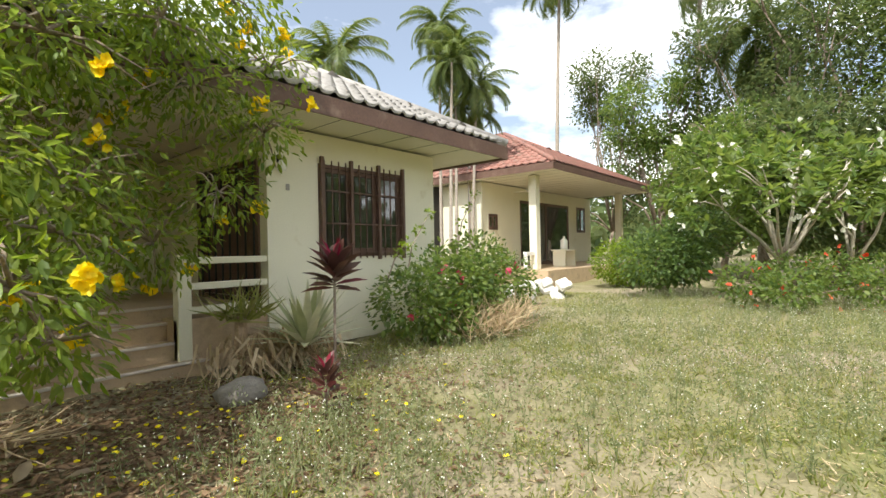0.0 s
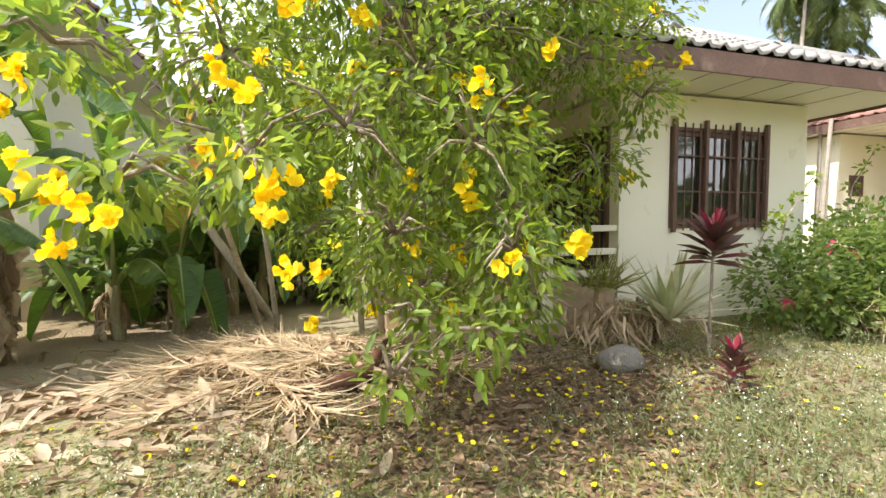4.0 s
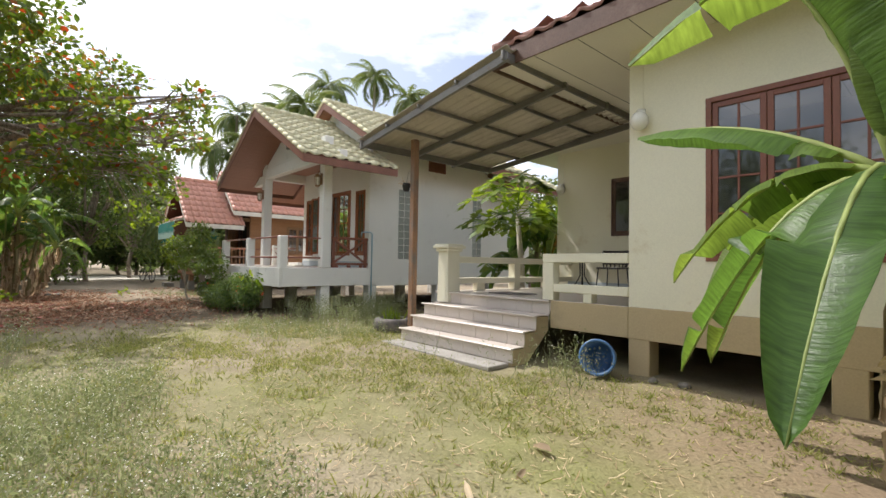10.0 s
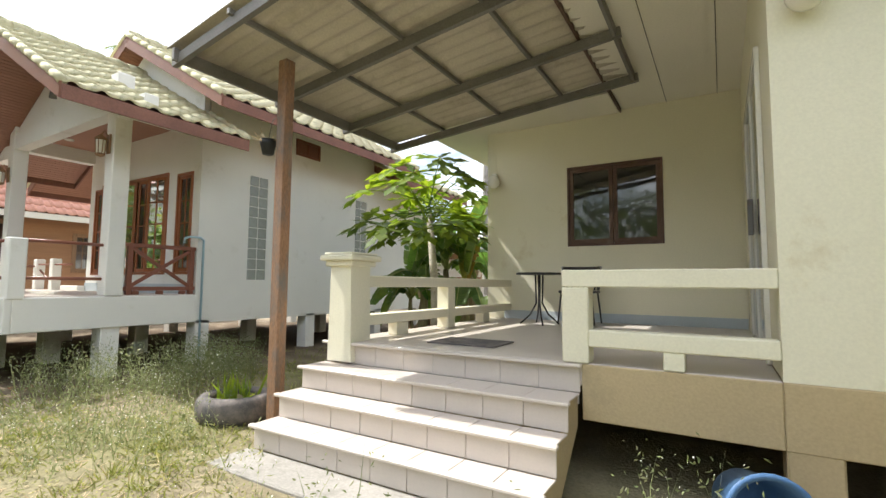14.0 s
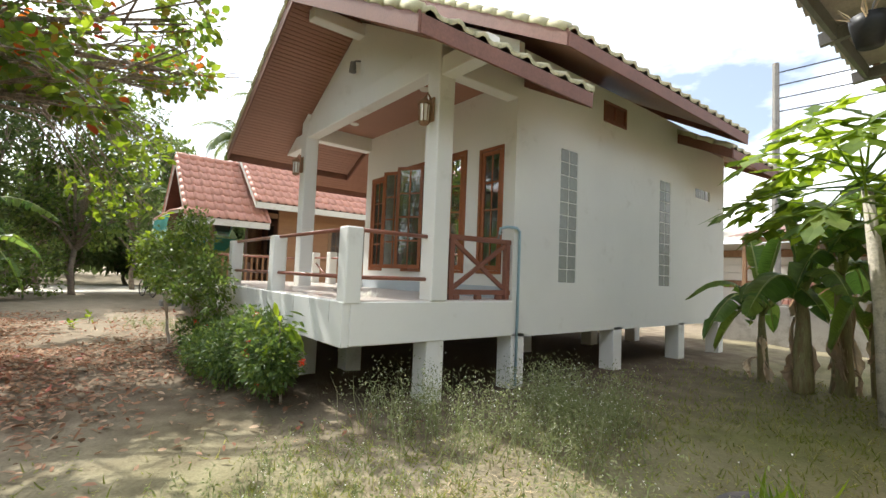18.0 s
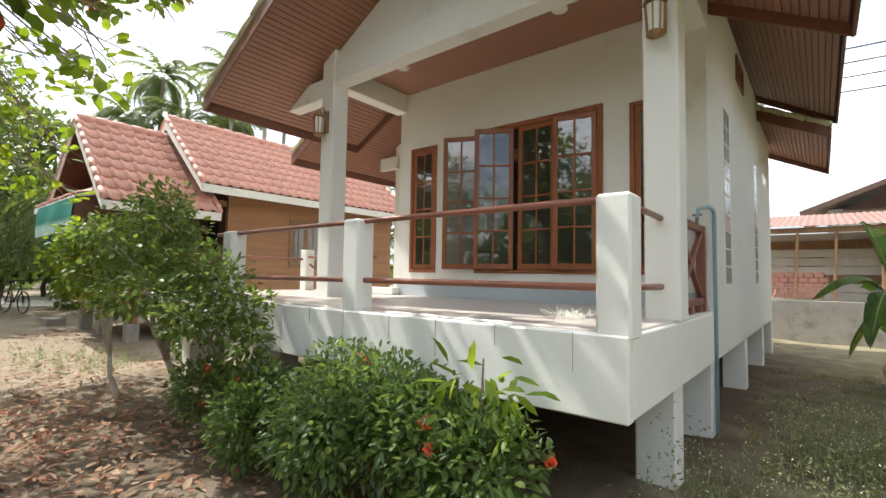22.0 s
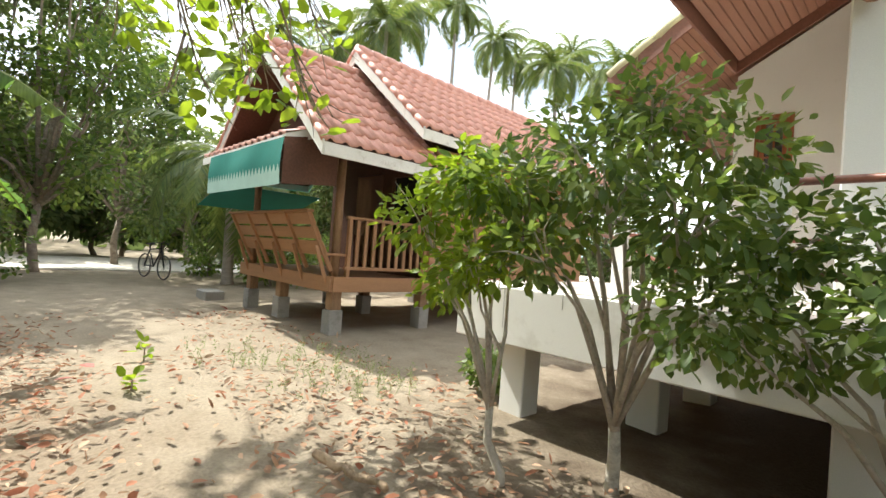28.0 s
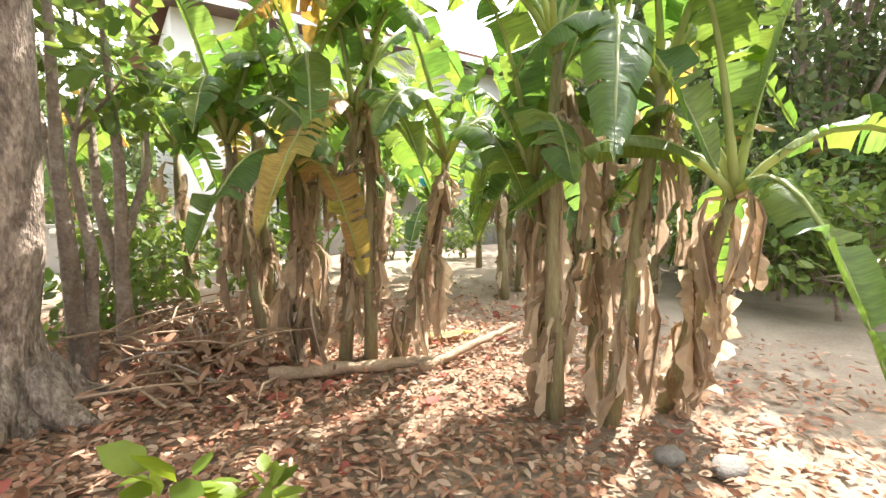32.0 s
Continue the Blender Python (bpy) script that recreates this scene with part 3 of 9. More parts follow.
        if cap:
            faces.append(tuple(range(n))[::-1])
            o = (len(pts) - 1) * n
            faces.append(tuple(range(o, o + n)))
        return self.add(verts, faces)

    def lathe(self, prof, centre=(0, 0, 0), n=20, m=None):
        """A profile of (radius, height) turned round the z axis."""
        verts, faces = [], []
        for r, h in prof:
            for k in range(n):
                a = 2 * math.pi * k / n
                v = Vector((r * math.cos(a), r * math.sin(a), h))
                v = (m @ v) if m is not None else v
                verts.append(tuple(v + Vector(centre)))
        for i in range(len(prof) - 1):
            o = i * n
            faces += [(o + k, o + (k + 1) % n, o + n + (k + 1) % n, o + n + k) for k in range(n)]
        return self.add(verts, faces)

    def mesh(self, name, smooth=False):
        me = bpy.data.meshes.new(name)
        me.from_pydata(self.v, [], self.f)
        bm = bmesh.new()
        bm.from_mesh(me)
        bmesh.ops.recalc_face_normals(bm, faces=bm.faces)
        bm.to_mesh(me)
        bm.free()
        if smooth:
            me.polygons.foreach_set("use_smooth", [True] * len(me.polygons))
        return me


def thing(name, at, label, category, group="", kind=""):
    ob = new(name)
    ob.empty_display_size = 0.2
    ob.location = at
    return tagged(ob, label, category, group, kind)


def part(name, solid, material, parent, label="", smooth=False):
    """One mesh under a thing or a part, given in the world's metres."""
    me = solid if isinstance(solid, bpy.types.Mesh) else solid.mesh(name, smooth)
    if not me.materials:
        me.materials.append(material)
    ob = new(name, me)
    if parent is not None:
        ob.parent = parent
        base, p = Matrix.Identity(4), parent
        while p is not None:
            base = Matrix.Translation(p.location) @ base if p.data is None else base
            p = p.parent
        ob.matrix_parent_inverse = base.inverted() if parent.data is None else Matrix.Identity(4)
    return tagged(ob, label) if label else ob


def piece(name, me, m, parent):
    """A piece that shares its mesh, placed at m in the world."""
    ob = new(name, me)
    ob.parent = parent
    ob.matrix_parent_inverse = Matrix.Translation(parent.location).inverted() if parent.data is None else Matrix.Identity(4)
    ob.matrix_basis = m
    return ob


def structure(name, solid, material, label, category, smooth=False):
    ob = part(name, solid, material, None, "", smooth)
    return tagged(ob, label, category, "", "structure")


def single(name, solid, material, label, category, group="", kind="", smooth=False):
    ob = part(name, solid, material, None, "", smooth)
    return tagged(ob, label, category, group, kind)


def npmesh(name, verts, faces, material, smooth=False):
    """A mesh from arrays; all faces have the same number of corners."""
    me = bpy.data.meshes.new(name)
    verts, faces = np.asarray(verts, dtype=np.float32), np.asarray(faces, dtype=np.int32)
    k = faces.shape[1]
    me.vertices.add(len(verts))
    me.vertices.foreach_set("co", verts.ravel())
    me.loops.add(faces.size)
    me.loops.foreach_set("vertex_index", faces.ravel())
    me.polygons.add(len(faces))
    me.polygons.foreach_set("loop_start", np.arange(0, faces.size, k, dtype=np.int32))
    if smooth:
        me.polygons.foreach_set("use_smooth", np.ones(len(faces), dtype=bool))
    me.update(calc_edges=True)
    me.materials.append(material)
    return me


RNG = np.random.default_rng(7)
OVAL = (np.array([(0, 0, 0), (-.26, .30, .05), (-.24, .68, .03), (0, 1, -.06), (.24, .68, .03), (.26, .30, .05), (0, .33, -.02), (0, .7, -.03)]),
        np.array([(0, 6, 1), (1, 6, 7), (1, 7, 2), (2, 7, 3), (3, 7, 4), (4, 7, 6), (4, 6, 5), (5, 6, 0)]))
DIAMOND = (np.array([(0, 0, 0), (-.25, .45, .05), (0, 1, -.05), (.25, .45, .05)]), np.array([(0, 2, 1), (0, 3, 2)]))
BLADE = (np.array([(-.5, 0, 0), (.5, 0, 0), (.35, .55, .06), (-.35, .55, .06), (0, 1, .3)]), np.array([(0, 1, 2), (0, 2, 3), (3, 2, 4)]))


def scatter(name, shape, pos, way, up, length, width, material):
    """Copies of a small leaf shape at pos, pointing along way, facing up, joined in one mesh."""
    tv, tf = shape
    n = len(pos)
    way = way / (np.linalg.norm(way, axis=1, keepdims=True) + 1e-9)
    side = np.cross(way, up)
    side /= np.linalg.norm(side, axis=1, keepdims=True) + 1e-9
    nor = np.cross(side, way)
    L, W = np.broadcast_to(length, (n,)), np.broadcast_to(width, (n,))
    v = (pos[:, None, :] + side[:, None, :] * (tv[None, :, 0] * W[:, None])[..., None] + way[:, None, :] * (tv[None, :, 1] * L[:, None])[..., None]
         + nor[:, None, :] * (tv[None, :, 2] * L[:, None])[..., None])
    f = tf[None] + (np.arange(n) * len(tv))[:, None, None]
    return npmesh(name, v.reshape(-1, 3), f.reshape(-1, tf.shape[1]), material)


def balls(centres, radii, count, flat=0.8, shell=0.55):
    """Random points in a set of blobs, most of them near the surface, with the way out of the blob."""
    centres, radii = np.asarray(centres, float), np.asarray(radii, float)
    w = radii ** 2
    k = RNG.choice(len(centres), size=count, p=w / w.sum())
    d = RNG.normal(size=(count, 3))
    d /= np.linalg.norm(d, axis=1, keepdims=True)
    r = radii[k] * (shell + (1 - shell) * RNG.random(count) ** 0.6) * RNG.uniform(0.8, 1.12, count)
    return centres[k] + d * r[:, None] * np.array([1, 1, flat]), d


def foliage(name, centres, radii, count, size, material, shape=OVAL, droop=0.25, flat=0.8, shell=0.5, wide=1.0):
    p, d = balls(centres, radii, count, flat, shell)
    way = d + RNG.normal(size=d.shape) * 0.6 + np.array([0, 0, -droop])
    up = np.array([0, 0, 1.0]) + RNG.normal(size=d.shape) * 0.45
    L = size * RNG.uniform(0.65, 1.25, count)
    return scatter(name, shape, p, way, up, L, L * wide, material)


def branchy(base, centres, r0, n=7, wob=0.12, low=0.3, fork=0.0):
    """A trunk and limbs that lead from the base to blob centres; with fork, limbs leave one common trunk at that height."""
    s = Solid()
    b = Vector(base)
    if fork:
        mean = sum((Vector(c) for c in centres), Vector()) / len(centres)
        top = Vector((b.x + (mean.x - b.x) * 0.3, b.y + (mean.y - b.y) * 0.3, b.z + fork))
        bend = b.lerp(top, 0.5) + Vector((0.12 * fork * math.sin(b.x * 9), 0.12 * fork * math.cos(b.y * 7), 0))
        s.tube([b - Vector((0, 0, 0.08)), b + Vector((0, 0, 0.04)), bend, top + Vector((0, 0, 0.03))], [r0 * 1.5, r0 * 1.15, r0, r0 * 0.85], n + 2)
        b = top
    for i, c in enumerate(centres):
        c = Vector(c)
        rng = random.Random(i * 13 + int(abs(b.x) * 7))
        off = Vector((rng.uniform(-1, 1), rng.uniform(-1, 1), 0)) * r0 * (0.3 if fork else 1.2)
        k = 0.62 if fork else 1.0
        mid = b.lerp(c, low) + Vector((rng.uniform(-wob, wob), rng.uniform(-wob, wob), (c.z - b.z) * 0.12))
        mid2 = b.lerp(c, 0.65) + Vector((rng.uniform(-wob, wob), rng.uniform(-wob, wob), (c.z - b.z) * 0.06))
        s.tube([b + off - Vector((0, 0, 0.02 if fork else 0.08)), mid, mid2, c], [r0 * k * rng.uniform(0.75, 1.05), r0 * k * 0.7, r0 * k * 0.42, r0 * 0.12], n)
        for _ in range(3):
            e = c + Vector((rng.uniform(-1, 1), rng.uniform(-1, 1), rng.uniform(-0.3, 0.8))) * (c - b).length * 0.2
            s.tube([mid2.lerp(c, rng.uniform(0.2, 0.8)), e.lerp(c, 0.4), e], [r0 * 0.25, r0 * 0.15, r0 * 0.05], 5)
    return s


def grow(name, base, centres, radii, count, size, leaf, bark, label, category, r0=0.05, group="", shape=OVAL, droop=0.25, flat=0.8, shell=0.5, wide=1.0, low=0.3, wob=0.12, fork=0.0):
    ob = thing(name, base, label, category, group)
    part("trunk", branchy(base, centres, r0, wob=wob, low=low, fork=fork), bark, ob, smooth=True)
    part("crown", foliage("crown", centres, radii, count, size, leaf, shape, droop, flat, shell, wide), leaf, ob)
    return ob


def petals(name, centres, size, material, parent, n=5, cup=0.5):
    """Open flowers: a ring of petals at each centre."""
    centres = np.asarray(centres, float)
    c = np.repeat(centres, n, axis=0)
    ax = RNG.normal(size=centres.shape) * 0.5 + np.array([-0.3, -0.7, 0.2])
    ax /= np.linalg.norm(ax, axis=1, keepdims=True)
    ax = np.repeat(ax, n, axis=0)
    t = np.tile(np.arange(n) * 2 * np.pi / n, len(centres))
    u = np.cross(ax, [0, 0, 1.0])
    u /= np.linalg.norm(u, axis=1, keepdims=True) + 1e-9
    w = np.cross(ax, u)
    way = u * np.cos(t)[:, None] + w * np.sin(t)[:, None] + ax * cup
    return part(name, scatter(name, OVAL, c, way, ax, size * RNG.uniform(0.8, 1.2, len(c)), size * 1.7, material), material, parent)


def wall_with_holes(x0, x1, z0, z1, y, thick, holes):
    """A wall in the x-z plane, from y to y + thick, with rectangular openings (x0, x1, z0, z1), in one piece."""
    s = Solid()
    xs = sorted({x0, x1, *[min(max(h[k], x0), x1) for h in holes for k in (0, 1)]})
    zs = sorted({z0, z1, *[min(max(h[k], z0), z1) for h in holes for k in (2, 3)]})
    solid = lambda i, j: 0 <= i < len(xs) - 1 and 0 <= j < len(zs) - 1 and not any(h[0] < (xs[i] + xs[i + 1]) / 2 < h[1] and h[2] < (zs[j] + zs[j + 1]) / 2 < h[3] for h in holes)
    seen = {}
    def vert(i, j, k):
        if (i, j, k) not in seen:
            seen[(i, j, k)] = len(s.v)
            s.v.append((xs[i], y + thick * k, zs[j]))
        return seen[(i, j, k)]
    for i in range(len(xs) - 1):
        for j in range(len(zs) - 1):
            if not solid(i, j):
                continue
            s.f.append((vert(i, j, 0), vert(i + 1, j, 0), vert(i + 1, j + 1, 0), vert(i, j + 1, 0)))
            s.f.append((vert(i, j, 1), vert(i, j + 1, 1), vert(i + 1, j + 1, 1), vert(i + 1, j, 1)))
            for (di, dj), (p, q) in (((-1, 0), ((0, 0), (0, 1))), ((1, 0), ((1, 0), (1, 1))), ((0, -1), ((0, 0), (1, 0))), ((0, 1), ((0, 1), (1, 1)))):
                if not solid(i + di, j + dj):
                    s.f.append((vert(i + p[0], j + p[1], 0), vert(i + q[0], j + q[1], 0), vert(i + q[0], j + q[1], 1), vert(i + p[0], j + p[1], 1)))
    return s


def turned(s):
    """Swap x and y of a solid, to turn an x wall into a y wall."""
    s.v = [(y, x, z) for x, y, z in s.v]
    return s


def pane_window(name, x0, x1, z0, z1, y, cols, rows, label, parent, sashes=1, frame_w=0.05, material=None, depth=0.05, bar=0.022, glass=None):
    """A framed window in a wall that faces -y: frame, and for each sash stiles, bars and panes."""
    material, glass = material or M_WINFRAME, glass or M_GLASS
    ob = part(name, Solid().box(x0, y - 0.015, z0, x0 + frame_w, y + depth + 0.03, z1, 0.004).box(x1 - frame_w, y - 0.015, z0, x1, y + depth + 0.03, z1, 0.004)
              .box(x0 + frame_w, y - 0.015, z1 - frame_w, x1 - frame_w, y + depth + 0.03, z1, 0.004).box(x0 + frame_w, y - 0.015, z0, x1 - frame_w, y + depth + 0.03, z0 + frame_w, 0.004), material, parent, label)
    w = (x1 - x0 - 2 * frame_w) / sashes
    for k in range(sashes):
        sash(ob, x0 + frame_w + k * w + 0.003, x0 + frame_w + (k + 1) * w - 0.003, z0 + frame_w + 0.003, z1 - frame_w - 0.003, y + 0.005, cols, rows, material, bar, glass)
    return ob


def sash(parent, x0, x1, z0, z1, y, cols, rows, material, bar=0.022, glass=None, st=0.055, m=None):
    glass = glass or M_GLASS
    s = Solid().box(x0, y, z0, x0 + st, y + 0.036, z1, 0.004).box(x1 - st, y, z0, x1, y + 0.036, z1, 0.004)
    s.box(x0 + st, y, z0, x1 - st, y + 0.036, z0 + st * 1.2, 0.004).box(x0 + st, y, z1 - st, x1 - st, y + 0.036, z1, 0.004)
    xa, xb, za, zb = x0 + st, x1 - st, z0 + st * 1.2, z1 - st
    for i in range(1, cols):
        q = xa + (xb - xa) * i / cols
        s.box(q - bar / 2, y + 0.006, za, q + bar / 2, y + 0.03, zb, 0.003)
    for j in range(1, rows):
        q = za + (zb - za) * j / rows
        s.box(xa, y + 0.004, q - bar / 2, xb, y + 0.032, q + bar / 2, 0.003)
    g = Solid().add([(xa, y + 0.018, za), (xb, y + 0.018, za), (xb, y + 0.018, zb), (xa, y + 0.018, zb)], [(0, 1, 2, 3)])
    if m is not None:
        s.v = [tuple(m @ Vector(v)) for v in s.v]
        g.v = [tuple(m @ Vector(v)) for v in g.v]
    fr = part("sash", s, material, parent)
    fr.matrix_parent_inverse = Matrix.Identity(4)
    pn = part("pane", g, glass, fr)
    pn.visible_shadow = False
    return fr


def roof_tile(w=0.30, l=0.40):
    """One wavy roof tile; x across, y up the slope, with a lip at its lower edge."""
    n = 9
    prof = []
    for i in range(n):
        u = i / (n - 1)
        prof.append((u * w, 0.046 * math.exp(-((u - 0.3) / 0.17) ** 2) + 0.010 * math.exp(-((u - 0.92) / 0.1) ** 2)))
    s = Solid()
    v = [(x, 0, z + 0.030) for x, z in prof] + [(x, l, z + 0.004) for x, z in prof] + [(x, 0.004, z - 0.006) for x, z in prof]
    f = [(i, i + 1, n + i + 1, n + i) for i in range(n - 1)] + [(2 * n + i, 2 * n + i + 1, i + 1, i) for i in range(n - 1)]
    return s.add(v, f)


def slope_frame(eave_a, eave_b, ridge_a):
    """The pose of a roof slope: x along the eave from a to b, y up the slope."""
    a, b, r = Vector(eave_a), Vector(eave_b), Vector(ridge_a)
    x = (b - a).normalized()
    y = (r - a)
    y = (y - x * y.dot(x))
    length = y.length
    y.normalize()
    z = x.cross(y)
    m = Matrix((x, y, z)).transposed().to_4x4()
    m.translation = a
    return m, (b - a).length, length


def tiled_slope(parent, eave_a, eave_b, ridge_a, material, w=0.30, l=0.34, pieces=True, cut=None, name="roof_tile"):
    m, wide, high = slope_frame(eave_a, eave_b, ridge_a)
    flip = m.to_3x3().col[2].z < 0
    nc, nr = max(1, round(wide / w)), max(1, round(high / l))
    w, l = wide / nc, high / nr
    me = roof_tile(w * 1.06, l * 1.12).mesh(name, True)
    me.materials.append(material)
    s = Solid()
    rng = random.Random(nc * 31 + nr)
    for j in range(nr):
        for i in range(nc):
            x, y = i * w, j * l
            if cut and not cut((x + w / 2) / wide, (y + l / 2) / high):
                continue
            pm = m @ Matrix.Translation((x, y, 0.012 + rng.uniform(0, 0.006))) @ Matrix.Rotation(rng.uniform(-0.008, 0.008), 4, "Z") @ Matrix.Rotation(-0.03, 4, "X")
            if flip:
                pm = m @ Matrix.Translation((x, y, -0.012)) @ Matrix.Diagonal((1, 1, -1, 1)) @ Matrix.Rotation(-0.03, 4, "X")
            if pieces:
                piece(name, me, pm, parent)
            else:
                s.add([tuple(pm @ v.co) for v in me.vertices], [tuple(p.vertices) for p in me.polygons])
    if not pieces:
        tagged(part("tile_field", s, material, parent, smooth=True), kind="stuff")


def slab(poly, thick):
    """A flat polygon of 3D corners with a thickness below it."""
    p = [Vector(q) for q in poly]
    n = (p[1] - p[0]).cross(p[2] - p[0]).normalized()
    n = n if n.z > 0 else -n
    k = len(p)
    return Solid().add([tuple(q) for q in p] + [tuple(q - n * thick) for q in p], [tuple(range(k)), tuple(range(k, 2 * k))[::-1]] + [(i, (i + 1) % k, k + (i + 1) % k, k + i) for i in range(k)])


# ---- ground ----
def spread(lo, hi, near_lo, near_hi, step):
    a = list(np.arange(near_lo, near_hi + 1e-6, step))
    q, d = near_hi, step
    while q < hi:
        d *= 1.5
        q += d
        a.append(min(q, hi))
    q, d = near_lo, step
    while q > lo:
        d *= 1.5
        q -= d
        a.insert(0, max(q, lo))
    return np.array(a)


def ground_z(x, y):
    """The lie of the land: nearly level, with low swells away from the buildings."""
    return 0.025 * np.sin(x * 1.3 + 0.4) * np.sin(y * 1.7) + 0.015 * np.sin(x * 3.7 + y * 2.9) - 0.02


gx, gy = spread(-1500, 1500, -36, 18, 0.3), spread(-1500, 1500, -16, 20, 0.3)
GX, GY = np.meshgrid(gx, gy, indexing="ij")
GZ = ground_z(GX, GY)
ni, nj = GX.shape
I, J = np.meshgrid(np.arange(ni - 1), np.arange(nj - 1), indexing="ij")
k0 = (I * nj + J).ravel()
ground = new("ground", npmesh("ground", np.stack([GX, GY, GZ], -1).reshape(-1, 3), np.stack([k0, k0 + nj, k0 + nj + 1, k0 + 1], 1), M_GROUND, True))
tagged(ground, "sandy garden soil with patchy grass and litter", "ground", "", "structure")
structure("road", slab([(-44, -90, 0.03), (-36.6, -90, 0.03), (-36.6, 120, 0.03), (-44, 120, 0.03)], 0.05), M_ROAD, "pale sandy road behind the bungalow", "road")

# ---- white house on piers ----
CW, CY, CL, CR = -15.07, 8.64, -20.40, 15.25
CF, SB = -19.00, 9.93  # left end of the front wall, face of the set-back wall
white_house = thing("white_house", (-17.3, 10, 0), "white rendered cottage on concrete piers with a porch", "house")
ho = [(-15.76, -15.28, 1.42, 3.16), (-17.66, -16.03, 1.42, 3.22), (-18.78, -18.30, 1.42, 3.16)]
part("front_wall", wall_with_holes(CF, CW, 0.63, 4.05, CY, 0.12, ho), M_WHITE, white_house)
ry = [(9.57, 9.97, 1.34, 3.26), (12.42, 12.82, 1.34, 3.26), (10.60, 11.26, 3.90, 4.24), (13.85, 14.52, 3.13, 3.32)]
side = wall_with_holes(CY + 0.12, CR, 0.63, 4.42, -CW, 0.12, ry)
side.v = [(-y, x, z) for x, y, z in side.v]
part("side_wall", side, M_WHITE, white_house)
part("side_wall", Solid().box(CF, CY + 0.12, 0.63, CF + 0.12, SB, 4.42, 0.004), M_WHITE, white_house)
part("setback_wall", wall_with_holes(CL, CF + 0.12, 0.63, 3.72, SB, 0.12, [(-20.18, -19.80, 1.42, 3.22)]), M_WHITE, white_house)
part("side_wall", Solid().box(CL, SB + 0.12, 0.63, CL + 0.12, 13.3, 3.72, 0.004), M_WHITE, white_house)
part("side_wall", Solid().box(CL, 13.3, 0.63, -19.68, 13.4, 3.72, 0.004), M_WHITE, white_house)
part("side_wall", Solid().box(-19.8, 13.4, 0.63, -19.68, CR, 3.8, 0.004), M_WHITE, white_house)
part("rear_wall", Solid().box(-19.68, CR - 0.12, 0.63, CW - 0.12, CR, 4.0, 0.004), M_WHITE, white_house)
part("floor_slab", Solid().box(CF + 0.02, CY + 0.02, 0.70, CW - 0.02, CR - 0.02, 1.10, 0.004).box(CL + 0.02, SB + 0.02, 0.70, CF + 0.015, 13.38, 1.098, 0.004), M_WHITE, white_house)
part("ceiling_board", Solid().box(CF + 0.12, CY + 0.12, 3.9, CW - 0.12, CR - 0.12, 3.94, 0.004).box(CL + 0.12, SB + 0.12, 3.66, CF + 0.1, 13.3, 3.7, 0.004), M_WHITE, white_house)
RX = -17.08
part("gable", Solid().prism([(CF, 4.05), (CW, 4.05), (CW, 4.50), (RX, 5.66), (CF, 4.55)], CY, CY + 0.1, "y"), M_WHITE, white_house)
part("gable", Solid().prism([(-19.68, 4.0), (CW, 4.0), (RX, 5.0)], CR - 0.1, CR, "y"), M_WHITE, white_house)
part("gable", Solid().prism([(CL, 3.72), (CF, 3.72), (CF, 4.55), (CL, 3.76)], SB, SB + 0.1, "y"), M_WHITE, white_house)
# glass blocks, each a piece
gb = Solid().box(-0.05, -0.094, -0.094, 0.012, 0.094, 0.094, 0.012).mesh("glass_block")
gb.materials.append(M_GBLOCK)
for ya, za, nc, nr in ((9.57, 1.34, 2, 10), (12.42, 1.34, 2, 10), (13.86, 3.135, 3, 1)):
    grid = thing("glass_block_window", (CW, ya, za), "narrow column of glass blocks set in the white wall", "window", "glass block windows")
    grid.parent = white_house
    grid.matrix_parent_inverse = Matrix.Translation(white_house.location).inverted()
    jm = Solid().box(CW - 0.085, ya, za, CW - 0.055, ya + nc * 0.2, za + nr * 0.192, 0.002)
    for i in range(nc + 1):
        jm.box(CW - 0.06, ya + i * 0.2 - 0.006, za, CW - 0.004, ya + i * 0.2 + 0.006, za + nr * 0.192, 0.001)
    for j in range(nr + 1):
        jm.box(CW - 0.06, ya, za + j * 0.192 - 0.006, CW - 0.004, ya + nc * 0.2, za + j * 0.192 + 0.006, 0.001)
    q = part("joint", jm, M_WHITE, None)
    q.parent, q.matrix_parent_inverse = grid, Matrix.Translation(grid.location).inverted()
    for i in range(nc):
        for j in range(nr):
            p = new("glass_block", gb)
            p.parent, p.matrix_parent_inverse = grid, Matrix.Translation(grid.location).inverted()
            p.location = (CW - 0.012, ya + 0.1 + i * 0.2, za + 0.096 + j * 0.192)
    del grid["category"], grid["group"]
vent = part("vent_hatch", Solid().box(CW - 0.05, 10.60, 3.90, CW + 0.02, 10.65, 4.24).box(CW - 0.05, 11.21, 3.90, CW + 0.02, 11.26, 4.24).box(CW - 0.05, 10.65, 4.19, CW + 0.02, 11.21, 4.24)
            .box(CW - 0.05, 10.65, 3.90, CW + 0.02, 11.21, 3.95).box(CW - 0.05, 10.91, 3.95, CW + 0.015, 10.95, 4.19), M_WINFRAME, white_house, "small red-brown wooden hatch")
part("panel", Solid().box(CW - 0.045, 10.65, 3.95, CW - 0.01, 11.21, 4.19), M_REDTRIM, vent)
for py in (7.32, 8.66, 11.0, 13.2, 15.0):
    for px in (CW - 0.26, -17.2, CL + 0.02):
        part("pier", Solid().box(px, py, -0.2, px + 0.26, py + 0.24, 0.68, 0.01), M_WHITE, white_house)
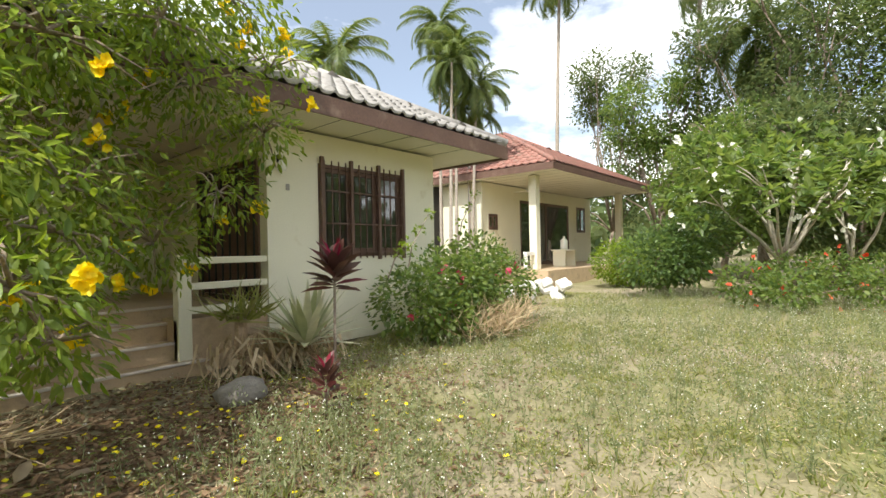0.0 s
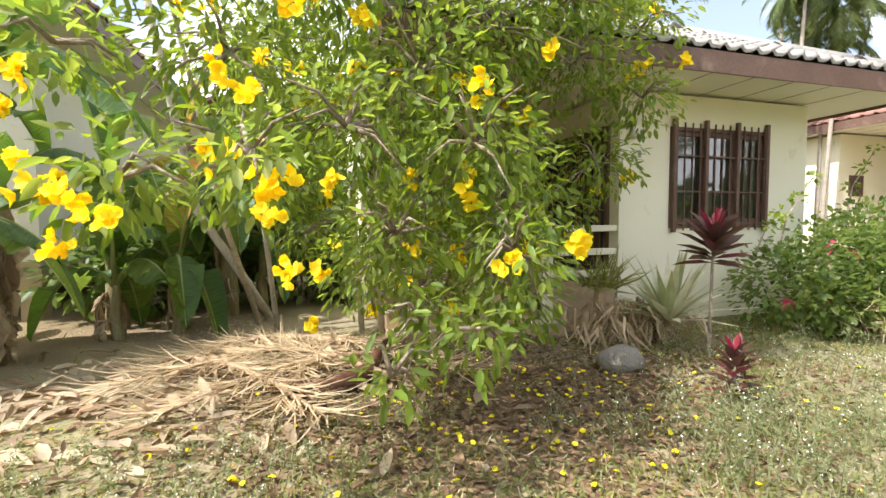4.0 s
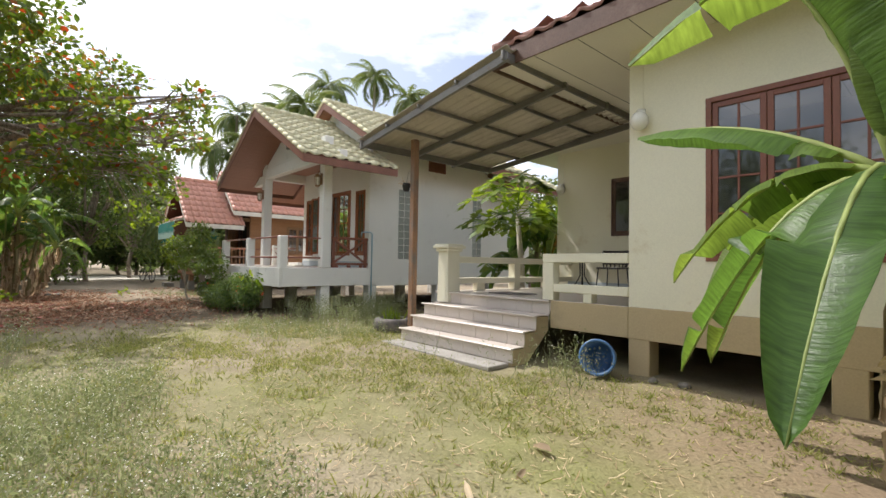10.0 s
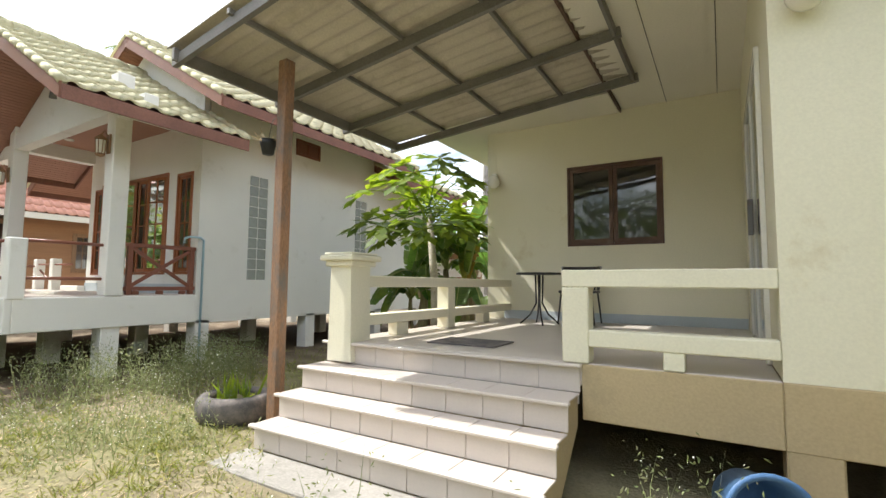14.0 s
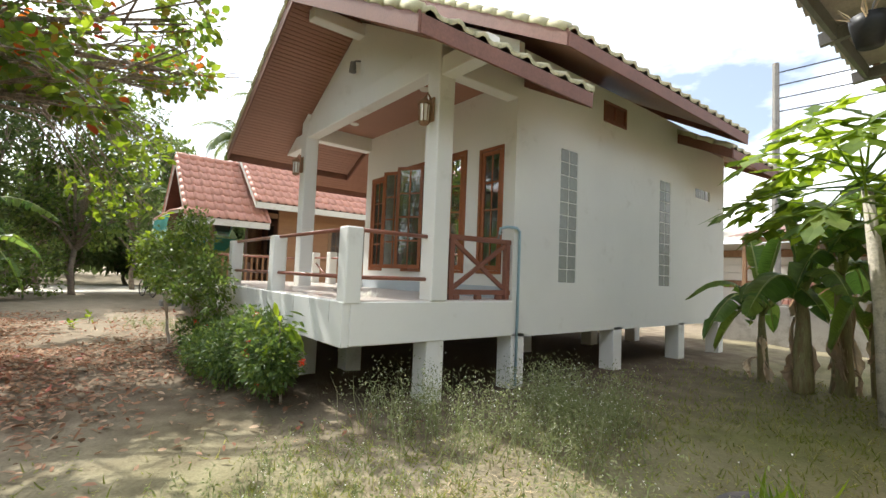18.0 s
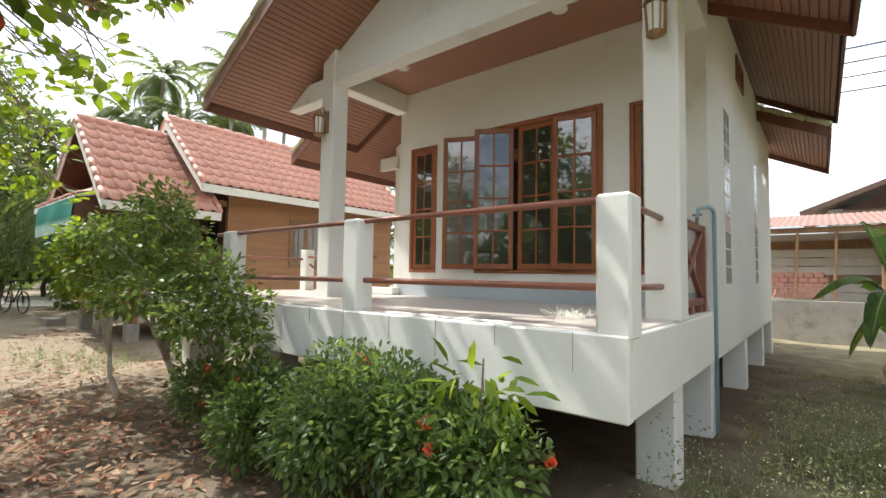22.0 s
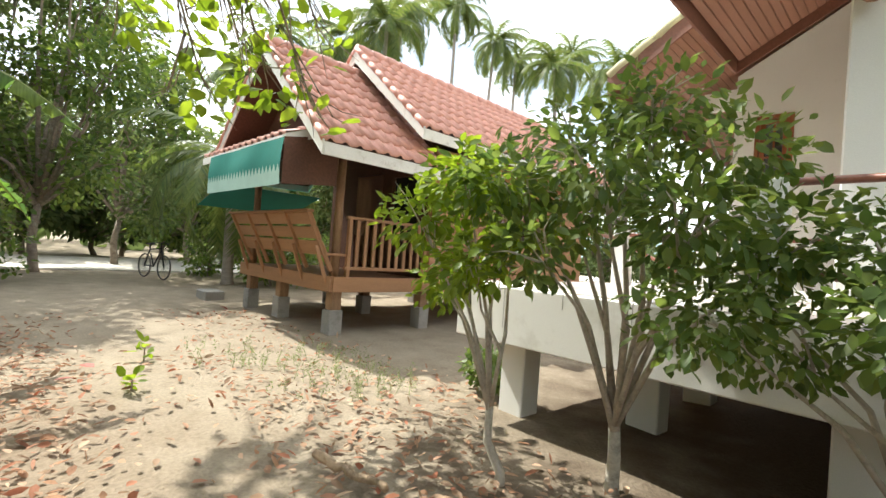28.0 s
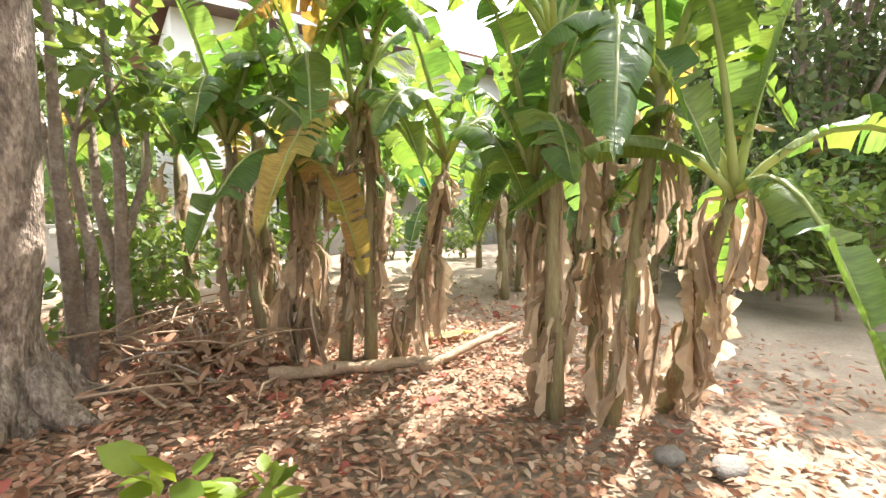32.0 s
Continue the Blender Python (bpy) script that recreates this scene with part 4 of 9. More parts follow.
for py in (6.45,):
    for px in (-17.2, -19.0, -21.2):
        part("pier", Solid().box(px, py + 0.2, -0.2, px + 0.24, py + 0.44, 0.68, 0.01), M_WHITE, white_house)
# deck, with its tall edge beams
part("deck", Solid().box(-21.35, 6.36, 0.95, CW, CY - 0.002, 1.10, 0.006), M_TILE, white_house, "pale tiled porch floor")
part("deck", Solid().box(-21.35, CY, 0.95, CF - 0.002, SB - 0.002, 1.098, 0.006), M_TILE, white_house, "pale tiled porch floor")
part("deck_edge", Solid().box(-21.42, 6.28, 0.645, CW + 0.03, 6.36, 1.085, 0.01), M_WHITE, white_house)
part("deck_edge", Solid().box(CW - 0.04, 6.362, 0.65, CW + 0.028, CY + 0.0, 1.085, 0.01), M_WHITE, white_house)
part("deck_edge", Solid().box(-21.42, 6.362, 0.65, -21.35, SB, 1.085, 0.01), M_WHITE, white_house)
part("skirting", Solid().box(CF, CY - 0.02, 1.10, CW - 0.1, CY - 0.002, 1.26, 0.004), M_GREYBLUE, white_house)
part("plinth", Solid().box(-19.75, CY - 0.16, 1.102, -18.95, CY - 0.021, 1.2, 0.01), M_WHITE, white_house)
for x in (-15.215, -17.31, -19.38):
    part("rail_post", Solid().box(x, 6.29, 1.06, x + 0.185, 6.47, 1.82, 0.015), M_WHITE, white_house)
for x, y in ((-21.15, 8.45), (-20.28, 8.45)):
    part("rail_post", Solid().box(x, y, 1.06, x + 0.17, y + 0.17, 1.78, 0.015), M_WHITE, white_house)
for z in (1.80, 1.325):
    part("handrail", Solid().tube([(-19.66 if z > 1.5 else -19.3, 6.375, z), (-17.3, 6.375, z + 0.004), (-15.12, 6.375, z)], 0.022, 10), M_RAIL, white_house, "brown painted pipe rail", True)
    part("handrail", Solid().tube([(-15.13, 6.42, z), (-15.15, 7.34, z)], 0.022, 10), M_RAIL, white_house, "brown painted pipe rail", True)
for a, b in (((-21.07, 8.5, 1.66), (-19.3, 8.5, 1.64)), ((-21.1, 6.5, 1.62), (-21.08, 8.46, 1.62)), ((-21.02, 8.53, 1.55), (-20.26, 8.53, 1.2))):
    part("side_rail", Solid().tube([a, b], 0.02, 8), M_RAIL, white_house, "thin brown pipe rail", True)
rj = random.Random(8)
for i in range(13):
    x = -20.9 + i * 0.46 + rj.uniform(-0.05, 0.05)
    part("drip_joint", Solid().box(x, 6.2785, 1.075 - rj.uniform(0.08, 0.32), x + rj.uniform(0.003, 0.006), 6.282, 1.084, 0.0005), M_CONC, white_house, "dark drip-stained joint in the white edge beam")
for x in (-15.26, -19.10):
    part("column", Solid().box(x, 7.32, 1.09, x + 0.235, 7.55, 4.3, 0.012), M_WHITE, white_house)
part("beam", Solid().box(-19.10, 7.335, 3.72, -15.03, 7.535, 4.02, 0.01), M_WHITE, white_house)
part("beam", Solid().box(-15.25, 7.55, 3.72, -15.05, CY, 4.02, 0.01), M_WHITE, white_house)
part("beam", Solid().box(-19.08, 7.55, 3.72, -18.88, CY, 4.02, 0.01), M_WHITE, white_house)
part("beam", Solid().box(-19.95, 7.34, 3.58, -19.10, 7.53, 3.84, 0.01), M_WHITE, white_house)
part("beam", Solid().box(-15.03, 7.34, 3.62, -14.3, 7.53, 3.84, 0.01), M_WHITE, white_house)
part("beam", Solid().box(-20.75, SB - 0.08, 3.34, CL + 0.1, SB - 0.003, 3.58, 0.01), M_WHITE, white_house)
part("purlin_end", Solid().box(RX - 0.1, 6.6, 4.85, RX + 0.1, 7.42, 5.02, 0.01), M_WHITE, white_house)
part("porch_gable", Solid().prism([(-19.08, 4.02), (-15.05, 4.02), (RX, 5.1)], 7.38, 7.48, "y"), M_WHITE, white_house)
part("porch_ceiling", Solid().box(-18.88, 7.54, 3.98, -15.25, CY - 0.002, 4.0, 0.003), M_STRIP, white_house, "red-brown board ceiling")
for x in (-18.3, -16.2):
    dl = part("downlight", Solid().lathe([(0.0, 3.955), (0.05, 3.957), (0.075, 3.965), (0.08, 3.98)], (x, 7.95, 0), 20), M_LAMPWHITE, white_house, "small round white downlight", True)


def gable_roof(parent, xr, half, zr, ze, y0, y1, tile, strip, fascia, wl=0.30, left=None, pieces=True, strips=True):
    """A pair of roof slopes along y: tiles above, boarded underside, fascia and verge boards, ridge caps."""
    for sgn in (1, -1):
        xe = xr + sgn * half
        if left and sgn < 0:
            xe, ze = left
        a, b = ((xe, y0, ze), (xe, y1, ze)) if sgn > 0 else ((xe, y1, ze), (xe, y0, ze))
        r = (xr, a[1], zr)
        part("roof", slab([(xe, y0, ze), (xe, y1, ze), (xr, y1, zr), (xr, y0, zr)], 0.05), strip, parent)
        tiled_slope(parent, a, b, r, tile, wl, 0.34, pieces)
        if strips:
            m, wide, high = slope_frame(a, b, r)
            w = 0.07
            nb = int(high / w)
            sm = Solid().box(0.01, 0.004, -0.014, wide - 0.01, w - 0.004, 0.0, 0.004).mesh("soffit_board")
            sm.materials.append(strip)
            for i in range(nb):
                piece("soffit_board", sm, m @ Matrix.Translation((0, i * w, -0.0505)), parent)
        lo, hi = Vector((xe, 0, ze)), Vector((xr, 0, zr))
        part("fascia", Solid().box(xe - 0.012, y0, ze - 0.17, xe + 0.012, y1, ze - 0.0, 0.004), fascia, parent)
        for y, s2 in ((y0, -1), (y1, 1)):
            d = (hi - lo).normalized()
            n = Vector((-d.z, 0, d.x)) * (1 if d.x > 0 else -1)
            p = [lo + n * 0.02, hi + n * 0.02, hi - Vector((0, 0, 0.21)), lo - Vector((0, 0, 0.17))]
            part("verge_board", Solid().prism([(q.x, q.z) for q in p], y - 0.012 + s2 * 0.014, y + 0.012 + s2 * 0.014, "y"), fascia, parent)
            nn = int((hi - lo).length / 0.30)
            vt = Solid().tube([(0, 0, 0), (0, 0.15, 0.015), (0, 0.315, 0.0)], [0.055, 0.052, 0.047], 10).mesh("verge_tile", True)
            vt.materials.append(tile)
            rot = (hi - lo).to_track_quat("Y", "Z").to_matrix().to_4x4()
            for i in range(nn):
                q = lo.lerp(hi, i / nn) + Vector((0, y, 0.035))
                piece("verge_tile", vt, Matrix.Translation(q) @ rot, parent)
    rt = Solid().tube([(0, 0, 0), (0, 0.17, 0.02), (0, 0.345, 0.0)], [0.115, 0.105, 0.095], 12).mesh("ridge_tile", True)
    rt.materials.append(tile)
    for i in range(int((y1 - y0) / 0.33)):
        piece("ridge_tile", rt, Matrix.Translation((xr, y0 + i * 0.33, zr + 0.02)), parent)


gable_roof(white_house, RX, 3.04, 5.2, 3.52, 6.35, 8.75, M_YELTILE, M_STRIP, M_REDTRIM)
gable_roof(white_house, RX, 3.04, 5.85, 4.09, 8.3, 13.5, M_YELTILE, M_STRIP, M_REDTRIM, left=(-21.25, 3.40), pieces=False)
gable_roof(white_house, RX, 2.95, 5.25, 3.78, 13.1, 16.2, M_YELTILE, M_STRIP, M_REDTRIM, pieces=False)
for x0, x1, z1, yw in ((-15.76, -15.28, 3.16, CY), (-18.78, -18.30, 3.16, CY), (-20.18, -19.80, 3.22, SB)):
    pane_window("tall_window", x0, x1, 1.42, z1, yw, 2, 4, "narrow varnished wooden window of eight panes", white_house, 1, 0.045, M_TEAK)
dr = part("door_frame", Solid().box(-17.66, CY - 0.02, 1.42, -17.60, CY + 0.1, 3.22, 0.004).box(-16.09, CY - 0.02, 1.42, -16.03, CY + 0.1, 3.22, 0.004)
          .box(-17.60, CY - 0.02, 3.16, -16.09, CY + 0.1, 3.22, 0.004).box(-17.60, CY - 0.02, 1.42, -16.09, CY + 0.1, 1.46, 0.004), M_TEAK, white_house, "varnished wooden four-leaf french door, two leaves folded open")
lw = 1.90 / 4
for k, (hinge, ang, d) in enumerate(((-17.60, 24, -1), (-17.10, 32, -1), (-16.095 - lw, 0, -1), (-16.095, 11, -1))):
    m = Matrix.Translation((hinge, CY - 0.012, 0)) @ Matrix.Rotation(radians(ang), 4, "Z")
    x0, x1 = (0.0, lw - 0.006) if d > 0 else (-lw + 0.006, 0.0)
    sash(dr, x0, x1, 1.465, 3.155, 0.0, 2, 4, M_TEAK, m=m)
# gate panel beside the column, water pipe, wall lamps
gate = thing("porch_gate", (CW - 0.05, 8.1, 1.10), "red-brown wooden cross-braced panel closing the porch side", "gate")
for y in (7.62, 8.54):
    part("post", Solid().box(CW - 0.09, y, 1.10, CW - 0.02, y + 0.07, 1.86, 0.005), M_WINFRAME, gate)
for z in (1.16, 1.80):
    part("rail", Solid().box(CW - 0.085, 7.56, z, CW - 0.03, 8.64, z + 0.06, 0.005), M_WINFRAME, gate)
for s in (1, -1):
    m = Matrix.Translation((CW - 0.055, 8.115, 1.51)) @ Matrix.Rotation(radians(33 * s), 4, "X")
    part("brace", Solid().box(-0.02 + 0.002 * s, -0.5, -0.025, 0.02 + 0.002 * s, 0.5, 0.025, 0.004, m), M_WINFRAME, gate)
for y in (7.75, 8.1, 8.45):
    part("foot", Solid().box(CW - 0.085, y - 0.05, 1.101, CW - 0.03, y + 0.05, 1.158, 0.01), M_WINFRAME, gate)
pipe = thing("water_pipe", (CW + 0.05, 8.72, 0), "grey-blue plastic water pipe clamped to the wall corner", "pipe")
part("riser", Solid().tube([(CW + 0.03, 8.72, 0.02), (CW + 0.03, 8.72, 1.98), (CW + 0.03, 8.66, 2.02), (CW + 0.02, 8.5, 2.02), (CW - 0.05, 8.45, 2.0), (CW - 0.06, 8.45, 1.92)], 0.018, 8), M_PIPEBLUE, pipe, "", True)
part("tap", Solid().tube([(CW - 0.06, 8.45, 1.93), (CW - 0.06, 8.42, 1.86)], 0.014, 8).tube([(CW - 0.10, 8.45, 1.95), (CW - 0.02, 8.45, 1.95)], 0.008, 6), M_STEEL, pipe, "small metal tap", True)


def lantern(at, yaw=0, label="small grey metal wall lantern with a glass cage"):
    """A wall lantern that hangs before a face looking to -y, at its back plate."""
    ob = thing("wall_lantern", (0, 0, 0), label, "lamp", "wall lanterns")
    part("back_plate", Solid().box(-0.05, -0.02, 0.05, 0.05, 0.0, 0.33, 0.008), M_WOODPOST, ob)
    part("bracket", Solid().tube([(0, -0.02, 0.30), (0, -0.07, 0.37), (0, -0.11, 0.30)], 0.01, 6), M_WOODPOST, ob)
    cage = Solid().lathe([(0.01, 0.31), (0.075, 0.25), (0.085, 0.235), (0.078, 0.23)], (0, -0.11, 0), 8)
    for k in range(8):
        a = 2 * math.pi * k / 8
        cage.tube([(0.07 * math.cos(a), -0.11 + 0.07 * math.sin(a), 0.23), (0.055 * math.cos(a), -0.11 + 0.055 * math.sin(a), 0.02)], 0.006, 4)
    cage.lathe([(0.06, 0.03), (0.065, 0.015), (0.05, 0.0), (0.0, -0.02)], (0, -0.11, 0), 8)
    part("cage", cage, M_WOODPOST, ob)
    part("bulb_glass", Solid().lathe([(0.05, 0.03), (0.055, 0.1), (0.06, 0.22)], (0, -0.11, 0), 10), M_LAMPWHITE, ob, "clouded glass", True)
    ob.matrix_basis = Matrix.Translation(at) @ Matrix.Rotation(radians(yaw), 4, "Z")
    return ob


lantern((-18.98, 7.315, 3.05))
lantern((-15.14, 7.315, 3.05))
spot = thing("spot_lamp", (RX, 7.33, 4.35), "small dark spot lamp on the porch gable", "lamp")
part("arm", Solid().tube([(RX, 7.38, 4.50), (RX, 7.30, 4.48), (RX, 7.27, 4.42)], 0.015, 6), M_STEEL, spot)
part("head", Solid().lathe([(0.0, 0.0), (0.04, -0.01), (0.05, -0.12), (0.055, -0.16), (0.0, -0.15)], (RX, 7.26, 4.46), 12), M_STEEL, spot, "", True)
debris = scatter("dry_fibre", BLADE, np.column_stack([RNG.normal(-15.58, .07, 130), RNG.normal(6.85, .09, 130), np.full(130, 1.105) + RNG.random(130) * .04]), RNG.normal(size=(130, 3)) * [1, 1, .25], np.tile([0, 0, 1.0], (130, 1)) + RNG.normal(size=(130, 3)) * .3, .09, .006, M_WHITEPETAL)
tagged(new("palm_fibre", debris), "small heap of dry pale fibre on the porch", "debris", "", "stuff")

# ---- cream house with the canopy ----
BF, BX0, BX1 = 7.44, -7.45, -3.65
cream_house = thing("cream_house", (-7, 10, 0), "cream painted house with tan plinth, porch and tiled roof", "house")
wb = (-6.61, -4.55, 1.31, 3.03)
part("front_wall", wall_with_holes(BX0, BX1, 0.77, 3.98, BF, 0.12, [wb]), M_CREAM, cream_house)
part("side_wall", Solid().box(BX0, BF + 0.12, 0.77, BX0 + 0.12, 11.08, 3.98, 0.004), M_CREAM, cream_house)
part("side_wall", Solid().box(BX1 - 0.12, BF + 0.12, 0.77, BX1, 14.8, 3.98, 0.004), M_CREAM, cream_house)
pw = (-9.68, -8.37, 1.87, 3.06)
part("porch_back_wall", wall_with_holes(-11.0, BX0 + 0.119, 0.72, 3.98, 11.1, 0.12, [pw]), M_CREAM, cream_house)
part("side_wall", Solid().box(-11.0, 11.22, 0.5, -10.88, 14.8, 3.98, 0.004), M_CREAM, cream_house)
part("rear_wall", Solid().box(-10.88, 14.68, 0.5, BX1 - 0.12, 14.8, 3.98, 0.004), M_CREAM, cream_house)
part("room_floor", Solid().box(BX0 + 0.12, BF + 0.12, 0.70, BX1 - 0.12, 14.6, 0.80, 0.004), M_TILE, cream_house)
part("room_ceiling", Solid().box(-10.9, BF + 0.12, 3.9, BX1 - 0.12, 14.6, 3.95, 0.004).box(BX0, 11.22, 0.5, BX0 + .1, 11.3, 3.9), M_SOFFIT, cream_house)
part("plinth_band", Solid().box(BX0, BF - 0.012, 0.40, BX1 + 0.01, BF + 0.2, 0.768, 0.006), M_TAN, cream_house, "tan painted plinth band")
part("plinth_band", Solid().box(-8.55, BF - 0.010, 0.40, BX0 - 0.002, BF + 0.2, 0.766, 0.006), M_TAN, cream_house)
part("plinth_band", Solid().box(BX1 - 0.2, BF + 0.21, 0.40, BX1 + 0.01, 14.8, 0.768, 0.006), M_TAN, cream_house)
part("plinth_band", Solid().box(-11.0, 7.7, 0.35, -10.85, 14.8, 0.70, 0.006), M_TAN, cream_house)
for x, y in ((BX0, BF), (-5.6, BF), (BX1 - 0.25, BF), (BX0, 10.9), (BX1 - 0.25, 10.9), (-5.6, 10.9), (-10.98, 10.9), (-10.98, 14.4), (-5.6, 14.4), (BX1 - .25, 14.4), (-10.98, 9)):
    part("pier", Solid().box(x, y - 0.006, -0.2, x + 0.25, y + 0.24, 0.42, 0.01), M_TAN, cream_house)
part("porch_floor", Solid().box(-10.88, BF + 0.0, 0.62, BX0 - 0.002, 11.095, 0.770, 0.006), M_TILE, cream_house, "pale tiled porch floor")
part("skirting", Solid().box(-10.7, 11.08, 0.771, BX0 - 0.01, 11.098, 0.90, 0.003), M_GREYBLUE, cream_house)
win = pane_window("casement_window", *wb, BF, 2, 4, "red-brown casement window of many small panes", cream_house, 4, 0.055)
pwn = pane_window("sliding_window", pw[0], pw[1], pw[2], pw[3], 11.1, 1, 1, "sliding window with a thin brown frame over the porch", cream_house, 2, 0.03, M_BROWNTRIM)
sd_ = part("sliding_door", Solid().box(BX0 - 0.035, 8.05, 0.775, BX0 - 0.002, 8.11, 2.98, 0.004).box(BX0 - 0.035, 9.69, 0.775, BX0 - 0.002, 9.75, 2.98, 0.004).box(BX0 - 0.035, 8.11, 2.92, BX0 - 0.002, 9.69, 2.98, 0.004)
           .box(BX0 - 0.03, 8.11, 0.775, BX0 - 0.004, 9.69, 0.83, 0.004).box(BX0 - 0.032, 8.87, 0.83, BX0 - 0.006, 8.93, 2.92, 0.004), M_LAMPWHITE, cream_house, "white aluminium sliding glass door")
for ya, yb in ((8.115, 8.865), (8.935, 9.685)):
    part("pane", Solid().box(BX0 - 0.018, ya, 0.835, BX0 - 0.010, yb, 2.915, 0.001), M_GLASS, sd_)
part("pull", Solid().box(BX0 - 0.075, 8.80, 1.72, BX0 - 0.033, 8.83, 2.02, 0.006), M_STEEL, sd_)
# steps of the porch, with tiles
SX0, SX1 = -10.90, -8.56
steps = thing("porch_steps", (-9.5, 6.9, 0), "pale pink tiled steps up to the cream porch", "steps")
tops, ys = [0.195, 0.385, 0.575, 0.765], [6.64, 6.87, 7.11, 7.40]
part("core", Solid().prism([(6.69, -0.05), (6.69, 0.17), (6.92, 0.17), (6.92, 0.36), (7.16, 0.36), (7.16, 0.55), (7.43, 0.55), (7.43, 0.36), (6.95, -0.05)], SX0 + 0.02, SX1 - 0.02, "x"), M_TAN, steps, "tan painted step flank")
xe = [(SX0, SX1 + 0.0), (SX0 + 0.02, SX1 - 0.0), (SX0 + .04, SX1), (SX0 + 0.06, SX1 - 0.02)]
for k in range(4):
    nt = 8
    w = (SX1 - SX0) / nt
    ft = Solid().box(0.002, 0, 0, w - 0.002, 0.012, 0.165, 0.003).mesh("riser_tile")
    ft.materials.append(M_TILE)
    tt = Solid().box(0.002, 0, 0, w - 0.002, 0.225 if k < 2 else 0.27, 0.012, 0.003).mesh("tread_tile")
    tt.materials.append(M_TILE)
    nose = Solid().box(SX0 - 0.015, ys[k] - 0.022, tops[k] - 0.022, SX1 + 0.015, ys[k] + 0.03, tops[k] + 0.003, 0.006)
    part("nosing", nose, M_TILE, steps)
    for i in range(nt):
        piece("riser_tile", ft, Matrix.Translation((SX0 + i * w, ys[k] + 0.028, tops[k] - 0.188)), steps)
        if k < 3:
            piece("tread_tile", tt, Matrix.Translation((SX0 + i * w, ys[k] + 0.032, tops[k] - 0.011)), steps)
part("grout_bed", Solid().box(SX0 + 0.01, 7.432, 0.50, SX1 - 0.01, 7.438, 0.755, 0.002), M_GROUT, steps)
structure("apron", Solid().box(-10.95, 6.30, -0.05, -8.62, 6.67, 0.005, 0.01), M_CONC, "worn concrete apron before the steps", "pavement")
# balustrades
bal = thing("balustrade", (-8.0, 7.5, 0.77), "cream masonry balustrade with an open slot", "railing", "porch balustrades")
part("end_post", Solid().box(-8.68, BF - 0.02, 0.772, -8.50, BF + 0.13, 1.28, 0.008), M_CREAM, bal)
part("top_rail", Solid().box(-8.68, BF - 0.02, 1.282, BX0 - 0.003, BF + 0.13, 1.40, 0.008), M_CREAM, bal)
part("mid_rail", Solid().box(-8.50, BF - 0.02, 0.885, BX0 - 0.003, BF + 0.13, 0.995, 0.008), M_CREAM, bal)
part("foot_block", Solid().box(-8.05, BF - 0.015, 0.772, -7.93, BF + 0.125, 0.884, 0.006), M_CREAM, bal)
bal2 = thing("balustrade", (-10.7, 9, 0.77), "cream masonry balustrade along the porch side", "railing", "porch balustrades")
part("top_rail", Solid().box(-10.72, 7.64, 1.26, -10.58, 11.09, 1.37, 0.008), M_CREAM, bal2)
part("mid_rail", Solid().box(-10.72, 7.64, 0.90, -10.58, 11.09, 1.0, 0.008), M_CREAM, bal2)
for y in (8.1, 10.1):
    part("foot_block", Solid().box(-10.71, y, 0.771, -10.59, y + 0.2, 0.899, 0.006), M_CREAM, bal2)
for y in (9.1,):
    part("post", Solid().box(-10.73, y, 0.771, -10.57, y + 0.17, 1.259, 0.006), M_CREAM, bal2)
pil = thing("porch_pillar", (-10.6, 7.3, 0.77), "short cream pillar with a moulded cap", "pillar")
part("shaft", Solid().prism([(-10.83, 0.60), (-10.55, 0.60), (-10.57, 1.45), (-10.81, 1.45)], 7.365, 7.63, "y"), M_CREAM, pil)
part("cap", Solid().box(-10.85, 7.33, 1.45, -10.53, 7.67, 1.50, 0.008).box(-10.89, 7.29, 1.50, -10.49, 7.71, 1.55, 0.012).box(-10.86, 7.32, 1.55, -10.52, 7.68, 1.575, 0.01), M_CREAM, pil)


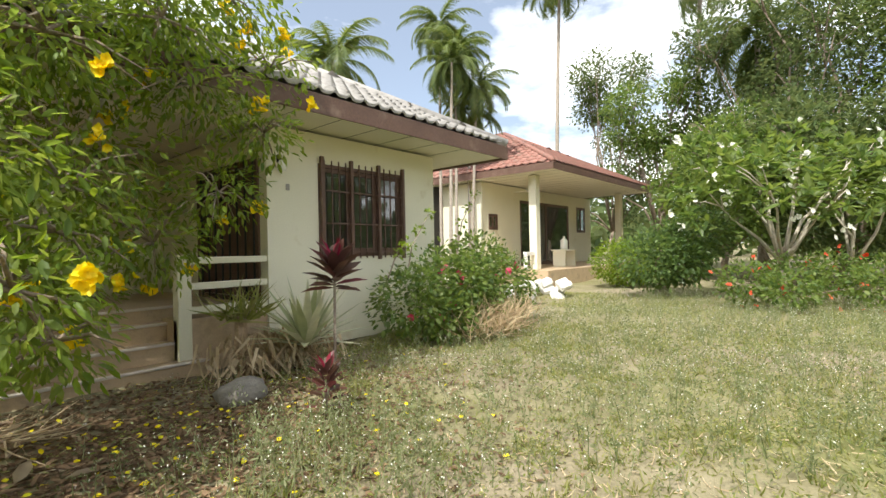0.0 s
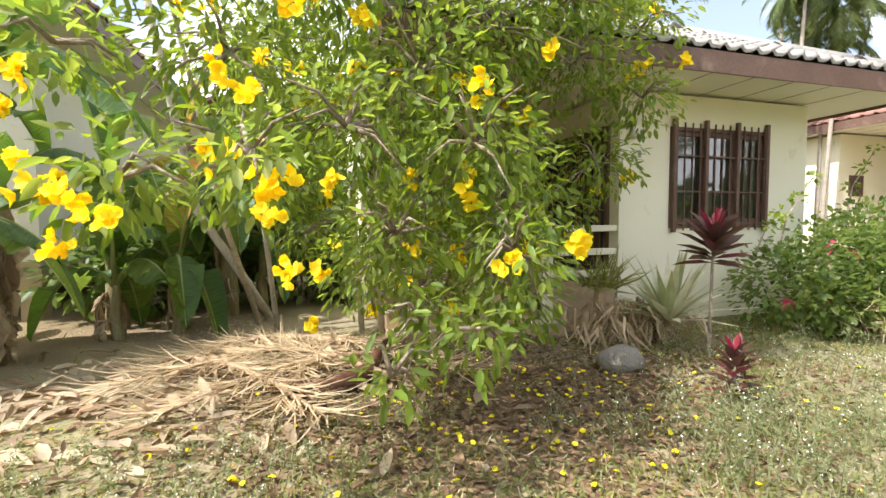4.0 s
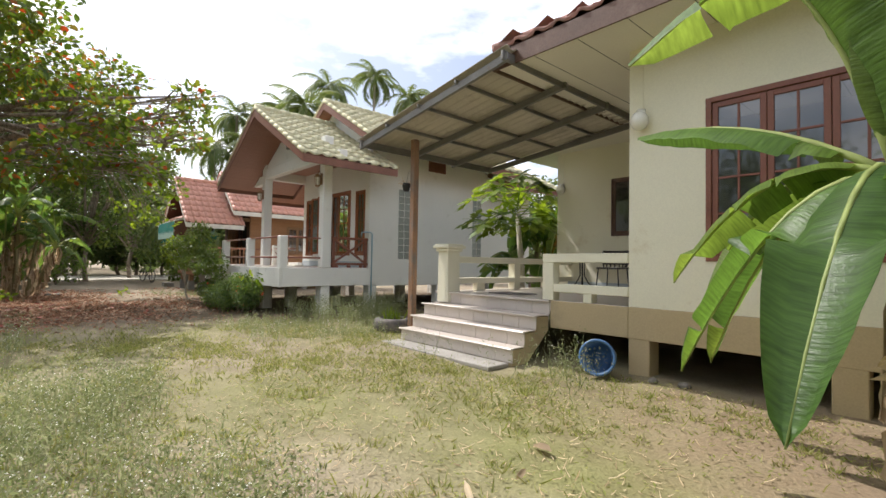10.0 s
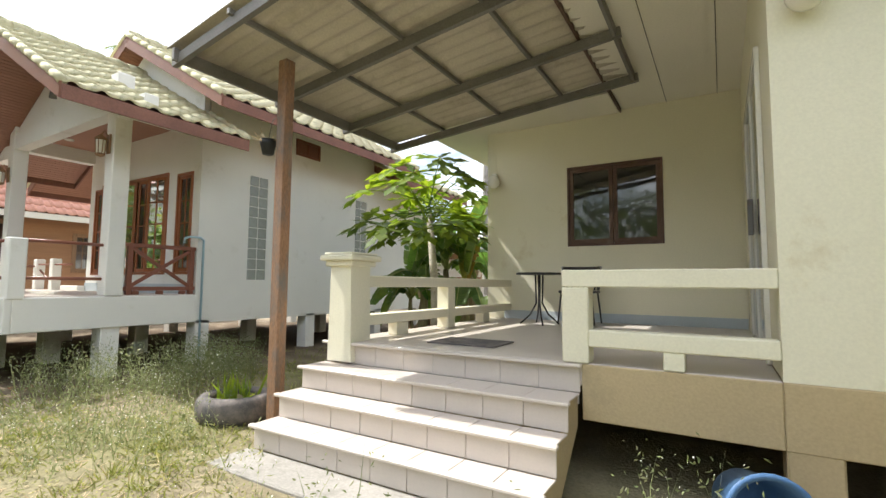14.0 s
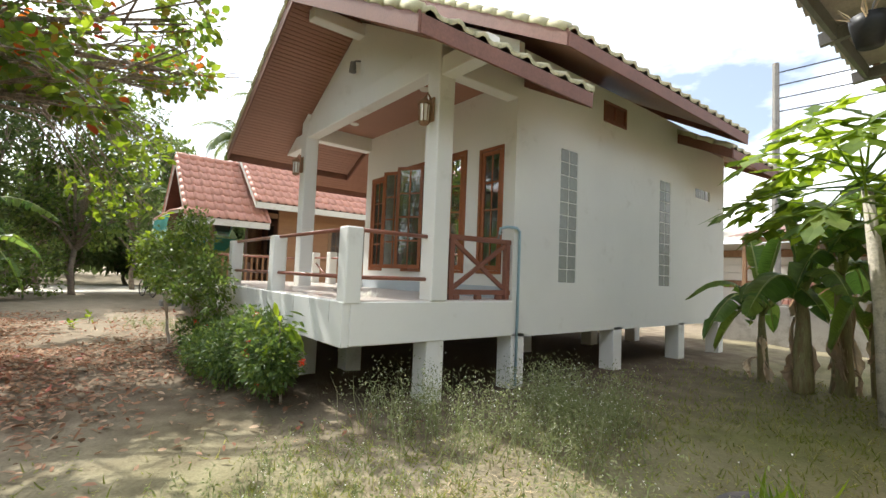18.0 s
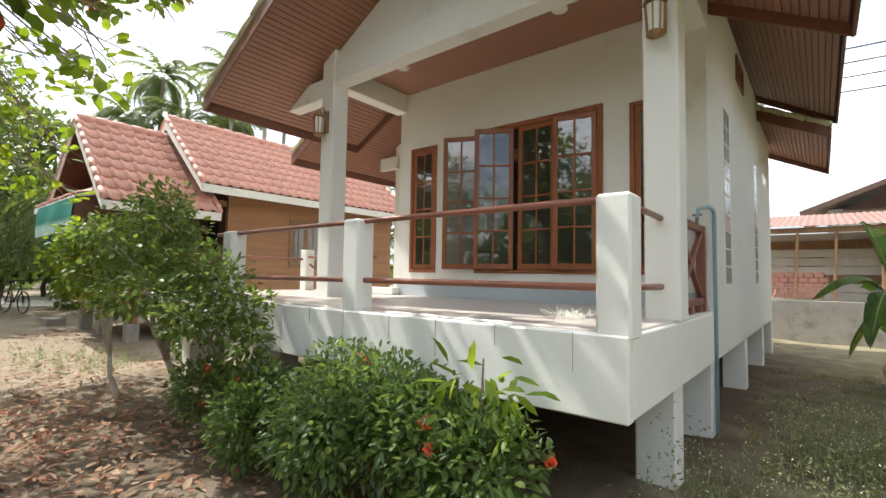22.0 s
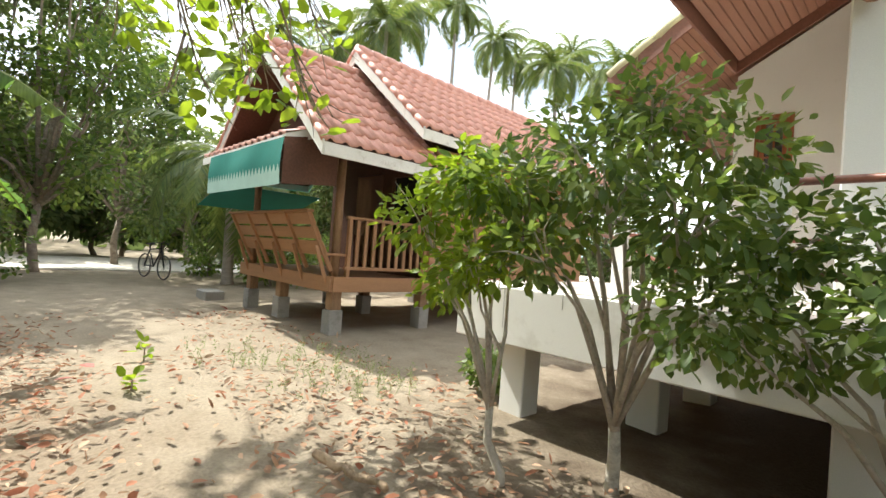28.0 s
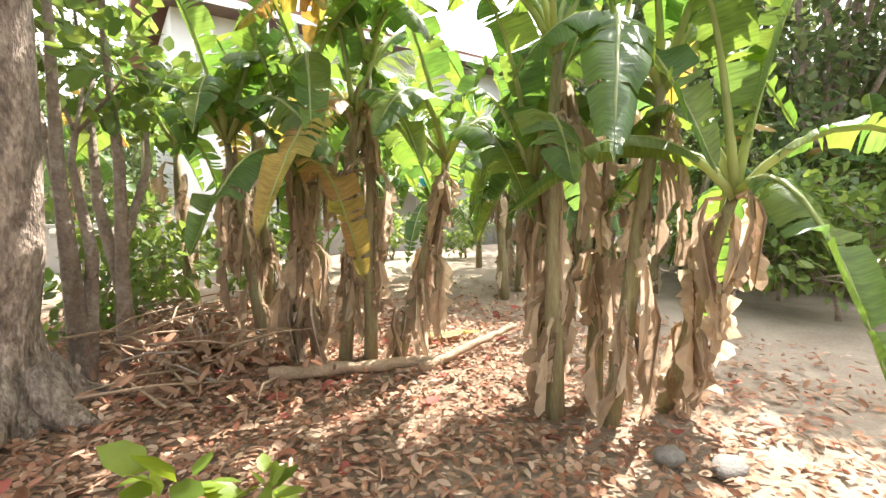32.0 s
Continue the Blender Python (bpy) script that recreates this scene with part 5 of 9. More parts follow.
def hip_roof(parent, x0, x1, y0, y1, ze, zr, tile, fascia, soffit, w=0.3, ridge_x=None):
    """A hipped roof with flat soffit, fascia, and joined tiles on the slopes."""
    inset = min(x1 - x0, y1 - y0) / 2
    if x1 - x0 >= y1 - y0:
        ra, rb = (x0 + inset, (y0 + y1) / 2, zr), (x1 - inset, (y0 + y1) / 2, zr)
    else:
        ra, rb = ((x0 + x1) / 2, y0 + inset, zr), ((x0 + x1) / 2, y1 - inset, zr)
    part("soffit", Solid().box(x0 + 0.02, y0 + 0.02, ze - 0.20, x1 - 0.02, y1 - 0.02, ze - 0.18, 0.003), soffit, parent, "white board soffit")
    for p in ((x0 - 0.012, y0 - 0.012, x1 + 0.012, y0 + 0.012), (x0 - 0.012, y1 - 0.012, x1 + 0.012, y1 + 0.012), (x0 - 0.012, y0 + 0.012, x0 + 0.012, y1 - 0.012), (x1 - 0.012, y0 + 0.012, x1 + 0.012, y1 - 0.012)):
        part("fascia", Solid().box(p[0], p[1], ze - 0.24, p[2], p[3], ze - 0.01, 0.003), fascia, parent)
    for i in range(1, int((x1 - x0) / 0.6)):
        part("soffit_joint", Solid().box(x0 + i * 0.6 - 0.003, y0 + 0.03, ze - 0.204, x0 + i * 0.6 + 0.003, y1 - 0.03, ze - 0.2005, 0.0005), M_DARK, parent)
    c = [(x0, y0, ze), (x1, y0, ze), (x1, y1, ze), (x0, y1, ze)]
    if x1 - x0 >= y1 - y0:
        quads = [(c[0], c[1], rb, ra), (c[1], c[2], rb), (c[2], c[3], ra, rb), (c[3], c[0], ra)]
    else:
        quads = [(c[0], c[1], ra), (c[1], c[2], rb, ra), (c[2], c[3], rb), (c[3], c[0], ra, rb)]
    for q in quads:
        part("roof", slab([Vector(p) - Vector((0, 0, 0.012)) for p in q], 0.05), tile, parent)
        a, b, top = Vector(q[0]), Vector(q[1]), Vector(q[-1])
        m, wide, high = slope_frame(a, b, top)
        inv = m.inverted()
        loc = [inv @ Vector(p) for p in q]
        tx = [p.x / wide for p in loc[2:]]
        lo, hi = min(tx), max(tx)
        tiled_slope(parent, q[0], q[1], tuple(top), tile, w, 0.36, False, cut=lambda u, v, lo=lo, hi=hi: lo * v < u < 1 - (1 - hi) * v)
        for i in (0, 1):
            p, r = Vector(q[i]), (Vector(q[-1]) if i == 0 else Vector(q[2]))
            if i == 0:
                part("hip_cap", Solid().tube([tuple(p + Vector((0, 0, .03))), tuple(r + Vector((0, 0, .03)))], [0.09, 0.09], 8), tile, parent, "", True)
    part("ridge_cap", Solid().tube([(ra[0], ra[1], ra[2] + .03), (rb[0], rb[1], rb[2] + .03)], 0.1, 8), tile, parent, "", True)


hip_roof(cream_house, -8.9, -2.85, 6.62, 15.4, 4.02, 5.75, M_OLDRED, M_BROWNTRIM, M_SOFFIT)
part("rear_roof", slab([(-12.0, 10.3, 3.9), (-8.7, 10.3, 4.6), (-8.7, 15.4, 4.6), (-12.0, 15.4, 3.9)], 0.06), M_OLDRED, cream_house)
part("rear_soffit", Solid().box(-11.9, 10.35, 3.78, -8.92, 15.3, 3.80, 0.003), M_SOFFIT, cream_house)
# carport canopy
canopy = thing("porch_canopy", (-10.5, 8, 3), "corrugated cement sheet canopy on a dark steel frame", "canopy")
A0, A1, A2, A3 = Vector((-12.0, 6.42, 3.36)), Vector((-8.5, 6.38, 3.86)), Vector((-8.5, 10.0, 3.80)), Vector((-11.95, 9.75, 3.36))
nx, ny = 4, 90
sv, sf = [], []
for j in range(ny + 1):
    for i in range(nx + 1):
        p = A0.lerp(A1, i / nx).lerp(A3.lerp(A2, i / nx), j / ny)
        sv.append((p.x, p.y, p.z + 0.055 + 0.022 * math.sin(j * 2 * math.pi / 4.5)))
for j in range(ny):
    for i in range(nx):
        k = j * (nx + 1) + i
        sf.append((k, k + 1, k + nx + 2, k + nx + 1))
sheet = part("corrugated_sheet", Solid().add(sv, sf), M_CEMENT, canopy, "grey corrugated cement sheet", True)
sheet.modifiers.new("thickness", "SOLIDIFY").thickness = 0.008
def bar(a, b, w, h, up=Vector((0, 0, 1))):
    a, b = Vector(a), Vector(b)
    d = b - a
    x = d.normalized()
    y = up.cross(x).normalized()
    z = x.cross(y)
    m = Matrix((x, y, z)).transposed().to_4x4()
    m.translation = a
    return Solid().box(0, -w / 2, -h, d.length, w / 2, 0, 0.003, m)
for f in (0.02, 0.36, 0.68, 0.985):
    part("rafter", bar(A0.lerp(A3, f), A1.lerp(A2, f), 0.05, 0.1), M_STEEL, canopy)
for f in (0.03, 0.26, 0.5, 0.74, 0.985):
    part("purlin", bar(A0.lerp(A1, f) + Vector((0, 0, 0.03)), A3.lerp(A2, f) + Vector((0, 0, 0.03)), 0.035, 0.05 if 0.1 < f < 0.9 else 0.12), M_STEEL, canopy)
part("post", Solid().box(-11.30, 7.09, -0.1, -11.19, 7.20, 3.42, 0.006), M_RUSTPOST, canopy, "brown rust-stained square steel post")
pot = thing("hanging_pot", (-11.42, 7.1, 2.6), "small dark pot hooked on the canopy post", "plant pot")
part("pot", Solid().lathe([(0.0, 2.52), (0.05, 2.52), (0.075, 2.62), (0.08, 2.66), (0.07, 2.66)], (-11.42, 7.1, 0), 14), M_BLACK, pot, "", True)
part("hook", Solid().tube([(-11.42, 7.1, 2.66), (-11.38, 7.11, 2.85), (-11.29, 7.12, 2.9)], 0.004, 5), M_STEEL, pot)
part("dry_plant", scatter("dry_plant", BLADE, np.column_stack([RNG.normal(-11.42, .03, 18), RNG.normal(7.1, .03, 18), np.full(18, 2.63)]), RNG.normal(size=(18, 3)) * [.6, .6, .3] + [0, 0, .6], RNG.normal(size=(18, 3)), .16, .01, M_STRAW), M_STRAW, pot)
for x, y, z, nm in ((-7.28, BF, 2.92, "main"), (-10.85, 11.1, 2.95, "porch")):
    gl = thing("globe_wall_lamp", (x, y, z), "white glass globe lamp on the cream wall", "lamp", "globe wall lamps")
    part("base", Solid().lathe([(0.05, 0.0), (0.05, 0.05), (0.0, 0.05)], (x, y - 0.06, z + 0.09), 14), M_LAMPWHITE, gl, "", True)
    part("globe", Solid().lathe([(0.1 * math.sin(a), 0.11 * math.cos(a)) for a in [i * math.pi / 12 for i in range(13)]], (x, y - 0.105, z), 18), M_LAMPWHITE, gl, "", True)
    part("wire", Solid().tube([(x, y - 0.012, z + 0.12), (x, y - 0.012, 3.8)], 0.006, 5), M_CREAM, gl)

# table, chair, mat
table = thing("bistro_table", (-9.85, 10.3, 0.77), "small round black metal table on the porch", "table")
part("tabletop", Solid().lathe([(0.0, 1.46), (0.30, 1.46), (0.31, 1.45), (0.31, 1.435), (0.0, 1.43)], (-9.85, 10.3, 0), 24), M_BLACK, table)
for k in range(4):
    a = k * math.pi / 2 + 0.5
    c, s = math.cos(a), math.sin(a)
    part("leg", Solid().tube([(-9.85 + 0.05 * c, 10.3 + 0.05 * s, 1.43), (-9.85 + 0.04 * c, 10.3 + 0.04 * s, 1.05), (-9.85 + 0.12 * c, 10.3 + 0.12 * s, 0.9), (-9.85 + 0.26 * c, 10.3 + 0.26 * s, 0.775)], 0.012, 7), M_BLACK, table, "", True)
chair = thing("patio_chair", (-9.4, 10.65, 0.77), "dark rattan patio chair with metal legs", "chair")
cx, cy = -9.4, 10.65
part("seat", Solid().box(cx - 0.23, cy - 0.22, 1.19, cx + 0.23, cy + 0.22, 1.225, 0.012), M_WICKER, chair)
bk = Solid()
for i in range(9):
    a = radians(-80 + i * 20)
    bk.tube([(cx + 0.24 * math.sin(a), cy + 0.05 + 0.2 * math.cos(a), 1.23), (cx + 0.27 * math.sin(a), cy + 0.07 + 0.22 * math.cos(a), 1.55)], 0.014, 5)
for z in (1.3, 1.38, 1.46, 1.54):
    bk.tube([(cx + 0.265 * math.sin(radians(a)), cy + 0.06 + 0.215 * math.cos(radians(a)), z) for a in range(-80, 81, 20)], 0.022, 5)
part("backrest", bk, M_WICKER, chair, "", True)
for dx, dy in ((-1, -1), (1, -1), (-1, 1), (1, 1)):
    part("leg", Solid().tube([(cx + 0.2 * dx, cy + 0.18 * dy, 1.2), (cx + 0.24 * dx, cy + 0.21 * dy, 0.775)], 0.012, 7), M_BLACK, chair, "", True)
single("door_mat", Solid().box(-10.0, 7.75, 0.772, -9.35, 8.2, 0.784, 0.004), M_RUBBER, "dark grey rubber mat on the porch floor", "mat")

# ---- wooden bungalow with the red roof ----
wood = thing("wooden_bungalow", (-26.6, 9, 0), "raised wooden bungalow with a red tiled roof and porch", "house")
DX0, DX1, DZ = -28.1, -24.7, 0.84
part("deck_floor", Solid().box(DX0, 7.0, DZ - 0.06, DX1, 8.85, DZ, 0.006), M_WOOD, wood)
part("deck_edge", Solid().box(DX0 - 0.03, 6.95, DZ - 0.22, DX1 + 0.03, 7.0, DZ + 0.01, 0.006), M_WOOD, wood)
part("deck_edge", Solid().box(DX1, 7.0, DZ - 0.22, DX1 + 0.05, 14.0, DZ + 0.008, 0.006), M_WOOD, wood)
part("house_floor", Solid().box(DX0, 8.85, DZ - 0.1, DX1, 14.0, DZ + 0.0, 0.006), M_WOOD, wood)
for x in (DX0 + 0.05, -26.7, DX1 - 0.25):
    for y in (7.05, 8.8, 11.3, 13.7):
        part("footing", Solid().box(x - 0.02, y - 0.02, -0.15, x + 0.22, y + 0.2, 0.34, 0.01), M_CONC, wood, "grey concrete footing")
        part("stump", Solid().box(x + 0.01, y + 0.01, 0.34, x + 0.19, y + 0.18, DZ - 0.1, 0.008), M_WOODPOST, wood)
for x, y in ((DX1 - 0.22, 7.06), (DX0 + 0.08, 7.06)):
    part("porch_post", Solid().tube([(x + 0.07, y + 0.06, DZ - 0.02), (x + 0.06, y + 0.07, 1.8), (x + 0.07, y + 0.06, 2.95)], [0.075, 0.066, 0.07], 10), M_WOODPOST, wood, "rough round wooden post", True)
# boarded walls
def boards(x0, x1, y, z0, z1, axis, holes=()):
    """Lapped horizontal boards on a wall."""
    n = round((z1 - z0) / 0.14)
    h = (z1 - z0) / n
    for i in range(n):
        za = z0 + i * h
        spans = [(x0, x1)]
        for a, b, c, d in holes:
            if za + h > c + 0.02 and za < d - 0.02:
                spans = [q for s in spans for q in ((s[0], min(s[1], a)), (max(s[0], b), s[1])) if q[1] - q[0] > 0.02]
        for a, b in spans:
            s = Solid()
            if axis == "x":
                s.prism([(y, za), (y - 0.028, za), (y - 0.012, za + h + 0.004), (y, za + h + 0.004)], a, b, "x")
            else:
                s.prism([(y, za), (y + 0.028, za), (y + 0.012, za + h + 0.004), (y, za + h + 0.004)], a, b, "y")
                s.v = [(q[0], q[1], q[2]) for q in s.v]
            part("wall_board", s, M_WOOD, wood)


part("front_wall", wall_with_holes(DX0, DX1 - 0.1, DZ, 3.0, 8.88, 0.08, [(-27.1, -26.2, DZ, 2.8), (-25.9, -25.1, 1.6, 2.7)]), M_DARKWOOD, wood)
part("side_wall", Solid().box(DX1 - 0.1, 8.88, DZ, DX1 - 0.002, 14.0, 3.15, 0.004), M_WOOD, wood)
part("side_wall", Solid().box(DX0, 8.96, DZ, DX0 + 0.1, 14.0, 3.15, 0.004), M_WOOD, wood)
part("rear_wall", Solid().box(DX0 + 0.1, 13.9, DZ, DX1 - 0.1, 14.0, 3.1, 0.004), M_WOOD, wood)
boards(8.88, 14.0, DX1, DZ, 3.10, "y", [(10.45, 11.9, 1.55, 2.75)])
wn2 = pane_window("side_window", 10.45, 11.9, 1.55, 2.75, 0, 2, 2, "wooden window of the bungalow side", wood, 3, 0.06, M_WOODPOST)
for o in (wn2, *wn2.children_recursive):
    me = o.data
    for v in me.vertices:
        x, y, z = v.co
        v.co = (DX1 + 0.03 - y, x, z)
    me.update()
# near-black sheet behind the opening, painted as the unlit interior
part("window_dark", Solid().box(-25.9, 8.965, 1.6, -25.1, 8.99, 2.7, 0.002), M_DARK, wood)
part("open_shutter", Solid().box(-26.6, 8.55, 1.55, -26.56, 8.86, 2.7, 0.005), M_WOODPOST, wood)
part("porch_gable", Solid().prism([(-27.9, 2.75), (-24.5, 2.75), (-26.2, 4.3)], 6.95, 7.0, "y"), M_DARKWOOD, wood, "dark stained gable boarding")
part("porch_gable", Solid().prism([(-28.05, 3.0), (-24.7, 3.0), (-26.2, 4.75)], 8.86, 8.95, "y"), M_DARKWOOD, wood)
part("porch_beam", Solid().box(-28.05, 7.05, 2.86, -24.65, 7.2, 3.0, 0.006), M_WOODPOST, wood)
part("porch_beam", Solid().box(-24.85, 7.2, 2.86, -24.72, 8.86, 3.0, 0.006), M_WOODPOST, wood)
M_WHITEBOARD = mat("worn_white_board", (0.72, 0.70, 0.64), 0.7, 0.08, 3, 50, 0.1, stain=(0.5, 0.46, 0.38), amount=0.25)
gable_roof(wood, -26.2, 2.17, 4.5, 2.62, 6.35, 8.4, M_REDTILE, M_DARKWOOD, M_WHITEBOARD, 0.24, strips=False)
gable_roof(wood, -26.2, 2.12, 4.95, 3.2, 8.05, 14.3, M_REDTILE, M_DARKWOOD, M_WHITEBOARD, 0.24, strips=False)
tiled_slope(wood, (-27.95, 6.10, 2.72), (-24.6, 6.10, 2.72), (-27.95, 6.9, 3.06), M_REDTILE, 0.24, 0.3)
part("pent_roof", slab([(-27.95, 6.10, 2.70), (-24.6, 6.10, 2.70), (-24.6, 6.95, 3.06), (-27.95, 6.95, 3.06)], 0.04), M_DARKWOOD, wood)
part("pent_board", Solid().box(-27.95, 6.07, 2.60, -24.6, 6.09, 2.72, 0.004), M_WHITEBOARD, wood)
part("pent_board", Solid().prism([(6.08, 2.58), (6.08, 2.73), (6.95, 3.09), (6.95, 2.94)], -24.6, -24.57, "x"), M_WHITEBOARD, wood)
# railing
for y in (7.25, 8.78):
    part("rail_post", Solid().box(DX1 - 0.09, y, DZ, DX1 - 0.02, y + 0.06, 1.76, 0.005), M_WOOD, wood)
for z in (0.95, 1.72):
    part("rail", Solid().box(DX1 - 0.085, 7.22, z, DX1 - 0.025, 8.86, z + 0.05, 0.005), M_WOOD, wood)
for i in range(9):
    y = 7.40 + i * 0.155
    part("baluster", Solid().box(DX1 - 0.07, y, 1.0, DX1 - 0.04, y + 0.06, 1.72, 0.004), M_WOOD, wood)
bench = thing("porch_bench", (-26.7, 7.0, DZ), "wooden slatted bench back leaning out over the porch edge", "bench")
for k in range(5):
    x = -27.75 + k * 0.74
    part("bracket", bar((x, 7.05, DZ + 0.1), (x, 6.62, 1.78), 0.05, 0.06), M_WOOD, bench)
    part("brace", bar((x, 7.0, DZ - 0.12), (x, 6.78, 1.3), 0.04, 0.05), M_WOOD, bench)
for k in range(3):
    f0 = 0.30 + k * 0.24
    a = Vector((-27.8, 7.05 - 0.43 * f0, DZ + 0.1 + 0.84 * f0))
    m = Matrix.Translation(a) @ Matrix.Rotation(radians(-27), 4, "X").inverted()
    part("slat", Solid().box(0, -0.02, 0, 3.05, 0.005, 0.19, 0.005, m), M_WOOD, bench)
part("top_rail", Solid().box(-27.83, 6.55, 1.76, -24.74, 6.66, 1.80, 0.008), M_WOOD, bench)
part("seat", Solid().box(-27.8, 6.9, 1.15, -24.75, 7.3, 1.19, 0.006), M_WOOD, bench)
awning = thing("awning", (-26.3, 5.7, 2.4), "teal cloth awning with a pale scalloped edge", "awning")
cv, cf = [], []
for i in range(25):
    x = -27.42 + i * 0.1196
    for j in range(6):
        f = j / 5
        cv.append((x, 6.05 - 0.02 * math.sin(f * 3.1) + 0.01 * math.sin(x * 4 + f * 3), 2.68 - 0.62 * f))
for i in range(24):
    for j in range(5):
        k = i * 6 + j
        cf.append((k, k + 1, k + 7, k + 6))
part("cloth", Solid().add(cv, cf), M_TEAL, awning, "teal cloth", True)
sc = Solid()
for i in range(24):
    x = -27.42 + i * 0.1196
    sc.add([(x, 6.022, 2.22), (x + 0.1196, 6.022, 2.22), (x + 0.1196, 6.03, 2.05), (x, 6.03, 2.05), (x + 0.06, 6.02, 2.33)], [(0, 1, 2, 3), (0, 4, 1)])
part("scalloped_edge", sc, M_TEALPALE, awning, "pale scalloped border")
part("end_cloth", Solid().add([(-24.55, 6.06, 2.68), (-24.55, 6.06, 2.06), (-24.6, 6.9, 2.16), (-24.6, 6.9, 2.86)], [(0, 1, 2, 3)]), M_DARKWOOD, awning, "dark brown end panel")
aw2 = thing("awning", (-29.2, 7, 2.2), "dark teal cloth awning on the bungalow's far side", "awning")
part("cloth", slab([(-28.15, 6.5, 2.35), (-28.15, 8.6, 2.35), (-29.6, 8.6, 1.98), (-29.6, 6.5, 1.98)], 0.01), M_TEAL, aw2)
lantern((-24.86, 7.04, 2.35), 0, "small dark lantern on the bungalow post")
single("concrete_block", Solid().box(-29.6, 6.6, -0.05, -29.0, 7.0, 0.16, 0.02), M_CONC, "low grey concrete block beside the bungalow", "block")

# ---- yellow house of the first garden ----
yellow = thing("yellow_house", (4.8, 7, 0), "pale yellow house with a grilled porch and grey roof", "house")
AF, AX0, AX1 = 4.80, 3.32, 6.36
part("front_wall", wall_with_holes(AX0, AX1, 0.0, 2.82, AF, 0.12, [(4.05, 5.62, 1.17, 2.43)]), M_CREAM, yellow)
sw = wall_with_holes(AF + 0.12, 9.5, 0.0, 2.82, -AX0 - 0.12, 0.12, [(4.98, 6.8, 0.62, 2.44)])
sw.v = [(-y, x, z) for x, y, z in sw.v]
part("side_wall", sw, M_CREAM, yellow)
part("side_wall", Solid().box(AX1 - 0.12, AF + 0.12, 0, AX1, 10.5, 2.82, 0.004), M_CREAM, yellow)
part("porch_back_wall", Solid().box(0.55, 8.4, 0, AX0, 8.52, 2.82, 0.004), M_CREAM, yellow)
part("side_wall", Solid().box(0.43, 6.4, 0, 0.55, 10.5, 2.82, 0.004), M_CREAM, yellow)
part("rear_wall", Solid().box(0.55, 10.4, 0, AX1 - 0.12, 10.5, 2.82, 0.004), M_CREAM, yellow)
part("porch_floor", Solid().box(0.45, 5.36, 0.3, AX0, 8.4, 0.62, 0.006), M_ATILE, yellow)
part("room_ceiling", Solid().box(AX0 + 0.12, AF + 0.12, 2.75, AX1 - 0.12, 10.4, 2.78, 0.004), M_SOFFIT, yellow)
wa = pane_window("grilled_window", 4.05, 5.62, 1.17, 2.43, AF, 1, 1, "dark brown window behind an iron grille", yellow, 3, 0.05, M_BROWNTRIM)
for i in range(13):
    x = 4.12 + i * 0.119
    part("grille_bar", Solid().box(x, AF - 0.05, 1.14, x + 0.014, AF - 0.03, 2.48, 0.002), M_BROWNTRIM, wa)
for x in (4.06, 4.55, 5.06, 5.56):
    part("grille_post", Solid().box(x, AF - 0.07, 1.12, x + 0.05, AF - 0.022, 2.52, 0.004), M_BROWNTRIM, wa)
for z in (1.22, 1.62, 2.06):
    part("grille_rail", Solid().box(4.08, AF - 0.048, z, 5.6, AF - 0.034, z + 0.02, 0.002), M_BROWNTRIM, wa)
gr = part("side_grille", Solid().box(AX0 - 0.03, 4.98, 0.62, AX0 + 0.03, 5.05, 2.44).box(AX0 - 0.03, 6.73, 0.62, AX0 + 0.03, 6.8, 2.44).box(AX0 - 0.03, 5.05, 2.37, AX0 + 0.03, 6.73, 2.44).box(AX0 - 0.03, 5.05, 0.62, AX0 + 0.03, 6.73, 0.68), M_BROWNTRIM, yellow, "dark brown grilled porch window with curtain")
for i in range(14):
    y = 5.10 + i * 0.12
    part("curtain_fold", Solid().prism([(AX0 + 0.04, y), (AX0 + 0.07, y + 0.06), (AX0 + 0.04, y + 0.12), (AX0 + 0.06, y + 0.12), (AX0 + 0.09, y + 0.06), (AX0 + 0.06, y)], 0.68, 2.37, "z"), M_BROWNTRIM, gr)
for i in range(8):
    y = 5.05 + i * 0.22
    part("grille_bar", Solid().box(AX0 - 0.05, y, 0.62, AX0 - 0.03, y + 0.025, 2.44, 0.003), M_BLACK, gr)
ast = thing("garden_steps", (1.6, 5.0, 0), "worn beige tiled steps with pale nosings", "steps")
for k in range(4):
    y, z = 4.70 + 0.215 * k, 0.12 + 0.19 * k
    z = min(z, 0.66)
    part("step", Solid().box(0.5, y, -0.15 if k == 0 else z - 0.25, 2.56 - 0.0 * k, y + 0.9 if k == 3 else y + 0.5, z, 0.006), M_ATILE, ast)
    part("nosing", Solid().box(0.49, y - 0.02, z - 0.02, 2.575, y + 0.04, z + 0.006, 0.006), M_TILE, ast)
abal = thing("garden_balustrade", (2.95, 4.86, 0.6), "pale concrete porch rail with three bars", "railing")
part("post", Solid().box(2.30, 4.80, 0.0, 2.44, 4.94, 1.24, 0.008), M_CREAM, abal)
for z in (1.14, 0.86, 0.6):
    part("rail", Solid().box(2.44, 4.82, z, AX0 - 0.003, 4.92, z + 0.075, 0.008), M_CREAM, abal)
part("base_wall", Solid().box(2.3, 4.83, -0.1, AX0 - 0.003, 5.3, 0.55, 0.006), M_ATILE, abal)
alamp = thing("wall_lamp", (3.48, AF, 2.36), "small dark wall lamp with a white glass", "lamp")
part("bracket", Solid().box(3.45, AF - 0.05, 2.36, 3.51, AF, 2.46, 0.01), M_BLACK, alamp)
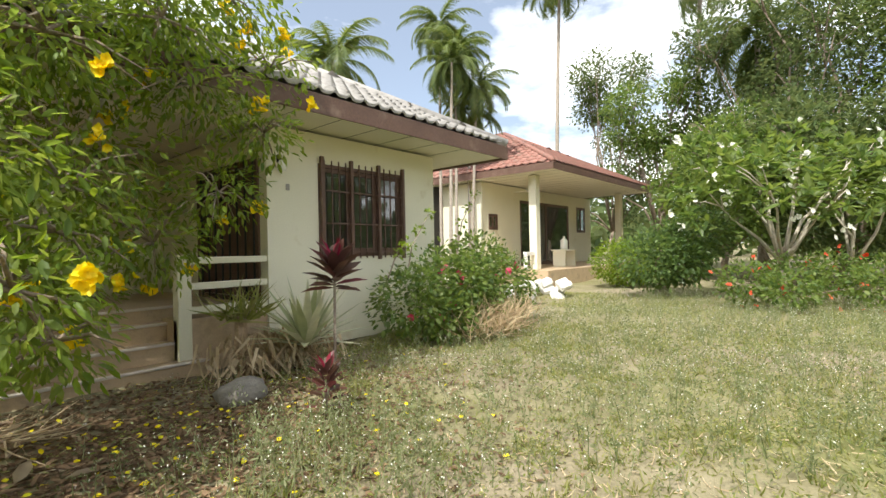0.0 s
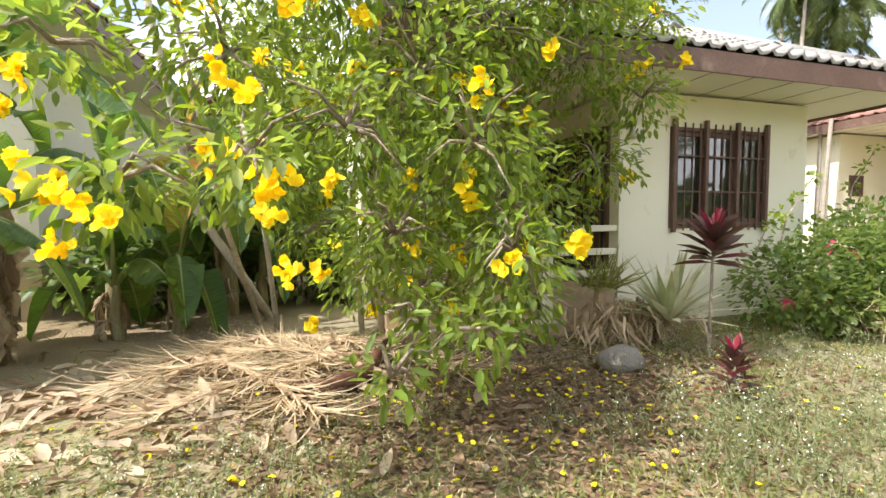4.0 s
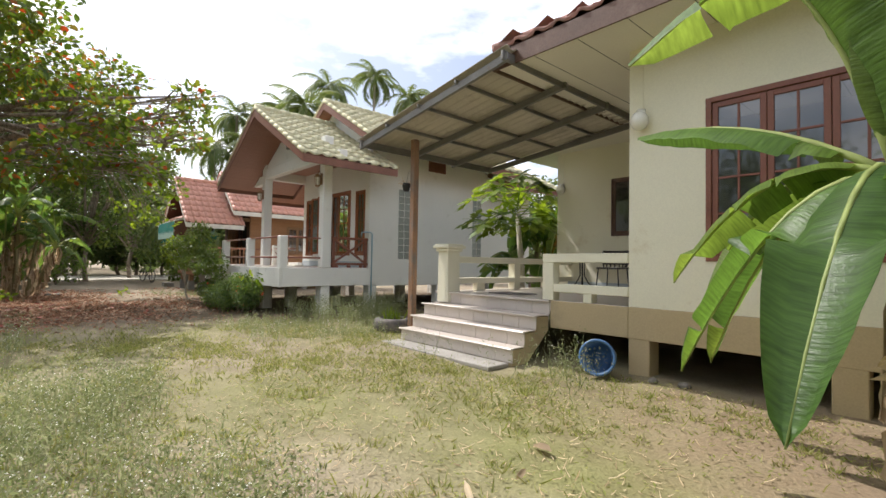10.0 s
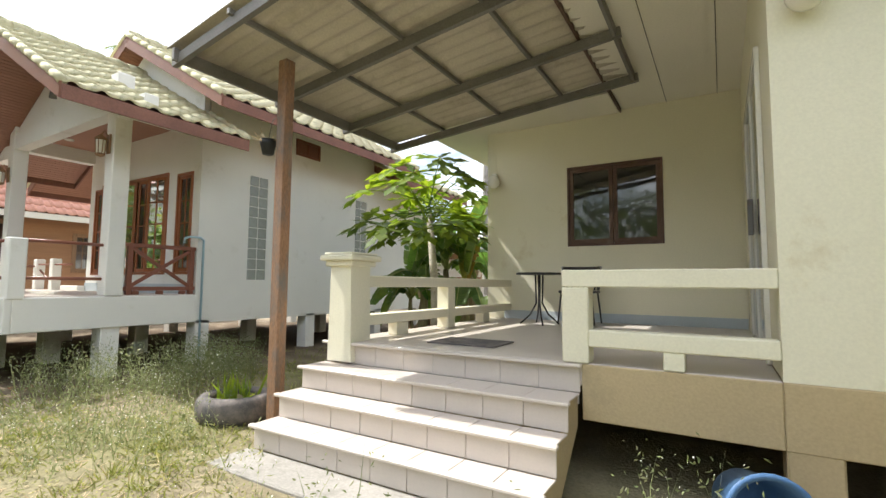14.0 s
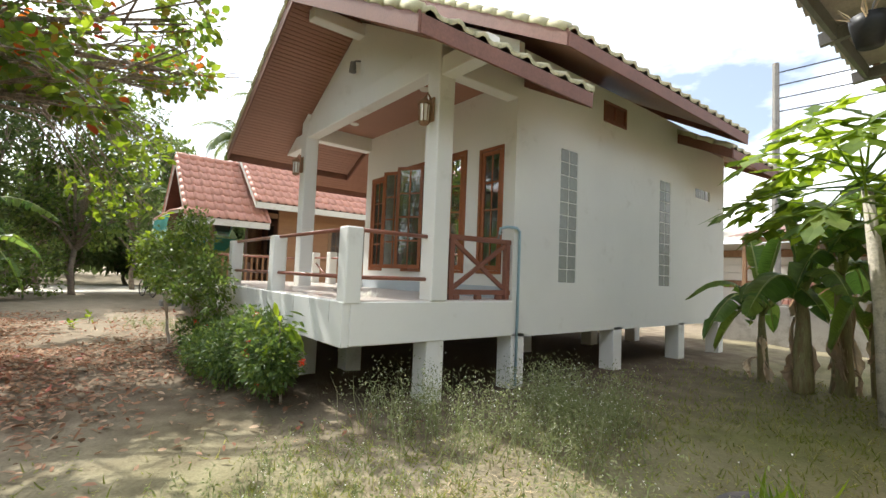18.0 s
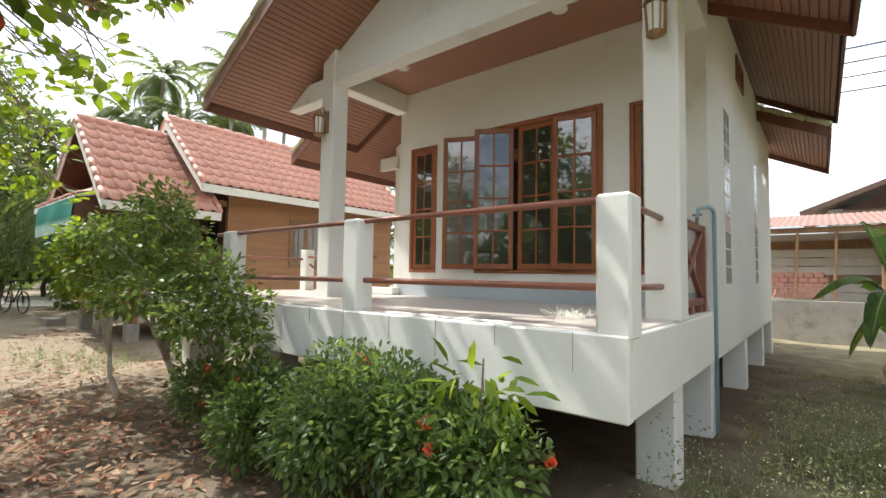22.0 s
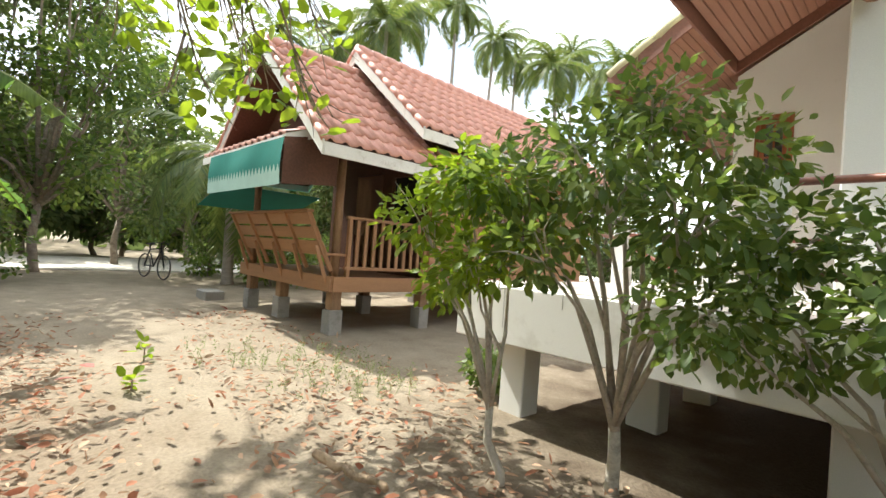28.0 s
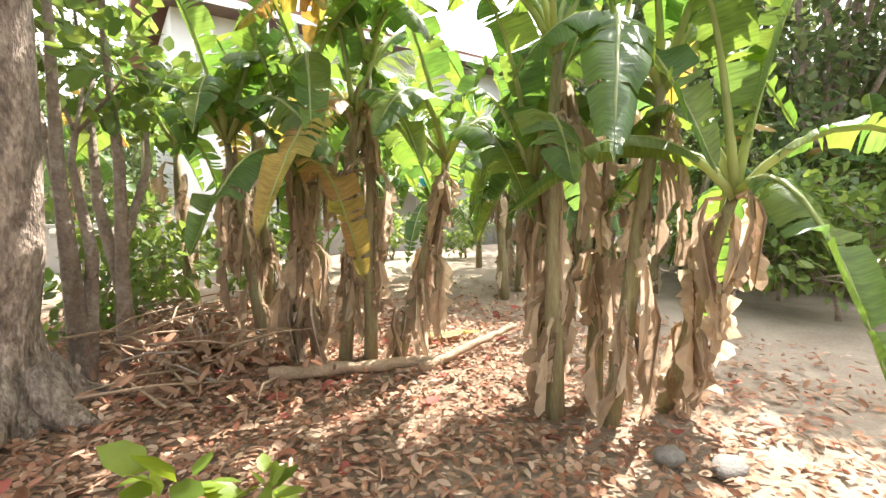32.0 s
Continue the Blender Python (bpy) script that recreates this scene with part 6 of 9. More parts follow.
part("shade", Solid().lathe([(0.0, 2.24), (0.05, 2.26), (0.055, 2.32), (0.03, 2.38), (0.0, 2.40)], (3.48, AF - 0.08, 0), 12), M_LAMPWHITE, alamp, "", True)
single("house_number", Solid().box(3.575, AF - 0.008, 2.03, 3.625, AF - 0.001, 2.11, 0.002), M_CONC, "small grey number plate on the yellow wall", "sign")
hip_roof(yellow, 0.35, 7.45, 4.0, 11.0, 3.06, 4.95, M_GREYTILE, M_BROWNTRIM, M_SOFFIT, 0.22)

# ---- red-roofed neighbour with a veranda ----
veranda = thing("veranda_house", (16, 9, 0), "yellow house with a red tiled hip roof and veranda", "house")
VH = [(14.7, 15.3, 1.95, 2.55), (16.95, 21.4, 0.5, 3.2), (22.3, 23.3, 1.95, 3.2)]
part("back_wall", wall_with_holes(14.3, 24.0, 0.0, 3.7, 9.5, 0.15, VH), M_CREAM, veranda)
# black sheet in place of the shaded room behind the openings
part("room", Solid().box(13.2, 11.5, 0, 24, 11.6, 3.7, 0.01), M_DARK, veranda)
part("side_wall", Solid().box(14.3, 9.66, 0, 14.45, 11.4, 3.7, 0.01), M_CREAM, veranda)
part("floor", Solid().box(13.8, 6.6, -0.1, 24.0, 9.49, 0.5, 0.01), M_ATILE, veranda)
for x in (14.6, 22.6):
    part("column", Solid().box(x - 0.14, 7.36, 0.5, x + 0.14, 7.64, 3.72, 0.01), M_CREAM, veranda)
for x0, x1, z0, z1 in VH:
    pane_window("dark_opening", x0, x1, z0, z1, 9.5, 1, 1, "dark framed sliding panes", veranda, 2, 0.06, M_BROWNTRIM)
part("low_rail", Solid().box(13.9, 7.44, 0.98, 14.45, 7.56, 1.10, 0.01).box(13.9, 7.44, 0.5, 14.0, 7.56, 0.98, 0.01), M_WHITE, veranda)
hip_roof(veranda, 13.7, 23.6, 6.3, 19.0, 3.95, 6.5, M_OLDRED, M_BROWNTRIM, M_SOFFIT, 0.3)
fan = thing("ceiling_fan", (15.6, 8.2, 3.6), "white ceiling fan under the veranda", "fan")
part("rod", Solid().tube([(15.6, 8.2, 3.76), (15.6, 8.2, 3.4)], 0.02, 6), M_LAMPWHITE, fan)
part("motor", Solid().lathe([(0.0, 3.42), (0.12, 3.40), (0.13, 3.32), (0.0, 3.28)], (15.6, 8.2, 0), 14), M_LAMPWHITE, fan, "", True)
for k in range(4):
    part("blade", Solid().box(0.12, -0.06, 3.33, 0.62, 0.06, 3.345, 0.003, Matrix.Translation((15.6, 8.2, 0)) @ Matrix.Rotation(k * math.pi / 2 + 0.3, 4, "Z")), M_LAMPWHITE, fan)
single("water_bottle", Solid().lathe([(0.0, 1.15), (0.13, 1.15), (0.14, 1.2), (0.14, 1.5), (0.05, 1.58), (0.05, 1.66), (0, 1.66)], (17.0, 7.6, 0), 14), M_LAMPWHITE, "large white water bottle on the veranda stand", "bottle", smooth=True)
stand = thing("stand", (17.0, 7.6, 0.5), "small table under the water bottle", "table")
part("top", Solid().box(16.5, 7.3, 1.1, 17.5, 7.9, 1.148, 0.01), M_CREAM, stand)
for x in (16.55, 17.4):
    part("leg", Solid().box(x, 7.35, 0.5, x + 0.06, 7.85, 1.1, 0.005), M_CREAM, stand)
rub = Solid()
rr = random.Random(5)
for i in range(26):
    a = Matrix.Translation((rr.uniform(9.6, 11.6), rr.uniform(4.6, 5.9), rr.uniform(0.0, 0.35))) @ Euler((rr.uniform(-.6, .6), rr.uniform(-.6, .6), rr.uniform(0, 3))).to_matrix().to_4x4()
    rub.box(-.2 * rr.uniform(.5, 1.4), -.14, -.06, .2, .14 * rr.uniform(.5, 1.5), .08, 0.02, a)
single("rubbish_heap", rub, M_GREYBLDG, "heap of pale household rubbish before the veranda", "rubbish", kind="stuff")

# ---- houses and walls behind ----
back = thing("rear_house", (-13, 24, 0), "low pale house with a rusty red metal roof", "house")
part("wall", wall_with_holes(-21.0, -4.0, 0.0, 3.0, 23.5, 0.15, [(-15.2, -14.2, 1.3, 2.3), (-11.5, -10.0, 1.0, 2.4)]), M_GREYBLDG, back)
part("side_wall", Solid().box(-21.0, 23.65, 0, -20.85, 29, 3.0, 0.01), M_GREYBLDG, back)
# shade of the room behind, put in as a near-black sheet
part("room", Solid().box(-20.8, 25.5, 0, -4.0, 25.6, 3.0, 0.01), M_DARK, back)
for z, x0, x1, y0, m in ((3.05, -17.2, -3.0, 21.2, M_RUST), (3.0, -22.0, -17.3, 22.2, M_CEMENT)):
    rv, rf = [], []
    nn = int((x1 - x0) / 0.045)
    for i in range(nn + 1):
        x = x0 + (x1 - x0) * i / nn
        dz = 0.014 * math.sin(i * math.pi / 2)
        rv += [(x, y0, z + dz), (x, y0 + 5.5, z + 0.95 + dz)]
    for i in range(nn):
        rf.append((2 * i, 2 * i + 2, 2 * i + 3, 2 * i + 1))
    part("roof_sheet", Solid().add(rv, rf), m, back, "", False)
for x in (-16.8, -13.0, -9.2, -5.4):
    part("post", Solid().box(x, 21.4, 0, x + 0.12, 21.52, 3.05, 0.01), M_WOODPOST, back)
pane_window("window", -15.2, -14.2, 1.3, 2.3, 23.5, 1, 1, "dark louvred window", back, 2, 0.05, M_BROWNTRIM)
part("dark_shed", Solid().box(-11.8, 22.5, 0, -9.6, 23.4, 1.8, 0.03), M_RUST, back)
for i in range(7):
    for j in range(5):
        part("brick", Solid().box(-15.9 + i * 0.24 + 0.1 * (j % 2), 21.9, 0.9 + j * 0.16, -15.68 + i * 0.24 + 0.1 * (j % 2), 22.05, 1.045 + j * 0.16, 0.008), M_REDTILE, back)
for i in range(14):
    part("wall_slat", Solid().box(-12.6, 21.6, 1.0 + i * 0.13, -10.2, 21.63, 1.11 + i * 0.13, 0.005), M_LAMPWHITE if i % 5 else M_WOODPOST, back)
for x in (-15.0, -14.1, -12.7, -11.6, -10.4):
    part("stud", bar((x, 21.5, 0.0), (x + 0.15, 21.5, 3.0), 0.09, 0.07), M_WOODPOST, back)
part("board", Solid().box(-12.9, 21.34, 2.05, -10.9, 21.38, 2.65, 0.01), M_WOODPOST, back)
part("lintel", Solid().box(-16.8, 21.38, 2.86, -5.3, 21.5, 3.02, 0.01), M_WOODPOST, back)
for i in range(9):
    part("siding_board", Solid().box(-20.4, 23.42, 0.25 + i * 0.28, -4.2, 23.445, 0.51 + i * 0.28, 0.006), M_GREYBLDG if i % 4 else M_WOODPOST, back)
for i in range(6):
    part("plank", bar((-16.9 + i * 0.22, 21.3 - 0.03 * i, 0.0), (-16.4 + i * 0.2, 21.42, 1.9 - 0.15 * i), 0.12, 0.025), M_WOODPOST if i % 2 else M_RUST, back)
part("work_bench", Solid().box(-16.2, 20.4, 0.78, -14.2, 21.2, 0.84, 0.01).box(-16.15, 20.45, 0, -16.07, 20.53, 0.78).box(-14.33, 20.45, 0, -14.25, 20.53, 0.78).box(-16.15, 21.05, 0, -16.07, 21.13, 0.78).box(-14.33, 21.05, 0, -14.25, 21.13, 0.78), M_WOODPOST, back)
for k in range(3):
    part("brace", bar((-16.7 + k * 3.8, 21.45, 2.0), (-15.9 + k * 3.8, 21.45, 2.86), 0.06, 0.06), M_WOODPOST, back)
gfar = thing("dark_roof_house", (-9, 32, 0), "dark-roofed house farther behind", "house")
part("wall", Solid().box(-14, 31, 0, 4, 36, 4.7, 0.02), M_GREYBLDG, gfar)
part("gable", Solid().prism([(-13.5, 4.6), (3.5, 4.6), (-5, 8.2)], 30.6, 30.9, "y"), M_DARKWOOD, gfar)
part("roof", slab([(-15, 29.6, 4.5), (-15, 37, 4.5), (-5, 37, 8.6), (-5, 29.6, 8.6)], 0.2), M_BROWNTRIM, gfar)
part("roof", slab([(5, 29.6, 4.5), (5, 37, 4.5), (-5, 37, 8.6), (-5, 29.6, 8.6)], 0.2), M_BROWNTRIM, gfar)
wallb = structure("garden_wall", Solid().box(-16.2, 17.9, -0.2, -2.0, 18.05, 0.95, 0.01), M_CONC, "weathered grey concrete boundary wall", "wall")
single("blue_barrel", Solid().lathe([(0.0, 1.9), (0.27, 1.9), (0.29, 1.75), (0.28, 1.3), (0.29, 1.05), (0, 1.05)], (-10.9, 20.6, 0), 16), M_BLUE, "blue plastic water barrel on a stand", "barrel", smooth=True)
single("barrel_stand", Solid().box(-11.3, 20.2, 0, -10.5, 21.0, 1.05, 0.02), M_CONC, "rough concrete stand under the barrel", "stand")
pole = thing("utility_pole", (-15.6, 20.5, 0), "pale concrete utility pole with wires", "pole")
part("shaft", Solid().tube([(-15.6, 20.5, -0.2), (-15.6, 20.5, 8.2)], [0.14, 0.09], 8), M_CONC, pole)
for z in (7.9, 7.5, 7.1, 6.7):
    part("wire", Solid().tube([(-15.6, 20.5, z), (2, 20.8, z - 0.45), (20, 21, z - 0.4), (60, 22, z + 1)], 0.02, 4), M_BLACK, pole)
apt = thing("two_storey_building", (-31, -15, 0), "pale two-storey house with balconies beyond the grove", "building")
AP = -13.0
holes = [(-25.6, -23.9, 4.75, 6.5), (-29.4, -27.0, 3.6, 6.3), (-33.4, -31.6, 4.6, 6.2), (-38.5, -36.4, 4.6, 6.2), (-26.6, -25.2, 1.0, 2.5), (-31.0, -28.8, 0.4, 2.6), (-37.0, -35.0, 0.9, 2.4)]
fw = wall_with_holes(-42.0, -23.4, 0.0, 7.7, AP - 0.2, 0.2, holes)
part("wall", fw, M_GREYBLDG, apt)
part("side_wall", Solid().box(-23.6, AP - 8, 0, -23.4, AP - 0.21, 7.7, 0.01), M_GREYBLDG, apt)
part("side_wall", Solid().box(-42, AP - 8, 0, -41.8, AP - 0.21, 7.7, 0.01), M_GREYBLDG, apt)
part("back_wall", Solid().box(-42, AP - 8.2, 0, -23.4, AP - 8, 7.7, 0.01), M_GREYBLDG, apt)
part("inner_floor", Solid().box(-41.8, AP - 8, 3.3, -23.6, AP - 0.21, 3.5, 0.01), M_GREYBLDG, apt)
for h in holes:
    w = pane_window("window", h[0], h[1], h[2], h[3], 0, 1, 1, "white framed window", apt, 2, 0.07, M_LAMPWHITE)
    for o in (w, *w.children_recursive):
        for v in o.data.vertices:
            v.co = (v.co[0], AP - v.co[1], v.co[2])
        o.data.update()
    for k in range(9 if h[2] < 3 else 0):
        x = h[0] + 0.1 + k * (h[1] - h[0] - 0.2) / 8
        part("window_bar", Solid().box(x - 0.012, AP + 0.02, h[2], x + 0.012, AP + 0.045, h[3], 0.003), M_LAMPWHITE, w)
part("soffit", Solid().box(-43, AP, 7.62, -22.4, AP + 1.1, 7.66, 0.004), M_BROWNTRIM, apt, "dark timber soffit")
part("eave_board", Solid().box(-43, AP + 1.1, 7.55, -22.4, AP + 1.15, 7.86, 0.01), M_LAMPWHITE, apt)
part("roof", slab([(-43, AP + 1.2, 7.9), (-22.4, AP + 1.2, 7.9), (-26, AP - 4, 9.7), (-39, AP - 4, 9.7)], 0.1), M_OLDRED, apt)
part("roof", slab([(-43, AP - 9.2, 7.9), (-22.4, AP - 9.2, 7.9), (-26, AP - 4, 9.7), (-39, AP - 4, 9.7)], 0.1), M_OLDRED, apt)
part("roof", slab([(-22.4, AP + 1.2, 7.9), (-22.4, AP - 9.2, 7.9), (-26, AP - 4, 9.7)], 0.1), M_OLDRED, apt)
part("balcony_floor", Solid().box(-34.5, AP, 3.25, -25.8, AP + 1.3, 3.5, 0.01), M_GREYBLDG, apt)
part("string_course", Solid().box(-42.02, AP, 3.28, -34.5, AP + 0.05, 3.5, 0.01), M_LAMPWHITE, apt)
for i in range(6):
    part("balcony_rail", Solid().box(-34.5, AP + 1.24, 3.62 + i * 0.17, -25.8, AP + 1.28, 3.66 + i * 0.17, 0.005), M_STEEL, apt)
for x in (-34.5, -31.6, -28.7, -25.95):
    part("balcony_post", Solid().box(x, AP + 1.2, 0, x + 0.16, AP + 1.36, 7.6, 0.01), M_GREYBLDG, apt)
for i in range(6):
    part("gate_bar", Solid().box(-36.3 + i * 0.22, AP + 1.0, 0, -36.26 + i * 0.22, AP + 1.04, 2.1, 0.005), M_LAMPWHITE, apt)
part("downpipe", Solid().tube([(-26.3, AP + 0.08, 0.1), (-26.3, AP + 0.08, 7.6)], 0.05, 8), M_LAMPWHITE, apt, "white rainwater pipe", True)
part("porch_roof", slab([(-33.5, AP + 2.2, 2.55), (-28.0, AP + 2.2, 2.55), (-28.0, AP, 3.1), (-33.5, AP, 3.1)], 0.06), M_CEMENT, apt)
part("porch_valance", Solid().box(-33.5, AP + 2.2, 2.25, -28.0, AP + 2.22, 2.55, 0.005), M_TEAL, apt, "green canvas valance")
fen = thing("block_fence", (-30, -10, 0), "grey block fence with pierced top row", "fence")
for i in range(22):
    x = -42 + i * 1.15
    part("panel", Solid().box(x, -10.1, -0.1, x + 1.13, -10.0, 0.8, 0.01), M_CONC, fen)
    part("pierced_block", Solid().box(x, -10.1, 1.02, x + 1.13, -10.0, 1.12, 0.01).box(x + 0.1, -10.09, 0.8, x + 0.25, -10.01, 1.02).box(x + 0.5, -10.09, 0.8, x + 0.65, -10.01, 1.02).box(x + 0.9, -10.09, 0.8, x + 1.05, -10.01, 1.02), M_CONC, fen)
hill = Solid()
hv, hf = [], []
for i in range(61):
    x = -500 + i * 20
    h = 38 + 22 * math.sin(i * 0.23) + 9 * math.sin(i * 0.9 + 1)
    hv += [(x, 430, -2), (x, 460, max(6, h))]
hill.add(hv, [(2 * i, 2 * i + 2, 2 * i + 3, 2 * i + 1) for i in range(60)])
structure("backdrop_hills", hill, M_HILL, "wooded hills far behind with haze in their colour", "backdrop", True)

# ---- small things in the gardens ----
globe = thing("garden_lamp", (-8.05, 1.77, 0), "cream globe garden lamp on a grey concrete post", "lamp")
part("post", Solid().box(-8.117, 1.703, -0.15, -7.983, 1.837, 0.85, 0.010), M_CONC, globe)
part("neck", Solid().lathe([(0.05, 0.85), (0.055, 0.88), (0.052, 0.93), (0.05, 0.955)], (-8.05, 1.77, 0), 16), M_BLACK, globe, "", True)
part("globe", Solid().lathe([(0.0, 0.955)] + [(0.097 * math.sin(a), 1.025 - 0.082 * math.cos(a)) for a in [i * math.pi / 14 for i in range(4, 15)]], (-8.05, 1.77, 0), 22), M_GLOBE, globe, "cream plastic globe", True)

tyre = thing("tyre_planter", (-11.75, 7.1, 0), "old black tyre used as a planter", "planter")
prof = [(0.21, 0.03), (0.25, 0.0), (0.31, 0.0), (0.345, 0.05), (0.35, 0.12), (0.345, 0.19), (0.31, 0.235), (0.25, 0.24), (0.215, 0.215), (0.22, 0.19)]
part("tyre", Solid().lathe(prof, (-11.75, 7.1, 0.0), 28), M_RUBBER, tyre, "", True)
part("soil", Solid().lathe([(0.0, 0.19), (0.1, 0.195), (0.22, 0.18)], (-11.75, 7.1, 0), 14), M_GROUND, tyre)
n = 40
part("plant", scatter("plant", BLADE, np.column_stack([RNG.normal(-11.75, .08, n), RNG.normal(7.1, .08, n), np.full(n, .18)]), RNG.normal(size=(n, 3)) * [.3, .3, .1] + [0, 0, 1], RNG.normal(size=(n, 3)), RNG.uniform(.15, .32, n), .03, M_BRIGHT), M_BRIGHT, tyre, "short yellow-green blades")

bin_ = thing("blue_bin", (-7.55, 7.0, 0), "faded blue plastic bucket lying on its side", "bucket")
bm_ = Matrix.Translation((-7.62, 7.12, 0.19)) @ Matrix.Rotation(radians(18), 4, "Z") @ Matrix.Rotation(radians(82), 4, "X")
part("body", Solid().lathe([(0.0, -0.15), (0.15, -0.15), (0.185, 0.2), (0.205, 0.2), (0.205, 0.215), (0.175, 0.215), (0.142, -0.13), (0.0, -0.13)], n=26, m=bm_), M_BLUE, bin_, "", True)


def log(name, a, b, r0, r1, material, label, seed):
    rng = random.Random(seed)
    a, b = Vector(a), Vector(b)
    pts = [a.lerp(b, i / 14) + Vector((rng.uniform(-.012, .012), rng.uniform(-.012, .012), rng.uniform(-.01, .01))) for i in range(15)]
    rad = [(r0 + (r1 - r0) * i / 14) * rng.uniform(0.86, 1.12) for i in range(15)]
    s = Solid().tube(pts, rad, 14)
    s.v = [tuple(Vector(v) + Vector((0, 0, 1)) * r0 * 0.22 * noise.noise(Vector(v) * 9) + Vector((1, 1, 0)) * r0 * 0.25 * noise.noise(Vector(v) * 14 + Vector((3, 1, 7)))) for v in s.v]
    return single(name, s, material, label, "log", smooth=True)


log("log", (-3.62, 3.42, 0.04), (-2.44, 3.16, 0.02), 0.085, 0.045, M_LOG, "bleached pale log lying in the grass", 1)
log("log", (-4.05, 4.05, 0.10), (-3.35, 4.6, 0.13), 0.11, 0.10, M_LOGB, "brown log lying beside the banana clump", 2)
log("log", (-3.15, 3.45, 0.06), (-3.05, 4.25, 0.07), 0.06, 0.055, M_LOGB, "short brown branch log", 3)
log("branch", (-23.7, 0.55, 0.08), (-25.25, 0.12, 0.13), 0.05, 0.028, M_LOGB, "fallen branch among the banana plants", 4)
log("branch", (-22.6, -0.1, 0.07), (-23.95, 0.5, 0.09), 0.06, 0.045, M_LOGB, "fallen branch in the leaf litter", 6)
log("branch", (-21.2, 4.9, 0.03), (-20.6, 5.0, 0.05), 0.03, 0.02, M_LOGB, "dead stick on the sand", 5)


def rock(name, x, y, sx, sy, sz, seed, label):
    rng = random.Random(seed)
    s = Solid()
    n, mm = 12, 7
    for j in range(mm + 1):
        th = math.pi * j / mm
        for i in range(n):
            ph = 2 * math.pi * i / n
            v = Vector((math.sin(th) * math.cos(ph), math.sin(th) * math.sin(ph), math.cos(th)))
            q = 1 + 0.28 * noise.noise(v * 1.6 + Vector((seed, 0, 0)))
            s.v.append((x + v.x * sx * q, y + v.y * sy * q, sz * 0.45 + v.z * sz * q))
    for j in range(mm):
        for i in range(n):
            k = j * n + i
            s.f.append((k, j * n + (i + 1) % n, (j + 1) * n + (i + 1) % n, k + n))
    return single(name, s, M_STONE, label, "stone", smooth=True)


rock("stone", 2.3, 3.42, 0.24, 0.15, 0.12, 3, "rounded grey stone beside the agave")
rock("stone", -24.15, 2.5, 0.10, 0.08, 0.05, 8, "grey stone by the banana clump")
rock("stone", -24.3, 2.75, 0.13, 0.09, 0.05, 9, "low grey stone in the litter")
rock("stone", -6.75, 7.25, 0.06, 0.05, 0.04, 10, "small rubble stone below the house")
rock("stone", -7.05, 7.2, 0.05, 0.06, 0.035, 11, "small rubble stone below the house")

bike = thing("bicycle", (-34.0, 6.7, 0), "dark bicycle parked beside the sandy track", "bicycle")
for x in (-34.5, -33.45):
    w = Solid()
    w.tube([(x + 0.33 * math.cos(a), 6.7 + 0.0, 0.34 + 0.33 * math.sin(a)) for a in [i * 2 * math.pi / 24 for i in range(25)]], 0.022, 6, False)
    wh = part("wheel", w, M_RUBBER, bike, "", True)
    sp = Solid()
    for i in range(10):
        a = i * math.pi / 5
        sp.tube([(x, 6.7, 0.34), (x + 0.32 * math.cos(a), 6.7, 0.34 + 0.32 * math.sin(a))], 0.004, 4)
    part("spokes", sp, M_STEEL, wh)
fr = Solid()
for a, b in (((-34.5, 0.34), (-34.25, 0.82)), ((-34.25, 0.82), (-33.65, 0.86)), ((-33.65, 0.86), (-33.45, 0.34)), ((-34.2, 0.70), (-34.0, 0.34)), ((-34.0, 0.34), (-33.68, 0.78)), ((-34.5, 0.34), (-34.0, 0.34)), ((-34.25, 0.82), (-34.28, 0.95))):
    fr.tube([(a[0], 6.7, a[1]), (b[0], 6.7, b[1])], 0.02, 7)
part("frame", fr, M_BLACK, bike, "", True)
part("handlebar", Solid().tube([(-33.75, 6.45, 1.0), (-33.67, 6.6, 1.02), (-33.67, 6.8, 1.02), (-33.75, 6.95, 1.0)], 0.016, 7).tube([(-33.67, 6.7, 1.02), (-33.65, 6.7, 0.86)], 0.016, 7), M_BLACK, bike, "", True)
bike.rotation_euler[2] = radians(15)
part("saddle", Solid().box(-34.4, 6.63, 0.94, -34.14, 6.77, 0.99, 0.02), M_BLACK, bike)

